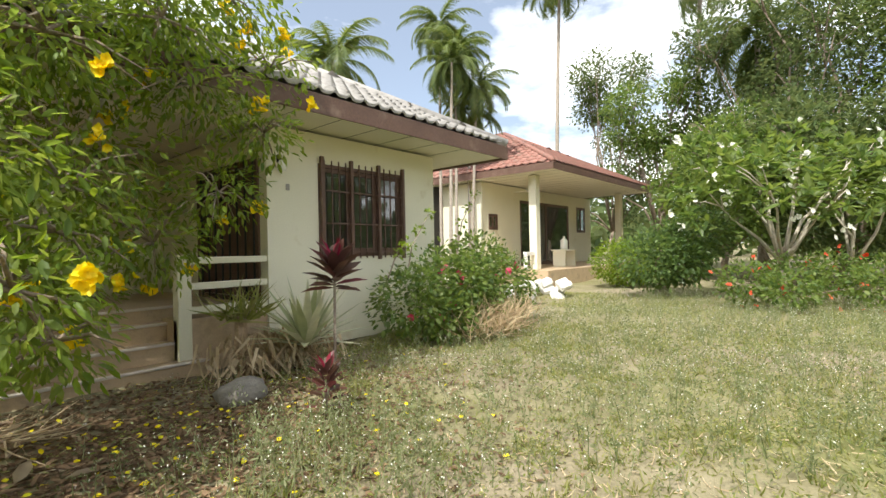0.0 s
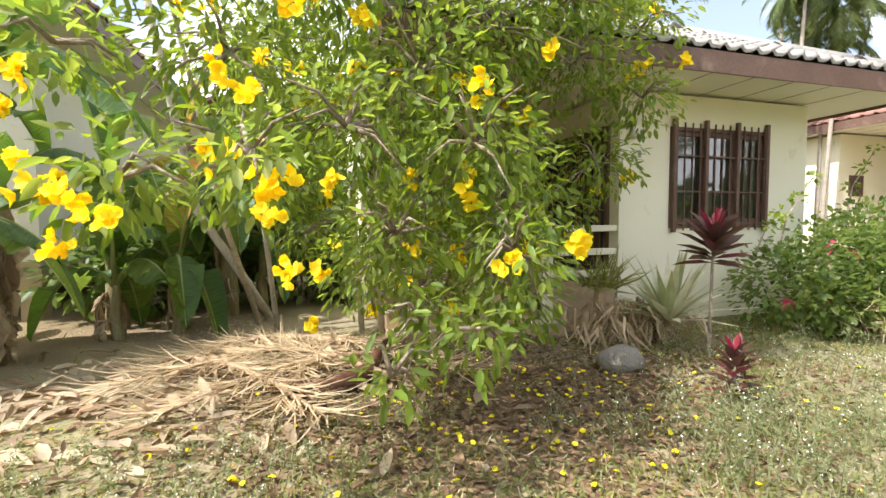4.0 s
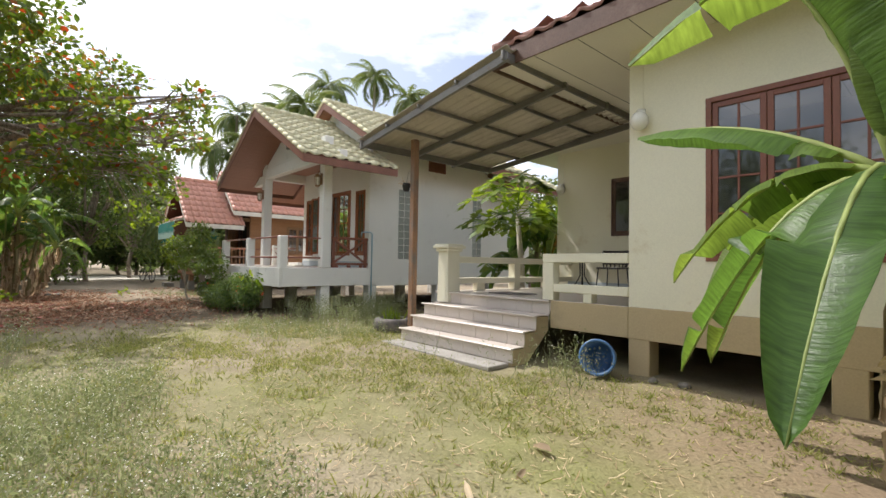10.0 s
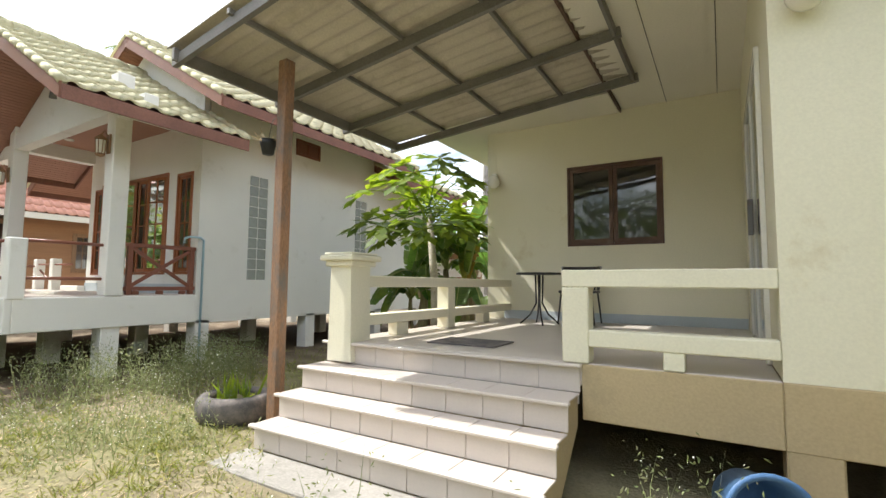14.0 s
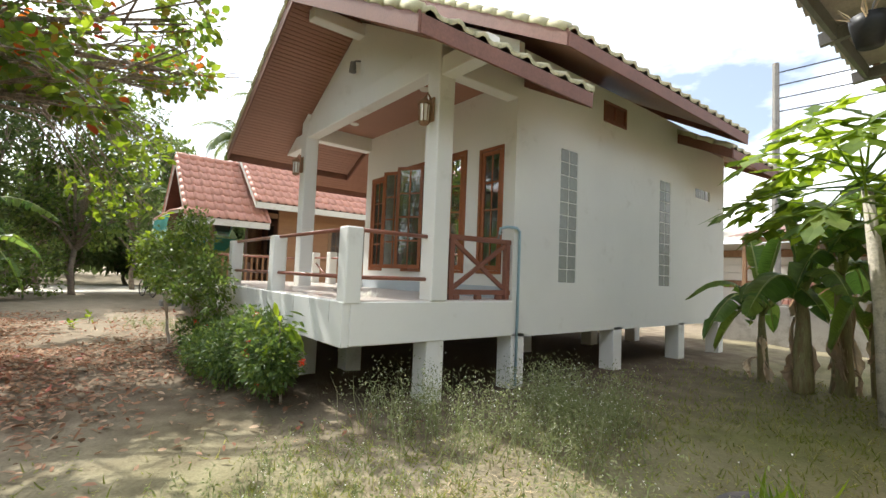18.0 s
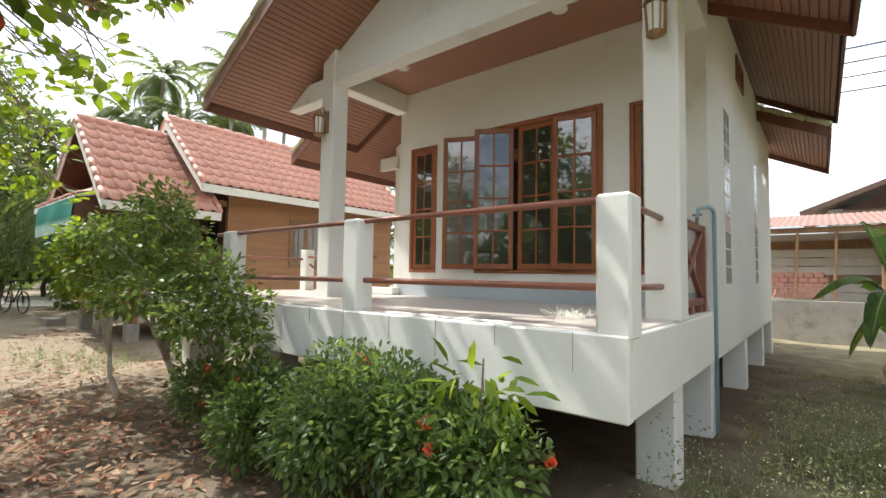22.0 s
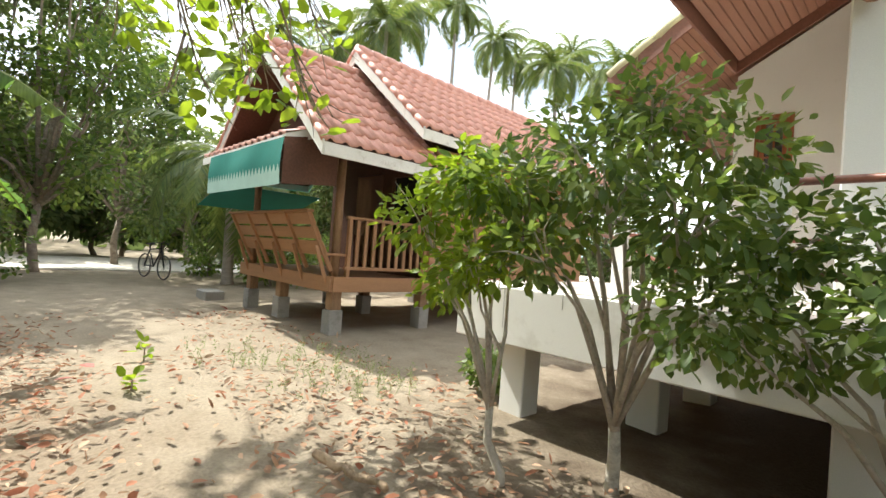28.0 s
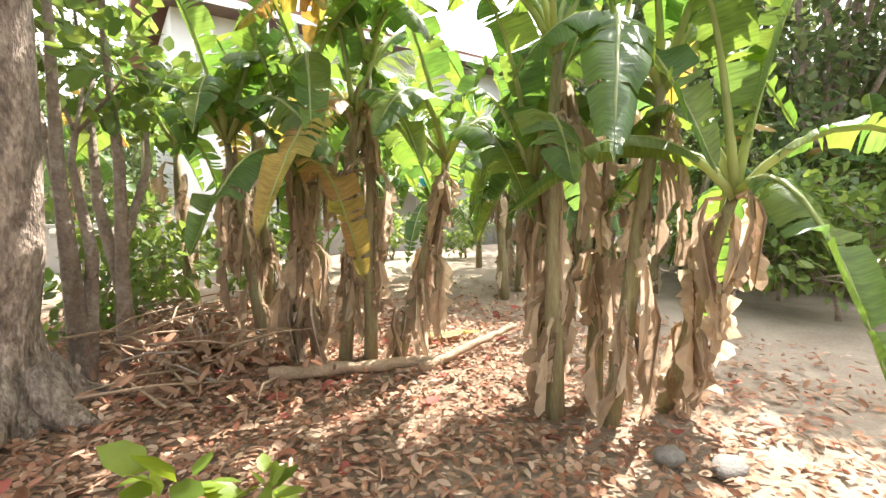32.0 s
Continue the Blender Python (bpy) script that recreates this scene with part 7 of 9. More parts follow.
# ---- banana plants ----
def banana_leaf(parent, root, tip, lift, width, material, seed, fold=0.35, name="leaf", petiole=0.16, tear=0.16):
    """A long blade on a curved midrib, folded and torn into strips along its veins."""
    rng = random.Random(seed)
    root, tip = Vector(root), Vector(tip)
    mid = root.lerp(tip, 0.45) + Vector((0, 0, lift))
    n = 26
    def at(s):
        return root * (1 - s) ** 2 + mid * 2 * s * (1 - s) + tip * s ** 2
    out = Vector((tip.x - root.x, tip.y - root.y, 0))
    out = out.normalized() if out.length > 0.05 else Vector((math.cos(seed), math.sin(seed), 0))
    side = Vector((-out.y, out.x, 0))
    roll = rng.uniform(-0.5, 0.5)
    s = Solid()
    torn = [rng.random() < tear for _ in range(n + 1)]
    for sgn in (1, -1):
        row, gap = [], 0.0
        wob = 0.0
        for i in range(n + 1):
            f = i / n
            u = petiole + (1 - petiole) * f
            p = at(u)
            d = (at(min(1, u + 0.02)) - at(max(0, u - 0.02))).normalized()
            sd = (side - d * side.dot(d)).normalized()
            up = d.cross(sd) * (1 if d.cross(sd).z >= 0 or True else -1)
            up = sd.cross(d)
            if up.z < 0 and abs(d.z) < 0.8:
                up = -up
            w = width * 0.5 * (math.sin(math.pi * min(1, f * 0.94 + 0.06)) ** 0.55) * (1 - 0.15 * f)
            wob = wob * 0.8 + rng.uniform(-0.05, 0.05) + (rng.uniform(-0.35, 0.35) if torn[i] else 0)
            fo = fold + roll * sgn * 0.6 + wob
            e = sd * sgn * math.cos(fo) - up * math.sin(fo)
            e2 = sd * sgn * math.cos(fo + 0.35) - up * math.sin(fo + 0.35)
            lean = d * 0.10 * w
            row.append((p, p + e * w * 0.5 + lean * 0.5 + up * 0.012, p + e * w * 0.5 + e2 * w * 0.5 + lean))
        k = -1
        for i in range(n):
            a, b = row[i], row[i + 1]
            if k < 0:
                k = len(s.v)
                s.v += [tuple(q) for q in a]
            if torn[i]:
                b = (b[0], b[1].lerp(a[1], 0.35), b[2].lerp(a[2], 0.85) - Vector((0, 0, 0.015)))
            s.v += [tuple(q) for q in b]
            s.f += [(k, k + 1, k + 4, k + 3), (k + 1, k + 2, k + 5, k + 4)] if sgn > 0 else [(k, k + 3, k + 4, k + 1), (k + 1, k + 4, k + 5, k + 2)]
            k = -1 if torn[i] else k + 3
    me = bpy.data.meshes.new(name)
    me.from_pydata(s.v, [], s.f)
    me.polygons.foreach_set("use_smooth", [True] * len(me.polygons))
    uv = me.uv_layers.new(name="blade")
    d0, span = tip - root, max(0.05, (tip - root).length_squared)
    for lp in me.loops:
        q = me.vertices[lp.vertex_index].co
        uv.data[lp.index].uv = ((q - root).dot(d0) / span + seed % 7, (lp.vertex_index % 3) * 0.5)
    leaf = part(name, me, material, parent)
    part("midrib", Solid().tube([at(i / 8) - Vector((0, 0, 0.004)) for i in range(9)], [0.028 - 0.023 * i / 8 for i in range(9)], 6), M_BRIB, leaf, "", True)
    return leaf


def dry_leaf(parent, root, length, seed, big=1.0):
    """A dead leaf: a stalk that arches out of the stem and drops, with a crumpled, ragged blade folded along it."""
    rng = random.Random(seed)
    a = rng.uniform(0, 6.28)
    r = Vector(root)
    o, sd = Vector((math.cos(a), math.sin(a), 0)), Vector((-math.sin(a), math.cos(a), 0))
    loose = rng.random() < 0.6
    out = rng.uniform(0.05, 0.20) * big if loose else rng.uniform(0.0, 0.05)
    rise = rng.uniform(0.0, 0.12) if loose else 0.0
    rows, cols = 13, 3
    sway = sd * rng.uniform(-0.22, 0.22) * length
    def spine(f):
        g = min(1.0, f * 2.6)
        return r + o * (0.05 + out * math.sin(g * 1.57) * (1 - 0.45 * f)) + sway * f * f + Vector((0, 0, rise * math.sin(min(1, f * 3) * 3.14) - length * f ** 1.25))
    s = Solid()
    s.tube([spine(i / 6) for i in range(7)], [0.016, 0.013, 0.011, 0.009, 0.007, 0.005, 0.003], 5)
    blade = rng.uniform(0.035, 0.095) * big
    twist = rng.uniform(-2.2, 2.2)
    t0 = rng.uniform(0, 6.28)
    for sgn in (1, -1):
        k = len(s.v)
        fold = rng.uniform(0.25, 1.2)
        wob = 0.0
        rag = 1.0
        for i in range(rows + 1):
            f = 0.12 + 0.88 * i / rows
            c = spine(f)
            wob = wob * 0.6 + rng.uniform(-0.6, 0.6)
            rag = min(1.25, max(0.25, rag * 0.5 + rng.uniform(0.1, 0.8)))
            w = blade * rag * (0.35 + 0.9 * math.sin(math.pi * min(1.0, i / rows * 0.85 + 0.08)))
            an = t0 + twist * f
            e = (o * math.sin(an + sgn * fold) + sd * math.cos(an + sgn * fold)) * sgn
            nrm = Vector((-e.y, e.x, 0))
            for c_ in range(cols + 1):
                u = c_ / cols
                s.v.append(tuple(c + e * w * u + nrm * (0.35 * w * math.sin(u * 4.2 + wob * 2) * u + 0.008 * rng.uniform(-1, 1)) - Vector((0, 0, 0.30 * w * u + rng.uniform(0, 0.035) * u))))
        for i in range(rows):
            if rng.random() < 0.07 and 2 < i < rows - 1:
                continue
            for c_ in range(cols):
                q = k + i * (cols + 1) + c_
                s.f.append((q, q + 1, q + cols + 2, q + cols + 1))
    me = bpy.data.meshes.new("dry_leaf")
    me.from_pydata(s.v, [], s.f)
    return part("dry_leaf", me, M_DRYB, parent)


def banana(x, y, h, seed, n=7, dry=7, spread=1.0, tips=None, lean=(0, 0), label="banana plant with broad torn leaves and dry sheaths", width=0.54, r=0.11, tear=0.14, big=1.0, hang=(0.3, 0.95)):
    rng = random.Random(seed)
    ob = thing("banana_plant", (x, y, 0), label, "banana plant", "banana plants")
    top = Vector((x + lean[0], y + lean[1], h))
    pts = [Vector((x, y, -0.1)).lerp(top, i / 5) + Vector((rng.uniform(-.02, .02), rng.uniform(-.02, .02), 0)) for i in range(6)]
    part("stem", Solid().tube(pts, [r * 1.25, r * 1.1, r, r * 0.85, r * 0.7, r * 0.5], 12), M_BSTEM, ob, "", True)
    yellow_share = 0.07 if tips is None else 0.0
    if tips is None:
        tips = []
        for i in range(n):
            a = i * 2.4 + rng.uniform(-.4, .4)
            reach = rng.uniform(0.6, 1.25) * spread
            drop = rng.uniform(-1.15, 0.55) if i > 1 else rng.uniform(0.9, 1.4)
            tips.append((math.cos(a) * reach * (1 if i > 1 else .4), math.sin(a) * reach * (1 if i > 1 else .4), drop, 0.9 if i > 1 else 0.4))
        tips = [(top + Vector((a, b, c)), d) for a, b, c, d in tips]
    for i, (tp, lift) in enumerate(tips):
        m = M_BYEL if rng.random() < yellow_share else M_BLEAF
        banana_leaf(ob, top - Vector((0, 0, 0.05 * i / max(1, len(tips)))), tp, lift * rng.uniform(0.8, 1.1), width * rng.uniform(0.85, 1.15), m, seed * 17 + i, tear=tear)
    for i in range(dry):
        z = h * rng.uniform(0.2, 0.98)
        p = Vector((x, y, 0)).lerp(top, z / h)
        p.z = z
        dry_leaf(ob, p, min(z - 0.02, rng.uniform(*hang)), seed * 31 + i, big)
    return ob


V = Vector
banana(-4.75, 5.6, 1.75, 11, dry=10, big=1.5, lean=(-0.28, 0.1), width=0.54, r=0.085, tear=0.06, tips=[
    (V((-6.65, 6.0, 2.33)), 0.35), (V((-6.3, 6.7, 1.15)), 0.7), (V((-6.15, 6.2, 0.5)), 0.85), (V((-6.25, 5.75, 1.13)), 0.75), (V((-5.98, 5.2, 0.60)), 0.85), (V((-5.28, 4.42, 0.53)), 0.95), (V((-4.7, 4.9, 0.60)), 1.0),
    (V((-4.95, 5.4, 3.1)), 0.2), (V((-5.5, 5.5, 3.0)), 0.3), (V((-4.3, 6.5, 1.4)), 0.8), (V((-4.1, 5.2, 2.4)), 0.5)], label="young banana plant with long drooping leaves by the window")
banana(-3.75, 4.75, 2.75, 12, dry=40, big=1.5, hang=(0.35, 1.0), r=0.10, width=0.62, tips=[
    (V((-4.35, 4.7, 3.75)), 0.2), (V((-5.9, 4.36, 2.24)), 0.75), (V((-3.2, 4.3, 3.6)), 0.5), (V((-2.9, 4.2, 2.3)), 1.0), (V((-4.6, 5.6, 2.3)), 0.9), (V((-3.2, 5.7, 3.4)), 0.6), (V((-4.2, 4.0, 2.1)), 0.9)], label="tall banana plant wrapped in dry brown leaves")
banana(-3.05, 5.2, 2.45, 13, dry=38, big=1.5, hang=(0.35, 1.0), r=0.09, width=0.62, tips=[
    (V((-2.7, 5.0, 3.7)), 0.2), (V((-2.0, 4.6, 3.55)), 0.4), (V((-1.5, 4.6, 1.9)), 1.1), (V((-3.2, 5.8, 3.3)), 0.5), (V((-2.0, 6.0, 2.2)), 1.0), (V((-3.1, 4.3, 1.9)), 0.9)], label="tall banana plant wrapped in dry brown leaves")
banana(-2.85, 4.75, 1.2, 14, dry=3, lean=(-0.08, -0.3), tear=0.05, r=0.07, width=0.46, tips=[
    (V((-4.17, 4.15, 1.34)), 0.3), (V((-3.36, 4.04, 0.37)), 0.75), (V((-2.96, 4.3, 0.05)), 0.9), (V((-2.2, 4.6, 0.92)), 0.6), (V((-2.05, 4.5, 0.5)), 0.9), (V((-2.3, 4.1, 1.9)), 0.2), (V((-2.3, 5.4, 1.5)), 0.5)], label="low young banana plant with hanging leaves")
banana(-3.4, 5.5, 2.3, 15, dry=30, big=1.4, hang=(0.35, 0.95), r=0.085)
banana(-3.95, 5.15, 2.0, 19, dry=30, big=1.4, hang=(0.35, 0.95), n=3, r=0.08)
banana(-1.9, 7.3, 2.0, 16, dry=8)
banana(-2.5, 6.5, 1.5, 17, dry=5)
banana(-1.3, 6.9, 1.7, 18, dry=5)
banana(-1.75, 6.1, 0.7, 25, dry=3, n=8, spread=0.9, r=0.06)
banana(-0.9, 7.3, 1.1, 26, dry=3, n=8, r=0.07)
banana(-2.3, 5.9, 0.6, 27, dry=4, n=7, spread=0.8, r=0.06)
# beside the white house
banana(-12.55, 12.4, 1.6, 21, dry=9, n=8)
banana(-12.2, 12.8, 1.9, 22, dry=8, n=8)
banana(-13.5, 12.5, 1.0, 23, dry=4, n=8, r=0.07, width=0.42, spread=1.25)
banana(-12.9, 12.1, 1.3, 28, dry=9, n=8, spread=1.1)
banana(-11.9, 12.0, 1.2, 24, dry=4, n=6)
# the grove at the end
for i, (x, y, h, lx, ly) in enumerate([
        (-24.05, 1.72, 2.5, 0.05, 0.0), (-24.30, 1.98, 2.2, -0.1, 0.25), (-24.80, 2.10, 1.55, 0.35, 0.55), (-24.15, 1.60, 1.7, 0.05, -0.15), (-24.45, 1.75, 2.6, -0.2, 0.0),
        (-22.95, -0.50, 2.6, -0.15, 0.1), (-23.33, -0.20, 2.3, -0.05, 0.2), (-23.70, 0.10, 1.9, -0.35, 0.35), (-23.15, -0.35, 1.8, 0.2, 0.0), (-23.50, -0.05, 2.7, 0.0, 0.1), (-23.10, -1.70, 2.3, 0.2, 0.1), (-22.75, -0.75, 2.1, 0.25, -0.1),
        (-22.4, -2.6, 2.2, 0.15, 0.1), (-22.1, -3.6, 2.4, 0.1, -0.2), (-24.4, -2.2, 2.5, 0.1, 0.2), (-25.8, -2.6, 2.2, -0.2, 0.1), (-26.7, -1.6, 2.1, 0.2, 0.0), (-27.7, -2.6, 2.4, 0.1, 0.2), (-28.3, -1.3, 2.0, -0.1, 0.1), (-29.5, -2.2, 2.2, 0.2, -0.1),
        (-27.0, -4.4, 2.5, 0.0, 0.2), (-30.6, -0.6, 2.1, 0.1, 0.3), (-24.6, -4.8, 2.4, 0.1, 0.0), (-25.4, -3.6, 1.6, -0.2, 0.2), (-26.2, -3.0, 1.4, 0.1, 0.3), (-29.0, -5.0, 2.5, 0.0, 0.0), (-27.4, -2.0, 1.5, 0.2, 0.2), (-21.3, -5.2, 2.3, 0.1, 0.1), (-31.6, -3.6, 2.4, 0.0, 0.1), (-31.8, 0.2, 2.0, 0.1, 0.1), (-28.9, -0.4, 1.7, 0.0, 0.2), (-25.2, -5.8, 2.6, 0.1, 0.2), (-28.6, -3.2, 1.9, 0.1, 0.3), (-29.2, -2.6, 1.5, -0.1, 0.4), (-29.8, -1.4, 1.8, 0.1, 0.1), (-30.2, -0.2, 1.4, 0.0, 0.3), (-29.0, -1.8, 1.2, 0.2, -0.2), (-31.0, 0.6, 1.5, 0.1, 0.2), (-31.4, 1.6, 1.8, 0.1, 0.2), (-30.8, -2.6, 2.2, 0.0, 0.1)]):
    near = i < 12
    banana(x, y, h, 40 + i, n=8, dry=19 if near else 8, hang=(0.25, 0.75), spread=1.45 if h > 1.8 else 1.1, width=0.44 if h > 1.6 else 0.36, r=0.056 if near else 0.07, tear=0.34, lean=(lx, ly), big=1.05)
for i, (x, y) in enumerate([(-23.8, -4.4), (-26.8, -6.4), (-30.0, -6.8), (-28.2, -8.0), (-33.4, -1.6), (-24.0, -7.6), (-22.0, -3.0), (-21.6, -1.9), (-30.6, -3.4), (-31.6, -1.2), (-32.4, 0.8), (-31.0, -5.0), (-33.0, 2.2)]):
    grow("understorey_bush", (x, y, 0), [(x, y, 0.7), (x + .5, y + .2, 0.5), (x - .5, y - .1, 0.9), (x, y - .4, 1.3)], [0.5, 0.45, 0.5, 0.5], 520, 0.16, M_LEAF, M_BARK, "leafy understorey bush in the grove", "shrub", 0.02, "understorey bushes", shell=0.3)

for i, (x, y, h) in enumerate([(-1.5, 7.9, 1.6), (-0.3, 7.7, 1.5), (-2.6, 7.4, 1.1), (-2.3, 9.2, 2.2), (-1.1, 9.0, 2.6), (0.0, 8.4, 2.4), (0.1, 10.2, 3.0), (-1.8, 11.5, 3.2), (-2.9, 11.0, 2.0)]):
    grow("thicket_bush", (x, y, 0), [(x, y, h * .3), (x + .5, y + .2, h * .55), (x - .5, y - .1, h * .5), (x, y - .4, h * .8), (x + .2, y + .3, h)], [0.6, 0.6, 0.6, 0.6, 0.5], 1100, 0.17, M_LEAF, M_BARK, "dense leafy bush between the two houses", "shrub", 0.025, "thicket bushes", shell=0.3)

# ---- coconut palms ----
def palm_crown(seed, n=30, length=4.2):
    rng = np.random.default_rng(seed)
    vs, fs = [], []
    for i in range(n):
        a = i * 2.399 + rng.uniform(-.2, .2)
        el = rng.uniform(-0.35, 1.25)
        L = length * rng.uniform(0.8, 1.1)
        m = 52
        p = np.zeros(3)
        d0 = np.array([math.cos(a), math.sin(a), 0.0])
        sd = np.array([-math.sin(a), math.cos(a), 0.0])
        ang = el
        prev = p.copy()
        for k in range(m):
            ang -= (0.058 + 0.02 * (1 - math.sin(el))) * 30 / m
            d = d0 * math.cos(ang) + np.array([0, 0, math.sin(ang)])
            p = prev + d * L / m
            if k > 5:
                ll = 0.95 * math.sin(math.pi * (k / m) ** 0.7 * 0.93 + 0.1) ** 0.7 + 0.08
                for sg in (1, -1):
                    tip = p + sd * sg * ll * 0.62 + d * ll * 0.45 - np.array([0, 0, ll * rng.uniform(0.25, 0.6)])
                    b = len(vs)
                    vs += [prev, p + d * 0.02, tip]
                    fs.append((b, b + 1, b + 2))
            b = len(vs)
            w = 0.05 * (1 - k / m) + 0.008
            vs += [prev - sd * w, prev + sd * w, p]
            fs.append((b, b + 1, b + 2))
            prev = p
    return npmesh("crown", np.array(vs), np.array(fs), M_PALM)


CROWNS = [palm_crown(s) for s in (1, 2, 3)]
def palm(x, y, h, k, lean=0.6, scale=1.0, label="tall coconut palm with a bare grey trunk", r=0.15):
    ob = thing("coconut_palm", (x, y, 0), label, "palm tree", "coconut palms")
    rng = random.Random(int(x * 7 + y * 13))
    a = rng.uniform(0, 6.28)
    top = V((x + lean * math.cos(a), y + lean * math.sin(a), h))
    b = V((x, y, -0.2))
    mid = b.lerp(top, 0.5) + V((math.cos(a), math.sin(a), 0)) * lean * -0.25
    pts = [b * (1 - f) ** 2 + mid * 2 * f * (1 - f) + top * f * f for f in [i / 10 for i in range(11)]]
    part("trunk", Solid().tube(pts, [r * (1.5 if i == 0 else 1.1 - 0.4 * i / 10) for i in range(11)], 9), M_PALMTRUNK, ob, "", True)
    c = new("crown", CROWNS[k % 3])
    c.parent, c.matrix_parent_inverse = ob, Matrix.Translation(ob.location).inverted()
    c.matrix_basis = Matrix.Translation(top) @ Matrix.Rotation(rng.uniform(0, 6.28), 4, "Z") @ Matrix.Scale(scale, 4)
    return ob


for i, (x, y, h) in enumerate([(14.9, 18.6, 10.6), (30.8, 14.9, 20.5), (29.8, 5.7, 17.0), (26.3, 2.3, 10.5), (-43.4, 21.2, 17.0), (-42.9, 26.3, 19.5), (-42.9, 29.8, 18.0), (-50.4, 20.3, 15.8), (-44.1, 34.9, 18.2), (-40.7, 39.3, 19.5),
                               (-46.0, 13.4, 10.6), (-44.0, 17.6, 14.0), (-35.0, 28.6, 13.6), (-32.7, 32.2, 14.2), (-45.0, 15.2, 10.8), (-46.0, 18.6, 11.8), (-38.8, 17.5, 13.4), (-60, 26, 17), (-6, 48, 17), (6, 44, 18), (-48.0, 15.1, 14.0), (20, 34, 15)]):
    palm(x, y, h, i, 0.6, 0.82 if x < -34 else 0.9)
palm(-32.4, 8.2, 3.4, 1, 0.2, 0.8, "short young palm beside the track")
palm(-26.4, -6.5, 3.8, 2, 0.3, 0.75, "short palm among the banana plants")
for i, (x, y, h) in enumerate([(12.9, 9.6, 8.3), (13.5, 9.4, 6.9), (12.2, 9.3, 7.5), (12.9, 10.3, 9.4), (13.9, 9.8, 6.2)]):
    palm(x, y, h, i, 0.3, 0.40, "slender areca palm behind the yellow house", 0.06)

# ---- trees and shrubs ----
TEC = [(-0.7, 5.3, 3.0, 0.8), (-0.4, 5.1, 2.0, 0.7), (0.3, 4.9, 3.4, 1.0), (0.4, 4.6, 2.3, 0.9), (0.5, 4.4, 1.2, 0.6), (1.2, 4.3, 3.1, 0.9), (1.3, 4.1, 2.0, 0.75), (1.2, 4.0, 1.05, 0.5), (1.9, 3.9, 3.4, 0.7), (2.1, 3.8, 2.75, 0.6), (2.5, 3.9, 3.7, 0.6),
       (1.0, 4.1, 0.6, 0.35), (3.0, 4.1, 3.2, 0.5), (-0.2, 5.0, 4.2, 0.8), (1.3, 4.4, 4.3, 0.8), (0.9, 3.9, 3.6, 0.6), (2.7, 3.7, 2.4, 0.4), (1.8, 3.9, 1.35, 0.5), (2.3, 3.8, 1.8, 0.45), (0.2, 4.2, 0.85, 0.5), (0.9, 2.9, 3.5, 0.6), (0.2, 3.3, 3.7, 0.65), (1.5, 3.0, 3.6, 0.6), (1.9, 3.1, 4.2, 0.6),
       (0.02, 1.95, 0.62, 0.18), (0.25, 2.3, 0.75, 0.2), (0.5, 3.3, 0.8, 0.32), (-1.25, 2.3, 1.98, 0.26), (-1.2, 2.7, 2.6, 0.42), (-0.9, 3.0, 3.3, 0.6), (-0.95, 2.0, 1.42, 0.24), (-0.6, 2.5, 1.55, 0.36), (-0.7, 2.9, 2.2, 0.5), (-0.2, 2.9, 2.8, 0.6), (-0.1, 2.5, 1.75, 0.42), (0.15, 2.5, 1.2, 0.34), (0.4, 2.9, 2.2, 0.5), (0.5, 3.0, 1.45, 0.42),
       (1.0, 3.1, 2.6, 0.5), (1.1, 3.2, 1.7, 0.4), (-0.4, 3.4, 3.9, 0.6), (1.7, 3.3, 3.0, 0.5), (-0.5, 1.9, 1.5, 0.2), (0.6, 2.5, 1.7, 0.4), (0.75, 2.3, 1.1, 0.35), (0.95, 2.7, 0.8, 0.35), (0.45, 2.1, 0.75, 0.28), (1.0, 2.9, 1.4, 0.4),
       (-0.7, 4.9, 2.7, 0.42), (-0.58, 5.1, 2.15, 0.42), (-0.42, 5.2, 1.6, 0.4), (-0.3, 5.1, 1.15, 0.34), (-0.5, 5.5, 3.4, 0.5), (-0.3, 4.6, 2.5, 0.4)]
tec, tr_ = [q[:3] for q in TEC], [q[3] for q in TEC]
tecoma = thing("yellow_trumpet_bush", (0.2, 5.2, 0), "tall trumpet bush covered in yellow flowers", "shrub")
stem = Solid()
for i, (bx, by) in enumerate([(-0.85, 6.3), (-0.62, 5.7), (0.3, 5.3), (0.62, 4.8), (0.75, 4.9), (0.5, 5.1)]):
    c = V(((-1.1, 3.0, 2.6), (-0.7, 5.3, 3.0), (0.3, 4.9, 3.4), (1.2, 4.3, 3.1), (1.9, 3.9, 3.4), (0.4, 4.6, 2.3))[i])
    b = V((bx, by, -0.1))
    stem.tube([b, b.lerp(c, 0.4) + V((-0.1, 0.05, 0.25)), b.lerp(c, 0.75) + V((0, 0, 0.2)), c + V((0, 0, 0.4))], [0.034, 0.028, 0.02, 0.008], 8)
stem.tube([(-0.72, 6.6, -0.1), (-1.1, 6.2, 0.7), (-1.45, 5.8, 1.4), (-1.78, 5.6, 3.4), (-1.9, 5.5, 4.6)], [0.06, 0.052, 0.046, 0.038, 0.026], 10)
part("stem", stem, M_BARKPALE, tecoma, "pale slender stems", True)
tw = Solid()
rt = random.Random(3)
tw.tube([(0.5, 5.1, 0.5), (0.6, 4.2, 0.75), (0.5, 3.0, 0.7), (0.05, 1.95, 0.55)], [0.012, 0.009, 0.006, 0.003], 6)
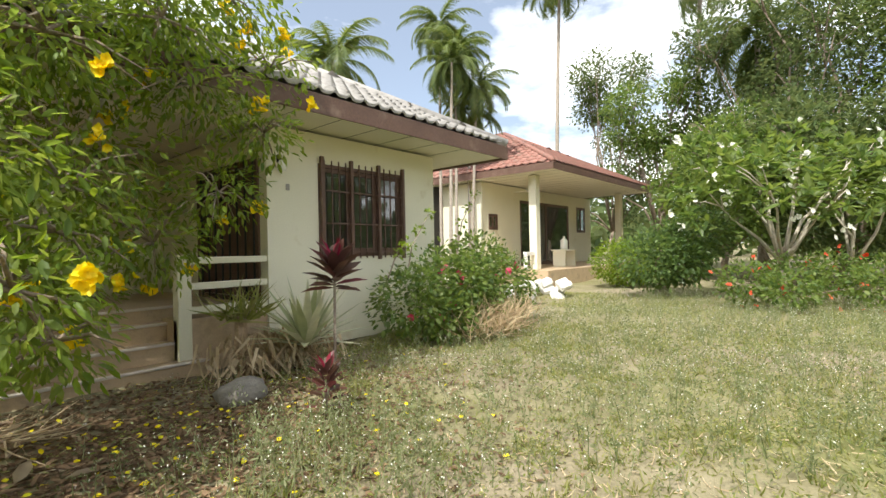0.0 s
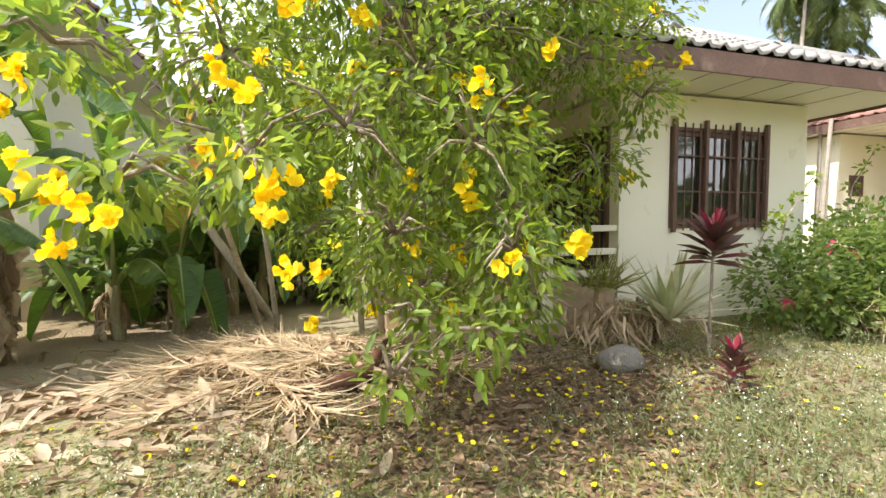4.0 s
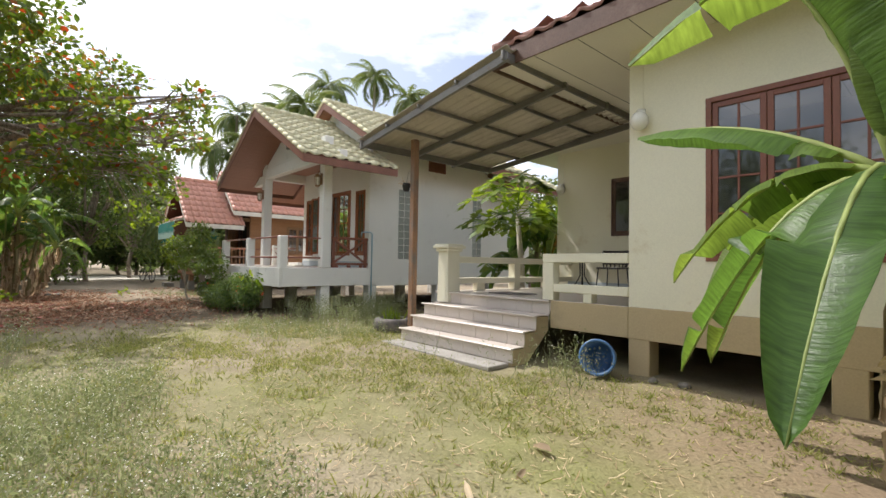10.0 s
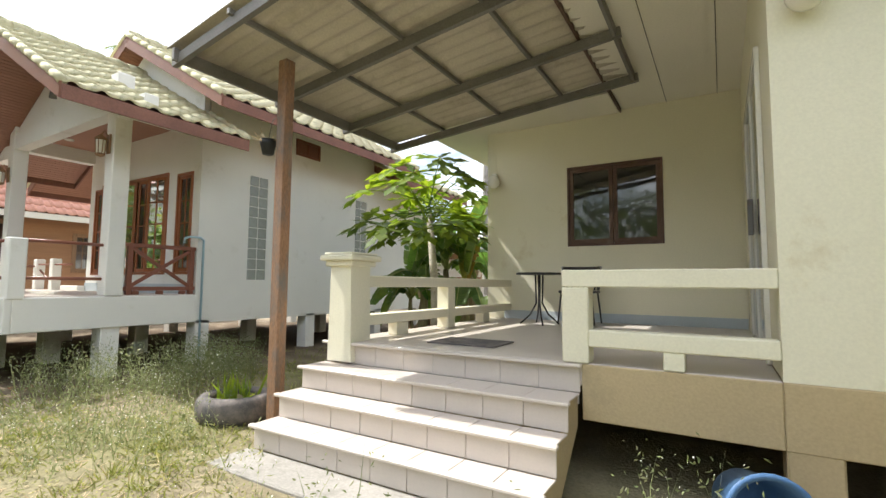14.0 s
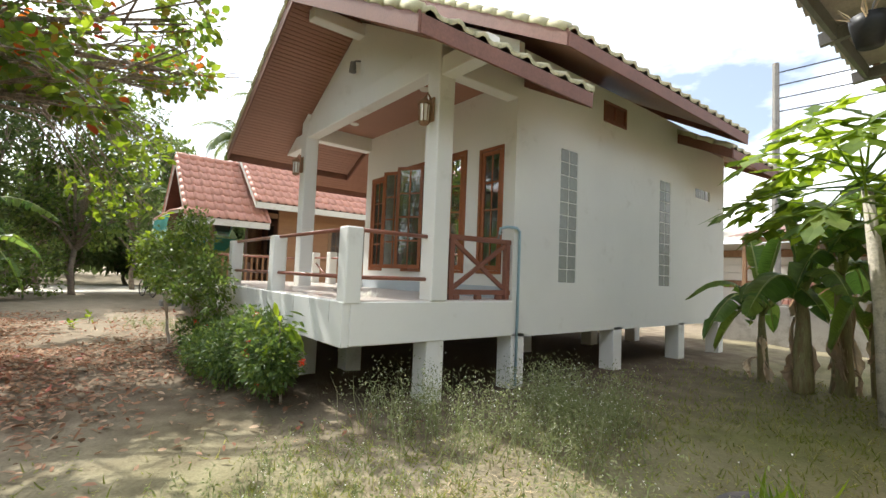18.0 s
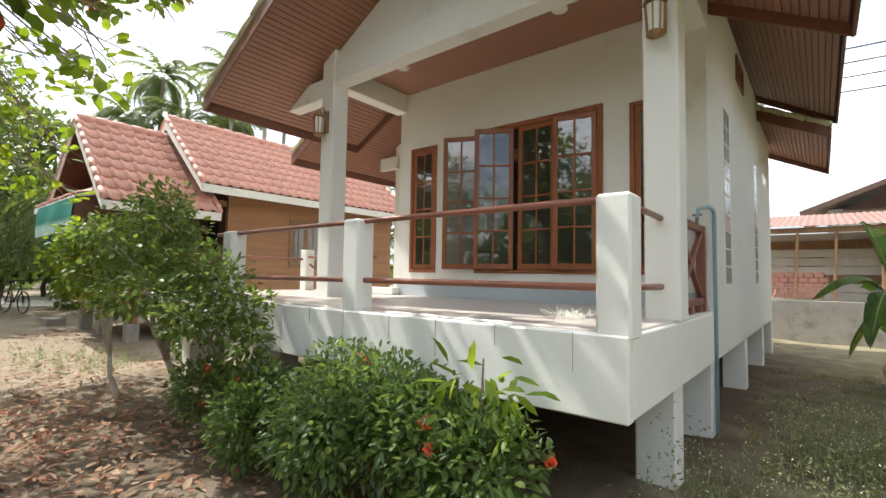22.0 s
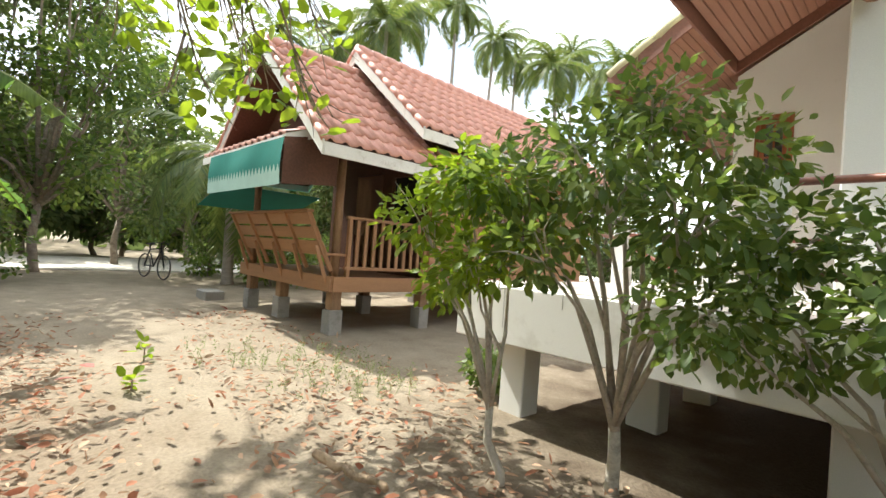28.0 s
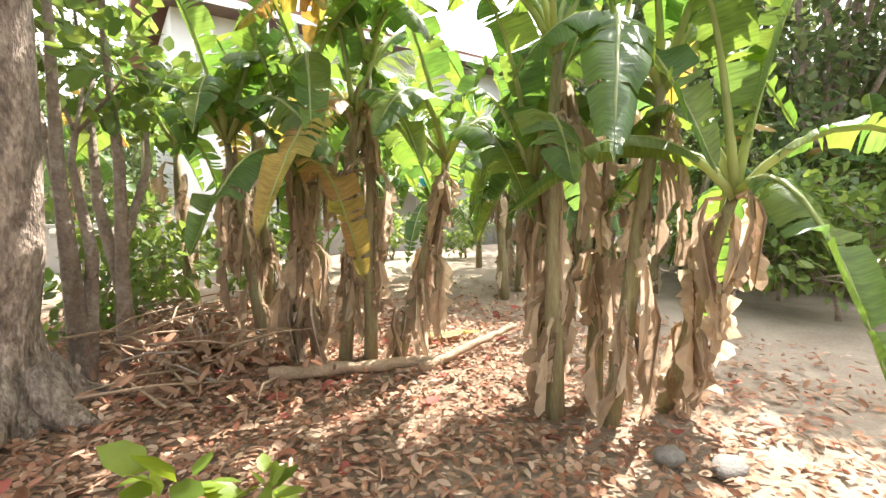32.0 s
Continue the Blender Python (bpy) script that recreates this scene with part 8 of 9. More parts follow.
for c, r in zip(tec, tr_):
    for _ in range(9 if r > 0.3 else 3):
        e = V(c) + V((rt.uniform(-1, 1), rt.uniform(-1, 1), rt.uniform(-.8, .8))) * r
        tw.tube([c, V(c).lerp(e, 0.5) + V((0, 0, 0.06)), e], [0.014, 0.009, 0.004], 5)
tagged(part("twig_work", tw, M_BARK, tecoma, "", True), kind="stuff")
part("crown", foliage("crown", tec, tr_, 24000, 0.092, M_TEC, OVAL, 0.65, 0.85, 0.2, 0.64), M_TEC, tecoma)
part("young_leaves", foliage("young_leaves", tec, tr_, 7000, 0.092, M_BRIGHT, OVAL, 0.65, 0.9, 0.7, 0.64), M_BRIGHT, tecoma, "bright young leaves")
fc, _d = balls(tec, [r * 1.04 for r in tr_], 95, 0.9, 0.97)
near_fc = np.array([(-1.38, 2.1, 2.02), (-1.34, 2.06, 1.86), (-1.42, 2.12, 2.14), (-1.30, 2.05, 1.66), (-1.22, 2.0, 1.78), (-0.97, 1.72, 1.30), (-0.86, 1.62, 1.27), (-1.06, 1.84, 1.36), (-1.10, 1.86, 1.18), (-0.56, 1.77, 1.76), (-0.5, 1.75, 1.68), (-0.43, 1.7, 1.30), (-0.36, 1.75, 1.1), (-0.28, 2.3, 0.78), (-0.2, 1.95, 1.4), (-1.36, 2.2, 1.5), (-1.2, 2.1, 1.42)])
for cl_, size, sp_ in ((fc, 0.044, 0.032), (near_fc, 0.030, 0.022)):
    fl = np.concatenate([c + RNG.normal(size=(9, 3)) * sp_ for c in cl_])
    tagged(petals("blossom", fl, size, M_YELLOW, tecoma, 7, 0.9), kind="stuff")

# the six blobs with y above 5 are added to shade the porch front
alm_c = [(-18.5, -0.5, 5.0), (-19.5, 1.6, 6.0), (-20.3, 3.4, 5.2), (-17.6, -2.2, 5.5), (-21.5, 0.4, 6.6), (-22.8, 2.4, 5.6), (-19.6, -3.0, 6.3), (-23.5, -0.8, 6.8), (-21.0, 3.6, 6.4), (-18.0, 1.2, 6.8), (-25.2, 3.6, 5.2), (-21.5, -3.5, 5.2), (-19.2, 3.6, 4.0), (-17.4, 0.2, 3.4), (-18.2, -1.6, 3.0), (-19.4, 2.6, 3.4), (-23.0, 4.4, 4.4), (-17.8, 3.4, 4.6), (-21.4, 5.4, 5.0), (-20.3, 5.7, 4.8), (-22.6, 5.2, 5.6), (-19.4, 5.5, 5.4), (-23.2, 5.6, 6.4), (-18.4, 5.2, 5.6), (-18.8, 4.2, 3.6), (-18.2, 2.6, 3.7), (-17.6, 1.4, 3.0), (-18.4, -0.8, 2.9)]
alm_r = [1.6, 1.6, 1.1, 1.5, 1.8, 1.0, 1.6, 1.6, 1.0, 1.5, 0.5, 1.3, 0.6, 0.9, 0.9, 0.6, 0.35, 0.5, 0.6, 0.5, 0.6, 0.5, 0.6, 0.5, 0.55, 0.75, 0.8, 0.9]
almond = thing("almond_tree", (-20.95, -0.35, 0), "large spreading almond tree with reddening leaves", "tree")
tk = Solid()
tb = V((-20.98, -0.4, -0.1))
tk.tube([tb, tb + V((0.02, 0.0, 0.25)), tb + V((0.06, -0.02, 0.8)), tb + V((0.0, 0.03, 1.3)), tb + V((-0.1, 0.1, 2.2)), tb + V((-0.15, 0.2, 3.4)), tb + V((-0.2, 0.3, 4.4))], [0.42, 0.28, 0.23, 0.24, 0.17, 0.14, 0.1], 16)
for k in range(6):
    a = k * 1.05 + 0.3
    tk.tube([tb + V((0.15 * math.cos(a), 0.15 * math.sin(a), 0.45)), tb + V((0.38 * math.cos(a), 0.38 * math.sin(a), 0.16)), tb + V((0.75 * math.cos(a), 0.75 * math.sin(a), 0.04))], [0.14, 0.11, 0.03], 8)
for c in alm_c:
    st = tb + V((-0.15, 0.2, random.Random(c[0]).uniform(3.3, 4.4)))
    e = V(c)
    tk.tube([st, st.lerp(e, 0.45) + V((0, 0, 0.3)), st.lerp(e, 0.8) + V((0, 0, 0.1)), e], [0.085, 0.055, 0.03, 0.012], 7)
    rr2 = random.Random(c[1])
    for _ in range(8):
        q = e + V((rr2.uniform(-1, 1), rr2.uniform(-1, 1), rr2.uniform(-.5, .5))) * 1.2
        tk.tube([st.lerp(e, rr2.uniform(.6, 1)), q.lerp(e, .4), q], [0.022, 0.014, 0.006], 5)
part("trunk", tk, M_ALMBARK, almond, "", True)
part("crown", foliage("crown", alm_c, alm_r, 15500, 0.165, M_ALMOND, OVAL, 0.2, 0.7, 0.3, 1.25), M_ALMOND, almond)
fr2 = [(-18.0, 4.3, 3.35), (-18.8, 4.9, 3.15), (-19.6, 5.1, 3.1), (-20.6, 4.8, 3.6), (-22.3, 5.0, 3.6), (-23.6, 5.3, 3.7), (-24.2, 5.0, 4.1), (-21.6, 5.4, 3.9), (-17.0, 4.2, 3.9), (-22.87, 4.02, 2.95), (-22.8, 4.42, 2.9), (-22.71, 4.78, 2.85), (-22.91, 4.57, 2.5), (-22.69, 5.03, 2.64), (-22.38, 5.3, 3.05), (-22.58, 5.4, 2.45), (-22.2, 4.7, 3.2)]
part("low_leaves", foliage("low_leaves", fr2, [0.36] * len(fr2), 430, 0.15, M_BRIGHT, OVAL, -0.1, 0.6, 0.2, 1.15), M_BRIGHT, almond, "bright young leaves on low twigs")
lowt = Solid()
for c in fr2:
    e = V(c)
    s0 = V((-20.5, 2.8, 4.6))
    lowt.tube([s0, s0.lerp(e, 0.5) + V((0, 0, 0.35)), e + V((0, 0, 0.12)), e + V((0.1, 0.15, -0.1))], [0.03, 0.014, 0.008, 0.004], 6)
    rl = random.Random(int(e.x * 31 + e.y * 17))
    for _ in range(7):
        q = e + V((rl.uniform(-.4, .4), rl.uniform(-.4, .4), rl.uniform(-.25, .25)))
        lowt.tube([s0.lerp(e, rl.uniform(.8, 1)) + V((0, 0, 0.1)), q.lerp(e, .4) + V((0, 0, .04)), q], [0.007, 0.005, 0.002], 4)
part("low_branch", lowt, M_BARK, almond, "", True)
for i, (x, y) in enumerate([(-21.3, -0.9), (-21.7, -1.3)]):
    grow("sapling_tree", (x, y, 0), [(x - .2, y - .1, 2.6), (x + .3, y - .5, 3.6), (x, y, 4.4)], [0.6, 0.7, 0.7], 500, 0.17, M_LEAF, M_BARK, "slim tree with large leaves beside the almond", "tree", 0.07, wide=1.3)

# shrubs before the white porch
def shrub_tree(x, y, h, cs, rs, n, label, leaf=M_LEAF, size=0.12, r0=0.045):
    return grow("porch_shrub", (x, y, 0), [(x + a, y + b, c) for a, b, c in cs], rs, n, size, leaf, M_BARKPALE, label, "shrub", r0, "porch shrubs", wide=0.95, low=0.3, wob=0.07, shell=0.25, droop=0.4, fork=0.42)


shrub_tree(-20.37, 5.65, 2.1, [(-0.5, 0.0, 1.72), (-0.3, -0.1, 1.3), (-0.2, 0.05, 1.8), (0.08, -0.1, 1.5), (-0.5, -0.1, 1.1), (-0.35, -0.45, 1.5), (-0.05, -0.4, 1.72), (0.05, -0.4, 1.25)], [0.26, 0.24, 0.26, 0.24, 0.2, 0.26, 0.25, 0.22], 1800, "slim shrub with bright green leaves", M_BRIGHT, 0.078, 0.026)
shrub_tree(-19.9, 6.1, 2.3, [(-0.2, -0.35, 2.0), (0.25, -0.3, 2.1), (0.6, -0.3, 1.85), (-0.15, -0.4, 1.6), (0.35, -0.35, 1.55), (0.8, -0.3, 1.5), (0.1, -0.3, 2.12), (-0.35, -0.75, 1.7), (0.2, -0.75, 1.75), (0.55, -0.7, 1.5), (-0.1, -0.8, 1.35)], [0.32, 0.32, 0.3, 0.28, 0.28, 0.28, 0.22, 0.3, 0.3, 0.27, 0.26], 3000, "dense green shrub on a pale forked trunk", M_LEAF, 0.072, 0.036)
shrub_tree(-18.75, 6.15, 1.6, [(-0.5, -0.3, 1.32), (0.0, -0.35, 1.42), (0.42, -0.35, 1.32), (0.75, -0.3, 1.08), (-0.3, -0.4, 1.05), (0.2, -0.45, 1.05), (0.55, -0.4, 0.92), (-0.5, -0.8, 1.15), (0.1, -0.8, 1.2), (0.55, -0.7, 1.0), (0.95, -0.35, 0.8)], [0.28, 0.3, 0.29, 0.25, 0.26, 0.26, 0.24, 0.28, 0.28, 0.24, 0.22], 3700, "spreading green shrub before the porch", M_LEAF, 0.062, 0.028)


def ixora(x0, x1, y, h, n, seed, label):
    rng = random.Random(seed)
    cs = [(x0 + (x1 - x0) * (i + 0.5) / 7, y + rng.uniform(-.18, .18), h * rng.uniform(0.5, 0.72)) for i in range(7)]
    rs = [h * rng.uniform(0.36, 0.46) for _ in cs]
    ob = grow("ixora_bush", ((x0 + x1) / 2, y, 0), cs, rs, n, 0.062, M_DEEP, M_BARK, label, "shrub", 0.014, "ixora bushes", wide=0.6, shell=0.3, flat=1.0)
    tagged(part("young_growth", foliage("young_growth", cs, [r * 1.02 for r in rs], n // 4, 0.055, M_LEAF, OVAL, 0.0, 1.0, 0.85), M_LEAF, ob, "pale young leaf tips"), kind="stuff")
    f, _q = balls(cs, rs, 11, 1.0, 0.98)
    fl2 = np.concatenate([c + RNG.normal(size=(30, 3)) * 0.018 for c in f])
    tagged(petals("flower_head_mass", fl2, 0.012, M_RED, ob, 4, 0.3), kind="stuff")
    return ob


ixora(-18.3, -16.9, 5.75, 0.62, 6500, 1, "dense ixora bush with small red flower heads")
ixora(-17.0, -15.45, 5.85, 0.80, 8500, 2, "dense ixora bush with red flower heads before the porch")
cl = thing("leafy_climber", (-15.7, 5.95, 0), "broad-leaved seedling growing from the ixora", "plant")
part("stem", Solid().tube([(-15.75, 6.0, 0), (-15.7, 5.95, 0.5), (-15.65, 5.9, 0.95)], [0.015, 0.012, 0.005], 6), M_BARK, cl)
part("leaves", foliage("leaves", [(-15.65, 5.92, 0.78), (-15.5, 5.88, 0.7), (-15.8, 5.9, 0.72)], [0.22, 0.2, 0.2], 60, 0.17, M_BRIGHT, OVAL, 0.9, 1.0, 0.3, 0.55), M_BRIGHT, cl)
for i, (x, y, h) in enumerate([(-21.6, 6.9, 0.45)]):
    grow("small_bush", (x, y, 0), [(x, y, h * .55), (x + .25, y, h * .5)], [h * .5, h * .42], 700, 0.07, M_LEAF, M_BARK, "small green bush by the porch edge", "shrub", 0.012)

# papaya
pap = thing("papaya_tree", (-11.9, 11.0, 0), "papaya tree with lobed leaves beside the porch", "tree")
part("trunk", Solid().tube([(-11.9, 11.0, -0.1), (-11.95, 11.0, 1.2), (-12.05, 10.95, 2.5)], [0.09, 0.075, 0.05], 10), M_BARKPALE, pap, "", True)
rp = random.Random(4)
for i in range(24):
    a = i * 2.4
    el = rp.uniform(-0.45, 0.9)
    L = rp.uniform(0.65, 1.2)
    o = V((-12.05, 10.95, 2.3 + 0.02 * i))
    e = o + V((math.cos(a) * math.cos(el), math.sin(a) * math.cos(el), math.sin(el))) * L
    s = Solid().tube([o, o.lerp(e, 0.6) + V((0, 0, 0.06)), e], [0.015, 0.01, 0.007], 5)
    for k in range(9):
        b = a + (k - 4) * 0.62
        dz = -0.7 * math.cos(b - a) + rp.uniform(-0.25, 0.15)
        l2 = 0.58 * (1 - abs(k - 4) * 0.07)
        d = V((math.cos(b), math.sin(b), dz)).normalized()
        sd = V((-math.sin(b), math.cos(b), 0))
        for f0, f1, w in ((0.0, 0.6, 0.09), (0.35, 1.0, 0.1)):
            p0, p1 = e + d * l2 * f0, e + d * l2 * f1
            pm = p0.lerp(p1, 0.5)
            q = len(s.v)
            s.v += [tuple(p0), tuple(pm + sd * w + V((0, 0, .01))), tuple(p1), tuple(pm - sd * w + V((0, 0, .01)))]
            s.f += [(q, q + 1, q + 2, q + 3)]
        for sg in (1, -1):
            p0 = e + d * l2 * 0.55
            p1 = p0 + (d + sd * sg * 0.9).normalized() * l2 * 0.38
            q = len(s.v)
            s.v += [tuple(p0 - d * 0.03), tuple(p0.lerp(p1, .5) + sd * sg * .02), tuple(p1), tuple(p0 + d * 0.05)]
            s.f += [(q, q + 1, q + 2, q + 3)]
    part("leaf", s, M_BRIGHT if i % 3 else M_LEAF, pap)

# garden of the yellow house
ag = thing("striped_agave", (3.3, 4.05, 0), "rosette of pale striped agave leaves", "plant")
for i in range(46):
    a, el = i * 2.399, 1.35 - 1.25 * (i / 46)
    L = 0.74 + 0.12 * math.sin(i)
    b = V((3.25, 3.9, 0.24))
    d = V((math.cos(a) * math.cos(el), math.sin(a) * math.cos(el), math.sin(el)))
    sd = V((-math.sin(a), math.cos(a), 0))
    e = b + d * L + V((0, 0, -0.06 * (i / 46)))
    mth = b + d * L * 0.45 + V((0, 0, 0.02))
    s = Solid().add([tuple(b - sd * .022), tuple(b + sd * .022), tuple(mth + sd * .048), tuple(e), tuple(mth - sd * .048), tuple(mth - V((0, 0, .012)))], [(0, 5, 4), (0, 1, 5), (1, 2, 5), (2, 3, 5), (4, 5, 3)])
    part("leaf", s, M_AGAVE, ag)
n = 420
pp = np.column_stack([RNG.normal(3.05, .30, n), RNG.normal(4.2, .14, n), RNG.uniform(.12, .42, n)])
tagged(new("dry_fronds", scatter("dry_fronds", BLADE, pp, RNG.normal(size=(n, 3)) * [.6, .5, .2] + [0, 0, -.9], RNG.normal(size=(n, 3)), RNG.uniform(.25, .5, n), .03, M_STRAW)), "dry hanging leaves round the agave foot", "dry leaves", "", "stuff")
spd = thing("spider_lily", (2.75, 4.35, 0), "tuft of arching green and dry leaves", "plant")
n = 70
part("leaves", scatter("leaves", BLADE, np.column_stack([RNG.normal(2.75, .1, n), RNG.normal(4.35, .1, n), np.full(n, .55)]), RNG.normal(size=(n, 3)) * [.6, .6, .3] + [0, 0, .7], RNG.normal(size=(n, 3)), RNG.uniform(.3, .55, n), .03, M_GRASS), M_GRASS, spd)
part("stub", Solid().tube([(2.75, 4.35, -.05), (2.75, 4.35, .58)], [0.09, 0.06], 8), M_LOGB, spd)
for (x, y, h, s2) in ((2.5, 2.5, 0.32, 0.55), (3.25, 3.40, 1.12, 0.95)):
    co = thing("cordyline", (x, y, 0), "dark red cordyline with crimson young leaves", "plant", "cordylines")
    part("stem", Solid().tube([(x, y, -0.05), (x + .02, y, h)], [0.018, 0.012], 6), M_BARK, co)
    n = 30
    a = np.arange(n) * 2.399
    way = np.column_stack([np.cos(a), np.sin(a), np.linspace(-0.1, 1.4, n)])
    part("dark_leaves", scatter("dark_leaves", OVAL, np.tile([x + .02, y, h], (n, 1)) + np.column_stack([np.zeros(n), np.zeros(n), np.linspace(-.25, 0, n)]), way, np.tile([0, 0, 1.0], (n, 1)) + RNG.normal(size=(n, 3)) * .2, 0.36 * s2, 0.20 * s2, M_CORD), M_CORD, co)
    n = 4 if h > 0.5 else 2
    a = np.arange(n) * 2.1 + 0.5
    part("crimson_leaves", scatter("crimson_leaves", OVAL, np.tile([x + .02, y, h], (n, 1)), np.column_stack([np.cos(a) * .5, np.sin(a) * .5, np.full(n, 1.2)]), RNG.normal(size=(n, 3)) + [0, 0, .2], 0.32 * s2, 0.17 * s2, M_CORDTOP), M_CORDTOP, co, "crimson upright leaves")
bg = grow("bougainvillea", (5.6, 3.9, 0), [(4.9, 3.9, 0.55), (5.5, 3.8, 0.8), (6.2, 3.9, 0.75), (6.9, 3.9, 0.7), (5.9, 3.6, 0.4), (5.2, 3.6, 0.35), (7.3, 4.0, 0.5), (6.6, 4.1, 1.1)], [0.62, 0.66, 0.7, 0.7, 0.5, 0.45, 0.5, 0.55], 7000, 0.085, M_LEAF, M_BARK, "sprawling bougainvillea bush with a few pink flowers", "shrub", 0.03)
f, _q = balls([(5.2, 3.8, 0.7), (6.3, 3.7, 0.6), (6.9, 3.8, 0.6)], [0.5, 0.5, 0.5], 16, 1, 1)
petals("flowers", np.concatenate([c + RNG.normal(size=(4, 3)) * .03 for c in f]), 0.045, M_PINK, bg, 4)
for p0, p1, p2 in (((5.0, 4.1, .9), (5.1, 4.1, 1.3), (5.35, 4.0, 1.75)), ((4.6, 4.1, .8), (4.8, 4.1, 1.2), (5.0, 4.1, 1.35)), ((6.2, 4.2, 1.1), (6.5, 4.3, 1.7), (6.9, 4.3, 2.2))):
    part("long_shoot", Solid().tube([p0, p1, p2], [0.012, 0.009, 0.004], 5), M_BARK, bg)
    part("shoot_leaves", foliage("shoot_leaves", [p1, p2, V(p1).lerp(V(p2), .5)], [0.08, 0.08, 0.08], 50, 0.07, M_BRIGHT, OVAL), M_BRIGHT, bg)
n = 700
pp = np.column_stack([RNG.normal(6.0, .35, n), RNG.normal(3.25, .14, n), RNG.uniform(.02, .35, n)])
tagged(new("dry_grass", scatter("dry_grass", BLADE, pp, RNG.normal(size=(n, 3)) * [.5, .5, .2] + [0, -.2, .5], RNG.normal(size=(n, 3)), RNG.uniform(.2, .42, n), .012, M_STRAW)), "tuft of dry straw-coloured grass", "dry grass", "", "stuff")
grow("round_hedge", (14.6, 4.6, 0), [(14.6, 4.6, 0.75), (15.0, 4.3, 0.7)], [0.85, 0.8], 4500, 0.09, M_BRIGHT, M_BARK, "clipped round green hedge bush", "shrub", 0.04, shell=0.75)
grow("garden_shrub", (12.6, 2.9, 0), [(12.2, 2.9, 0.9), (13.0, 2.6, 1.2), (12.4, 2.4, 0.8), (13.4, 2.2, 1.5)], [0.9, 0.9, 0.7, 0.9], 5200, 0.12, M_DEEP, M_BARK, "dark green garden shrub", "shrub", 0.05)
plc = [(12.6, 0.9, 2.6), (13.4, 0.2, 3.0), (12.9, 1.8, 3.1), (14.6, 1.2, 3.5), (14.2, -0.6, 2.9), (15.2, 0.2, 3.7), (12.0, 1.6, 2.2), (15.8, -0.9, 3.2), (13.0, -0.6, 2.3), (11.6, 0.6, 2.4)]
def rosettes(name, centres, r, n, per, material, parent, label=""):
    """Whorls of long leaves at the ends of bare limbs."""
    c, d = balls(centres, [r] * len(centres), n, 0.7, 0.75)
    c, d = np.repeat(c, per, axis=0), np.repeat(d, per, axis=0)
    way = d * 0.35 + RNG.normal(size=c.shape) * [0.8, 0.8, 0.45] + [0, 0, 0.35]
    L = RNG.uniform(0.16, 0.34, len(c))
    return tagged(part(name, scatter(name, OVAL, c, way, np.array([0, 0, 1.0]) + RNG.normal(size=c.shape) * 0.3, L, L * 0.62, material), material, parent, label), kind="stuff")


plum = grow("frangipani_tree", (14.0, 0.6, 0), plc, [0.85] * len(plc), 500, 0.22, M_LEAF, M_BARKPALE, "frangipani tree with bare pale limbs and white flowers", "tree", 0.08, fork=0.7, wide=0.8, shell=0.55, droop=-0.2)
rosettes("leaf_whorl_mass", plc, 0.95, 190, 11, M_LEAF, plum)
f, _q = balls(plc, [0.9] * len(plc), 40, 1, 1)
petals("flowers", np.concatenate([c + RNG.normal(size=(3, 3)) * .06 for c in f]), 0.07, M_WHITEPETAL, plum, 5)
plum2 = grow("frangipani_tree", (15.5, -0.6, 0), [(15.2, -0.4, 2.4), (16.2, -1.2, 2.8), (16.6, -0.2, 3.2), (15.4, -1.8, 2.6)], [0.9, 0.9, 0.9, 0.8], 250, 0.26, M_LEAF, M_BARKPALE, "frangipani tree with bare pale limbs", "tree", 0.075, fork=0.6, wide=0.8, shell=0.55, droop=-0.2)
rosettes("leaf_whorl_mass", [(15.2, -0.4, 2.4), (16.2, -1.2, 2.8), (16.6, -0.2, 3.2), (15.4, -1.8, 2.6)], 0.95, 90, 11, M_LEAF, plum2)
hx = grow("hibiscus_bush", (11.3, 0.6, 0), [(11.0, 0.9, 0.5), (11.8, 0.2, 0.55), (12.6, -0.4, 0.6), (10.6, 0.2, 0.4), (11.6, -0.9, 0.45), (13.4, -1.2, .6)], [0.55, 0.6, 0.6, 0.45, 0.5, .6], 4600, 0.09, M_LEAF, M_BARK, "loose flowering bush with small red blooms", "shrub", 0.02)
f, _q = balls([(11.0, 0.9, 0.5), (11.8, 0.2, 0.55), (12.6, -0.4, 0.6), (11.6, -0.9, .45)], [0.6] * 4, 40, 1, 1)
petals("flowers", f, 0.06, M_RED, hx, 5)

# far trees: one object each
def far_tree(x, y, h, r, n, label, leaf=None, size=0.4, low=0.35, seed=1):
    rng = random.Random(seed * 7 + int(x))
    cs = [(x + rng.uniform(-r, r) * 0.75, y + rng.uniform(-r, r) * 0.75, h * rng.uniform(low, 0.92)) for _ in range(16)]
    rs = [r * rng.uniform(0.34, 0.55) for _ in cs]
    return grow("broadleaf_tree", (x, y, 0), cs, rs, n, size, leaf or M_FAR, M_BARK, label, "tree", 0.11 if h > 3 else 0.03, "background trees", wide=1.0, shell=0.35, low=0.4, wob=0.4, fork=h * 0.16)


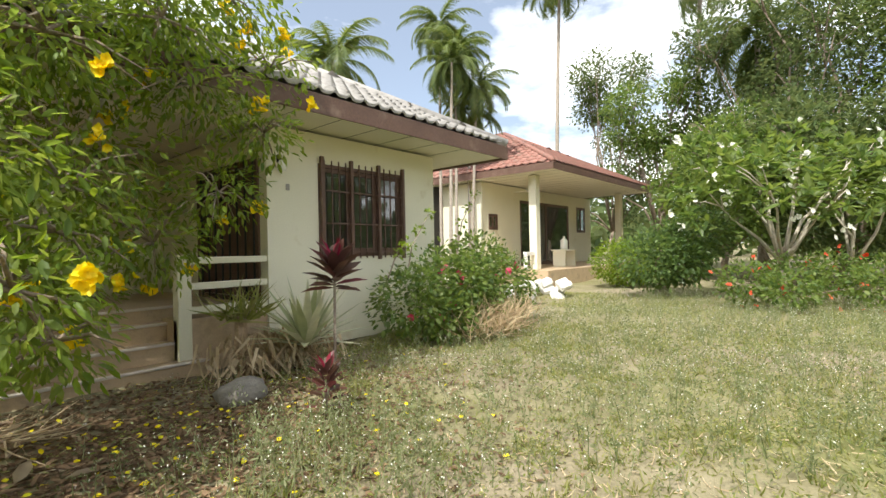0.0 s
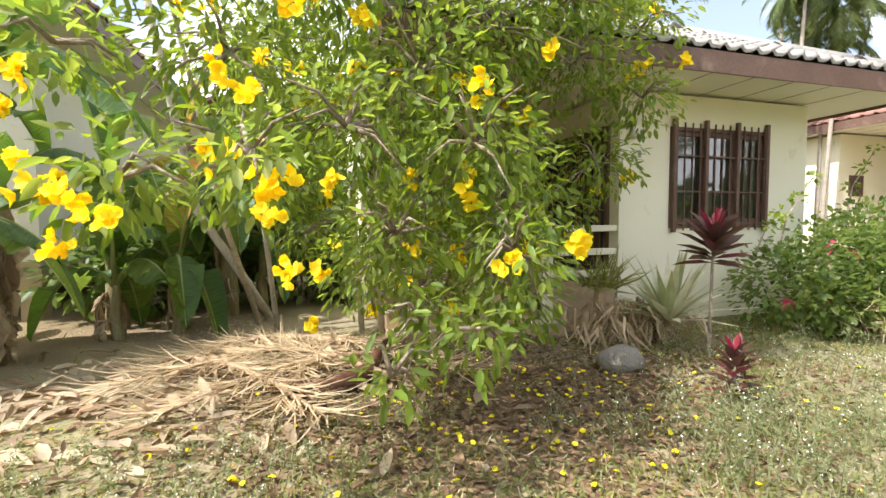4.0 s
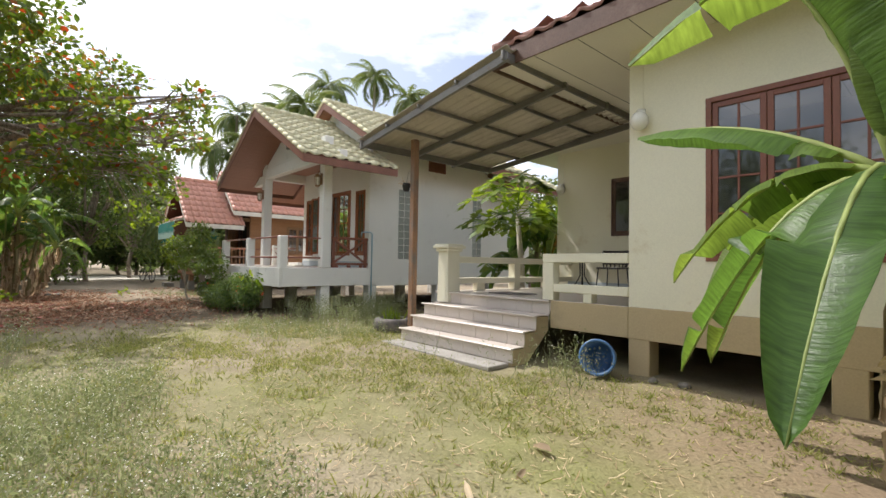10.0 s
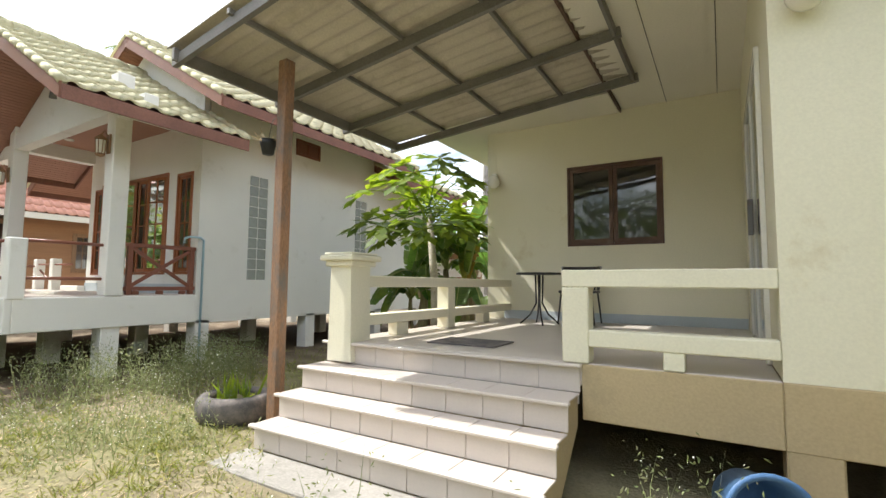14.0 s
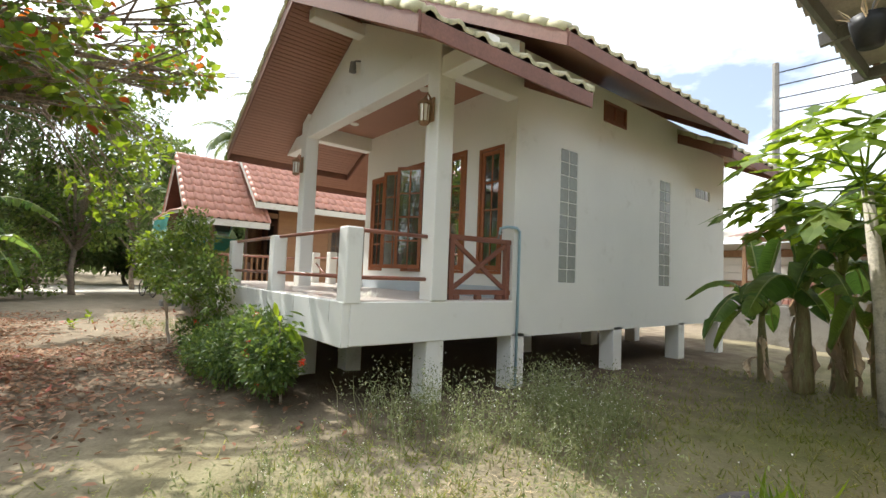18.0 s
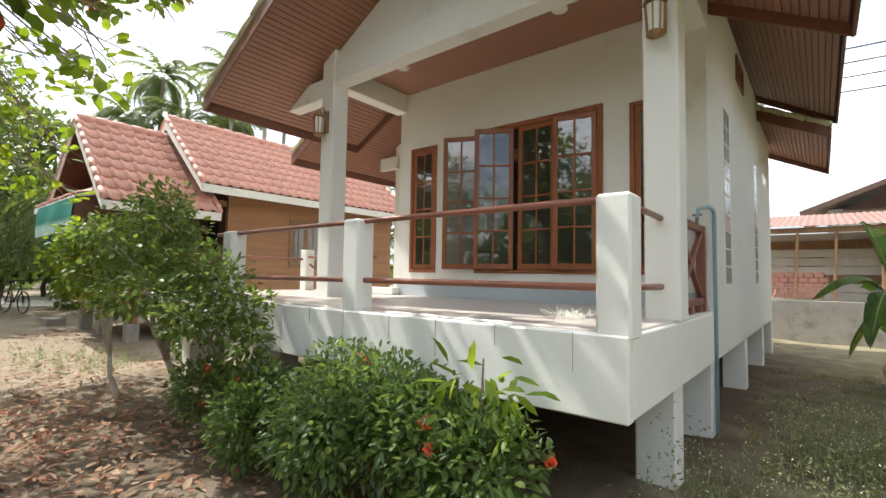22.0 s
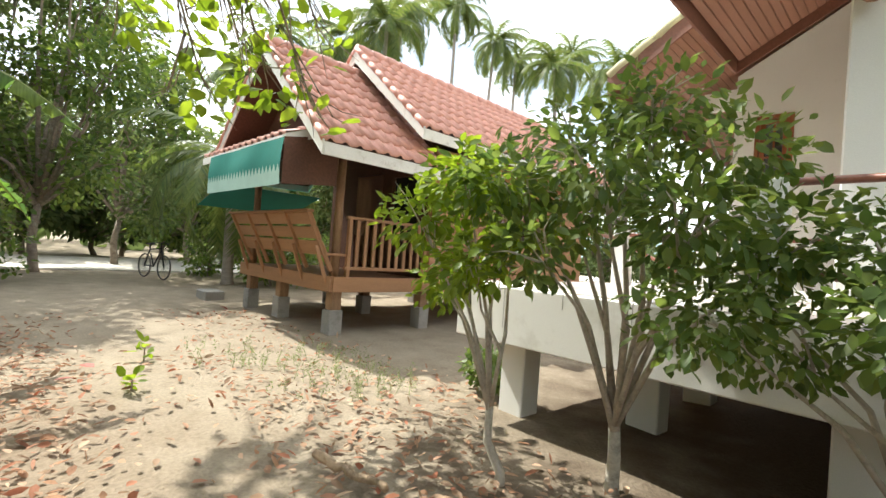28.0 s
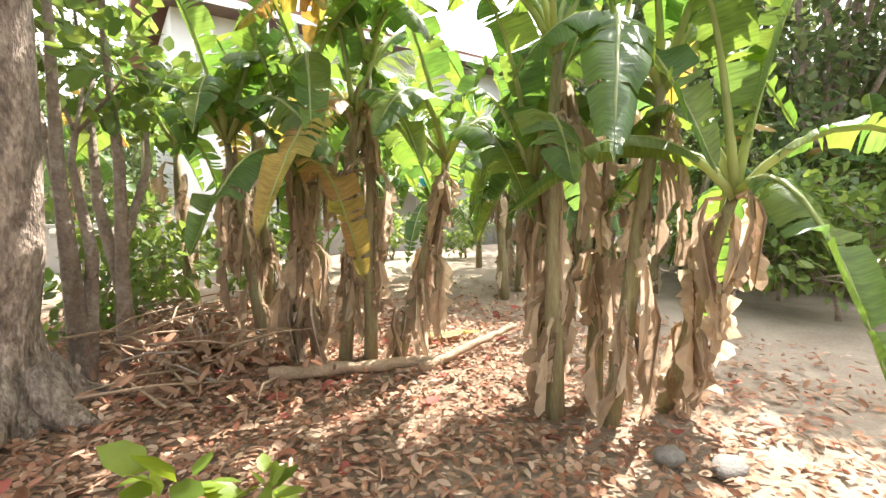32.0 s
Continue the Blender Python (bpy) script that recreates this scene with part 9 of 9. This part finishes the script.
k = 0
for x, y, h, r in [(25.5, 6.6, 10.5, 2.6), (28.5, 10, 13, 3.0), (22, -0.5, 12, 3.4), (24, -4, 13, 3.6), (20, -4, 9, 3), (33, 2, 13, 4), (19.5, 2.6, 6.5, 2.4), (25, 1.8, 12, 2.8), (18.5, -1.0, 5.5, 2.2), (19, 17, 6, 2.6), (9, 22, 6, 3), (-1.0, 17.5, 5.5, 2.2), (1.5, 15, 6, 2.4), (2, 24, 8, 3), (28, -10, 9, 4),
                   (-36, 4.2, 11.5, 2.6), (-35, 1.0, 11.5, 3.0), (-38.5, -2.5, 9, 3.2), (-33.5, -4.5, 8, 2.8), (-47, 8, 7, 3.4), (-48, 12, 6, 3), (-52, 4, 8, 4), (-50, -4, 9, 4), (-34, 12.5, 4.5, 2.2), (-33, 16, 5, 2.4), (-22, 24, 6, 2.8), (-28, 22, 7, 3), (-36, 22, 7, 3.2), (-40, -8, 9, 4), (-13, -14, 8, 4), (-6, -17, 8, 4), (2, -15, 8, 4), (10, -14, 8, 4), (17, -12, 8, 4), (-19, -18, 8, 4), (-36.5, -5.5, 7, 2.8), (-17, -9, 6.5, 2.6), (-38, 3.0, 12, 2.8), (-39.5, 6.6, 10.5, 2.6), (-41.5, 9.6, 9.0, 2.4), (-33, 0.6, 11, 2.4), (-31.5, -2.2, 7.0, 2.2)] + [(-46.5 + (i % 2) * 1.5, -14 + i * 2.6, 4.2 + (i * 7 % 5) * 0.5, 2.2) for i in range(13)]:
    far_tree(x, y, h, r, 6200 if -41 < x < -30 else 10500 if 17 < x < 34 else 6000 if abs(x) < 40 else 3200, "leafy green tree at the edge of the plot", M_FAR if k % 3 else M_LEAF, 0.18 if 17 < x < 34 else 0.21 if abs(x) < 40 else 0.32, 0.2 if x < -20 else 0.25, k)
    k += 1
for x, y, h in ((-29.2, 2.0, 2.2), (-30.2, 1.0, 2.6), (-31.2, 2.3, 2.4), (-28.6, 0.9, 1.8), (-32.6, 2.9, 2.0), (-32.0, 9.3, 1.6), (-33.4, 9.8, 1.8), (-34.6, 10.4, 1.7), (-36.2, -0.5, 1.6), (-31.0, 10.2, 1.5), (-35.4, 8.6, 1.2)):
    far_tree(x, y, h, 1.0, 900, "low green bush beside the track", M_LEAF, 0.15, 0.2, k)
    k += 1
for x0, y0, x1, y1, hh in ((-80, 52, 70, 62, 4), (-80, -60, -55, 40, 9), (45, -40, 75, 50, 9), (-70, -40, 60, -22, 8)):
    n = 5200
    p = np.column_stack([RNG.uniform(x0, x1, n), RNG.uniform(y0, y1, n), RNG.random(n) ** 0.7])
    p[:, 2] *= hh * (0.6 + 0.4 * np.sin(p[:, 0] * 0.31) * np.sin(p[:, 1] * 0.27 + 1))
    tagged(new("far_woods", scatter("far_woods", OVAL, p, RNG.normal(size=(n, 3)), RNG.normal(size=(n, 3)) + [0, 0, 1], RNG.uniform(0.9, 2.0, n), 1.6, M_FAR)), "belt of distant tropical woods", "woods", "", "stuff")

# ---- ground cover ----
def on_ground(x, y, dz=0.0):
    return np.column_stack([x, y, ground_z(x, y) + dz])


def patchy(x, y):
    """How well the lawn is covered: 0 on trodden, bare soil, 1 in full growth."""
    f = 0.5 + 0.32 * np.sin(x * 0.83 + 1.7 * np.sin(y * 0.61 + 0.4)) * np.sin(y * 0.97 - 0.6 * np.sin(x * 0.47)) + 0.26 * np.sin(x * 2.3 + 1.1 * np.sin(y * 1.9)) * np.sin(y * 2.7 + 0.9 * np.sin(x * 1.6)) + 0.18 * np.sin(x * 5.9 + y * 2.2) * np.sin(y * 6.7 - x * 1.9)
    trod = np.exp(-((y - (4.6 + 0.10 * (x + 6))) / 1.3) ** 2) * ((x > -10) & (x < -2.5))
    return np.clip(f * 1.25 - 0.5 * trod, 0.05, 1.0)


def clear(x, y):
    """Not under a house, on steps or paving."""
    ok = ~((x < CW + 0.1) & (x > -21.2) & (y > 6.2) & (y < CR)) & ~((x < BX1 + 0.1) & (x > -11.1) & (y > 7.2) & (y < 15)) & ~((x > -10.7) & (x < -8.2) & (y > 6.2))
    return ok & ~((x > -0.7) & (x < 7) & (y > 4.6) & (y < 11)) & ~((x < -24.5) & (x > -28.7) & (y > 6.8) & (y < 14))


n = 210000
x, y = RNG.uniform(-15.5, 12.5, n), RNG.uniform(-3.5, 13.0, n)
dens = 0.45 + 0.55 * np.sin(x * 0.9 + np.sin(y * 1.3) * 1.2) * np.sin(y * 1.1 + x * 0.3)
shade = ((x > -4.6) & (x < 2.6) & (y > 3.9)) | ((x > -2.2) & (x < 2.2) & (y > 2.6))
keep = clear(x, y) & (RNG.random(n) < patchy(x, y)) & (RNG.random(n) < np.clip((x + 15.5) / 2.0, 0, 1)) & (RNG.random(n) < np.clip((y + 3.5) / 1.5, 0, 1)) & (RNG.random(n) < np.clip(dens + 0.25, 0.35, 1)) & ~(shade & (RNG.random(n) < 0.93)) & ~((x > -7) & (x < -3) & (y > 5.6) & (RNG.random(n) < 0.85))
x, y = x[keep], y[keep]
m_ = len(x)
tagged(new("grass", scatter("grass", BLADE, on_ground(x, y, -0.005), RNG.normal(size=(m_, 3)) * [.7, .7, .2] + [0, 0, .9], RNG.normal(size=(m_, 3)), RNG.uniform(.03, .11, m_), .012, M_GRASS)), "short patchy garden grass", "grass", "", "stuff")
n = 170000
x, y = RNG.uniform(-13.5, 7.0, n), RNG.uniform(-2.0, 6.6, n)
keep = clear(x, y) & (RNG.random(n) < patchy(x, y) ** 1.5) & ~((x > -4.6) & (x < 2.2) & (y > 3.0)) & (np.sin(x * 1.1 + np.sin(y * .9) * 1.7) * np.sin(y * 1.9 - x * .4) + RNG.random(n) * 1.3 > 0.15)
x, y = x[keep], y[keep]
m_ = len(x)
tagged(new("turf", scatter("turf", BLADE, on_ground(x, y, -0.003), RNG.normal(size=(m_, 3)) * [1, 1, .2] + [0, 0, .6], RNG.normal(size=(m_, 3)), RNG.uniform(.02, .06, m_), .011, M_GRASS)), "close-grown turf in the lawn", "grass", "", "stuff")
nt, per = 3800, 36
cx, cy = RNG.uniform(-14, 8, nt), RNG.uniform(-2.5, 6.8, nt)
ok = clear(cx, cy) & (RNG.random(nt) < patchy(cx, cy)) & ~((cx > -4.6) & (cx < 2.4) & (cy > 2.4))
cx, cy = np.repeat(cx[ok], per), np.repeat(cy[ok], per)
hh = np.repeat(RNG.uniform(.03, .095, ok.sum()), per)
m_ = len(cx)
ox, oy = RNG.normal(size=m_) * hh * 0.6, RNG.normal(size=m_) * hh * 0.6
tagged(new("grass_tufts", scatter("grass_tufts", BLADE, on_ground(cx + ox, cy + oy, -0.004), np.column_stack([ox * 5, oy * 5, hh * 5 + .1]) + RNG.normal(size=(m_, 3)) * .25, RNG.normal(size=(m_, 3)), hh * RNG.uniform(.5, 1.1, m_), .009, M_GRASS)), "small tufts of longer grass in the lawn", "grass", "", "stuff")
n = 26000
x, y = RNG.uniform(-13.5, 7, n), RNG.uniform(-2.2, 7.2, n)
ok = clear(x, y) & (np.sin(x * .8 + 1) + np.sin(y * 1.3 + x * .5) + RNG.random(n) * 1.5 > 0.6)
x, y = x[ok], y[ok]
m_ = len(x)
tagged(new("dry_straw", scatter("dry_straw", BLADE, on_ground(x, y, 0.012), RNG.normal(size=(m_, 3)) * [1, 1, .15], RNG.normal(size=(m_, 3)) * .3 + [0, 0, 1], RNG.uniform(.03, .11, m_), .008, M_STRAW)), "bits of dry straw on the lawn", "straw", "", "stuff")
n = 150000
x, y = RNG.uniform(-15.5, 12.5, n), RNG.uniform(-3.5, 8.0, n)
keep = clear(x, y) & (RNG.random(n) < 0.25 + 0.75 * patchy(x, y)) & (RNG.random(n) < np.clip((x + 15.5) / 2.0, 0, 1)) & ~((x > -4.6) & (x < 1.6) & (y > 3.4)) & (np.sin(x * 1.7 + y) + np.sin(y * 2.3 - x * .8) > -1.1)
x, y = x[keep], y[keep]
m_ = len(x)
tagged(new("clover", scatter("clover", DIAMOND, on_ground(x, y, 0.015) + np.column_stack([np.zeros(m_), np.zeros(m_), RNG.random(m_) * .03]), RNG.normal(size=(m_, 3)) * [1, 1, .25], RNG.normal(size=(m_, 3)) * .3 + [0, 0, 1], RNG.uniform(.02, .05, m_), .03, M_GRASS)), "low round-leaved creeping weeds", "weeds", "", "stuff")


def weeds(name, x0, x1, y0, y1, n, h, label, dots=True, per=16):
    x, y = RNG.uniform(x0, x1, n), RNG.uniform(y0, y1, n)
    ex = np.minimum(np.minimum(x - x0, x1 - x) / max(0.3, (x1 - x0) * 0.2), np.minimum(y - y0, y1 - y) / max(0.3, (y1 - y0) * 0.25))
    ok = clear(x, y) & (RNG.random(n) < np.clip(ex + 0.35 * np.sin(x * 1.7 + y * 2.3), 0.0, 1))
    x, y = x[ok], y[ok]
    n = len(x)
    hh = h * RNG.uniform(0.45, 1.15, n)
    lean = RNG.normal(size=(n, 2)) * 0.25
    g = on_ground(x, y)
    st = scatter(name, BLADE, g, np.column_stack([lean, np.ones(n)]), RNG.normal(size=(n, 3)), hh, .007, M_WEED)
    ob = tagged(new(name, st), label, "weeds", "", "stuff")
    i = np.repeat(np.arange(n), per)
    f = RNG.uniform(0.25, 1.05, len(i))
    p = g[i] + np.column_stack([lean[i] * (hh[i] * f)[:, None], hh[i] * f]) + RNG.normal(size=(len(i), 3)) * (0.035 * h / 0.4)
    part("sprigs", scatter("sprigs", DIAMOND, p, RNG.normal(size=p.shape) + [0, 0, .4], RNG.normal(size=p.shape), RNG.uniform(.018, .045, len(i)), .022, M_WEED), M_WEED, ob)
    if dots:
        j = RNG.choice(len(i), len(i) // 7)
        part("seed_heads", scatter("seed_heads", DIAMOND, p[j] + [0, 0, .012], RNG.normal(size=(len(j), 3)), RNG.normal(size=(len(j), 3)), .012, .018, M_WHITEPETAL), M_WHITEPETAL, ob)
    return ob


weeds("tall_weeds", -15.5, -5.2, -4.6, 2.1, 14000, 0.46, "tall grey-green weeds with tiny seed heads")
weeds("tall_weeds", 0.9, 13.5, -5.0, 4.2, 6800, 0.26, "flowering weeds in the lawn")
weeds("tall_weeds", -10.5, -3.6, 0.2, 3.3, 4200, 0.34, "grey-green weeds with tiny seed heads beside the garden lamp")
weeds("tall_weeds", -4.2, 0.6, 0.9, 3.3, 900, 0.16, "low weeds in the trodden lawn")
weeds("tall_weeds", 1.2, 2.6, 0.6, 2.4, 240, 0.42, "pale flowering weeds beside the cordyline")
weeds("tall_weeds", -14.6, -13.0, 7.8, 8.8, 420, 0.5, "pale flowering weeds at the edge of the shade")
weeds("tall_weeds", -15.2, -13.2, 6.2, 7.6, 420, 0.5, "pale flowering weeds before the white house")
weeds("tall_weeds", -24.6, -21.8, 4.9, 6.7, 230, 0.16, "small green weeds in the sand by the bungalow", False)
weeds("tall_weeds", -13.0, -11.3, 5.6, 7.0, 90, 0.5, "flowering weeds by the canopy post")
weeds("tall_weeds", -14.6, -11.2, 4.6, 6.6, 420, 0.22, "low green weeds in the shade")
weeds("tall_weeds", -8.4, -7.2, 6.2, 7.2, 46, 0.5, "thin flowering weeds round the bucket")
weeds("tall_weeds", -14.1, -12.8, 6.7, 8.0, 150, 0.55, "bushy white-flowering weeds in the shade", per=30)
weeds("tall_weeds", -11.4, -7.0, 5.6, 6.5, 110, 0.45, "thin weeds before the steps")

n = 125000
x, y = RNG.uniform(-27.5, -14.2, n), RNG.uniform(-4.5, 7.0, n)
d = np.hypot((x + 20.5) / 5.0, (y - 0.5) / 4.2)
sand = np.exp(-((y - (4.6 - 0.12 * (x + 24))) / 1.0) ** 2) * (x < -20.5)
keep = clear(x, y) & (RNG.random(n) < np.clip((-14.2 - x) / 1.6, 0, 1)) & (RNG.random(n) < np.clip(1.45 - d, 0.07, 1)) & (RNG.random(n) > 0.9 * sand)
x, y = x[keep], y[keep]
m_ = len(x)
litter = tagged(new("leaf_litter", scatter("leaf_litter", OVAL, on_ground(x, y, 0.02) + np.column_stack([np.zeros(m_), np.zeros(m_), RNG.random(m_) * .035]), RNG.normal(size=(m_, 3)) * [1, 1, .22], RNG.normal(size=(m_, 3)) * .35 + [0, 0, 1], RNG.uniform(.03, .115, m_), RNG.uniform(.025, .09, m_), M_DRY)), "thick litter of dry brown almond leaves", "leaf litter", "", "stuff")
j = RNG.choice(m_, 200, False)
tagged(new("red_leaves", scatter("red_leaves", OVAL, on_ground(x[j], y[j], 0.06), RNG.normal(size=(200, 3)) * [1, 1, .25], RNG.normal(size=(200, 3)) * .35 + [0, 0, 1], RNG.uniform(.1, .18, 200), .16, M_REDLEAF)), "fallen red almond leaves", "leaf litter", "", "stuff")
n = 700
x, y = RNG.normal(-2.0, 1.5, n), RNG.normal(3.6, .7, n)
ok = clear(x, y)
x, y = x[ok], y[ok]
m_ = len(x)
tagged(new("banana_litter", scatter("banana_litter", OVAL, on_ground(x, y, 0.02), RNG.normal(size=(m_, 3)) * [1, 1, .2], RNG.normal(size=(m_, 3)) * .4 + [0, 0, 1], RNG.uniform(.1, .34, m_), RNG.uniform(.06, .16, m_), M_DRYB)), "scraps of dry banana leaf", "leaf litter", "", "stuff")
n = 12000
x, y = RNG.normal(1.2, 1.25, n), RNG.normal(3.0, .85, n)
ok = clear(x, y)
x, y = x[ok], y[ok]
m_ = len(x)
tagged(new("bush_litter", scatter("bush_litter", OVAL, on_ground(x, y, 0.015), RNG.normal(size=(m_, 3)) * [1, 1, .2], RNG.normal(size=(m_, 3)) * .3 + [0, 0, 1], RNG.uniform(.03, .085, m_), .05, M_HUMUS)), "brown litter under the trumpet bush", "leaf litter", "", "stuff")
j = RNG.choice(m_, 260, False)
tagged(new("fallen_petals", scatter("fallen_petals", OVAL, on_ground(x[j], y[j], 0.03), RNG.normal(size=(260, 3)) * [1, 1, .2], RNG.normal(size=(260, 3)) * .3 + [0, 0, 1], .045, .06, M_YELLOW)), "fallen yellow flowers", "petals", "", "stuff")


def dead_frond(a, b, seed, label="dead coconut frond lying on the ground"):
    """A dry frond on the ground: a rib and its narrow leaflets."""
    a, b = np.array(a, float), np.array(b, float)
    ob = thing("dead_frond", tuple(a), label, "palm frond", "dead fronds")
    pts = [tuple(a + (b - a) * f + np.array([0, 0, 0.06 + 0.12 * math.sin(f * 3.1)])) for f in np.linspace(0, 1, 9)]
    part("rib", Solid().tube(pts, [0.035 - 0.003 * i for i in range(9)], 6), M_LOGB, ob, "", True)
    n = 190
    f = RNG.random(n)
    d = (b - a) / np.linalg.norm(b - a)
    sd = np.array([-d[1], d[0], 0]) * RNG.choice([-1, 1], n)[:, None]
    way = d * RNG.uniform(.5, 1.3, n)[:, None] + sd * RNG.uniform(.3, 1, n)[:, None] + RNG.normal(size=(n, 3)) * [.3, .3, .1] - [0, 0, .12]
    p = a + (b - a) * f[:, None] + np.column_stack([np.zeros(n), np.zeros(n), 0.07 + 0.12 * np.sin(f * 3.1)])
    part("leaflet_fringe", scatter("leaflet_fringe", BLADE, p, way, RNG.normal(size=(n, 3)) * .4 + [0, 0, 1], RNG.uniform(.25, .6, n), .013, M_STRAW), M_STRAW, ob)
    return ob


dead_frond((0.7, 4.6, 0.0), (-1.7, 3.9, 0.0), 1)
dead_frond((0.5, 4.2, 0.0), (-1.2, 3.3, 0.0), 2)
dead_frond((-0.9, 5.2, 0.0), (0.9, 3.5, 0.0), 3)
dead_frond((-1.3, 4.5, 0.0), (-0.2, 2.9, 0.0), 4)
dead_frond((-0.2, 5.0, 0.0), (-1.5, 4.3, 0.0), 6)
dead_frond((0.3, 3.6, 0.0), (-1.0, 4.6, 0.0), 7)
dead_frond((0.1, 4.9, 0.0), (-0.5, 3.2, 0.0), 8)
dead_frond((-21.4, -1.4, 0.0), (-23.2, -0.9, 0.0), 5)
sp2 = thing("dry_spathe", (0.0, 3.6, 0), "dark curled dry palm spathe", "palm spathe")
part("husk", Solid().tube([(0.35, 4.0, 0.25), (0.15, 3.7, 0.08), (-0.2, 3.45, 0.05), (-0.6, 3.5, 0.12)], [0.02, 0.07, 0.08, 0.02], 7), M_DARKWOOD, sp2, "", True)
for (x, y, s2) in ((-21.75, 1.45, 0.8), (-22.1, 1.65, 0.65), (-24.2, 4.6, .5), (-23.1, 4.3, .4)):
    sg = thing("seedling", (x, y, 0), "young broad-leaved seedling in the litter", "plant", "seedlings")
    part("leaves", foliage("leaves", [(x, y, 0.22 * s2)], [0.16 * s2], 12, 0.26 * s2, M_BRIGHT, OVAL, -0.3, 1.2, 0.2, 1.1), M_BRIGHT, sg)
    part("stem", Solid().tube([(x, y, -0.02), (x, y, 0.25 * s2)], 0.008, 5), M_BARK, sg)

fallen = thing("fallen_leaf", (-24.4, -0.3, 0), "yellow fallen banana leaf in the litter", "leaf")
banana_leaf(fallen, (-23.95, -0.45, 0.06), (-24.95, -0.15, 0.05), 0.05, 0.26, M_BYEL, 77, 0.1, "blade")
brush = tagged(new("brush_pile"), "heap of dead twigs and dry leaves under the grove", "brush pile")
brush.location = (-22.3, -1.3, 0)
for i in range(130):
    rb_ = random.Random(900 + i)
    c = V((rb_.gauss(-22.25, 0.36), rb_.gauss(-1.3, 0.75), rb_.uniform(0.02, 0.48)))
    a, ln = rb_.uniform(0, 6.28), rb_.uniform(0.35, 0.95)
    d = V((math.cos(a), math.sin(a), rb_.uniform(-0.15, 0.35))) * ln * 0.5
    p0, p1 = c - d, c + d
    p0.z, p1.z = max(p0.z, 0.0), max(p1.z, 0.02)
    part("dead_twig", Solid().tube([p0, c + V((rb_.uniform(-.04, .04), rb_.uniform(-.04, .04), 0.03)), p1], [0.013, 0.009, 0.004], 5), M_LOGB if i % 3 else M_BARK, brush, "", True)
n = 900
p = np.column_stack([RNG.normal(-22.25, .42, n), RNG.normal(-1.3, .75, n), RNG.random(n) * .34])
part("dead_leaves", scatter("dead_leaves", OVAL, p, RNG.normal(size=(n, 3)), RNG.normal(size=(n, 3)) + [0, 0, .5], RNG.uniform(.08, .2, n), .1, M_DRY), M_DRY, brush)
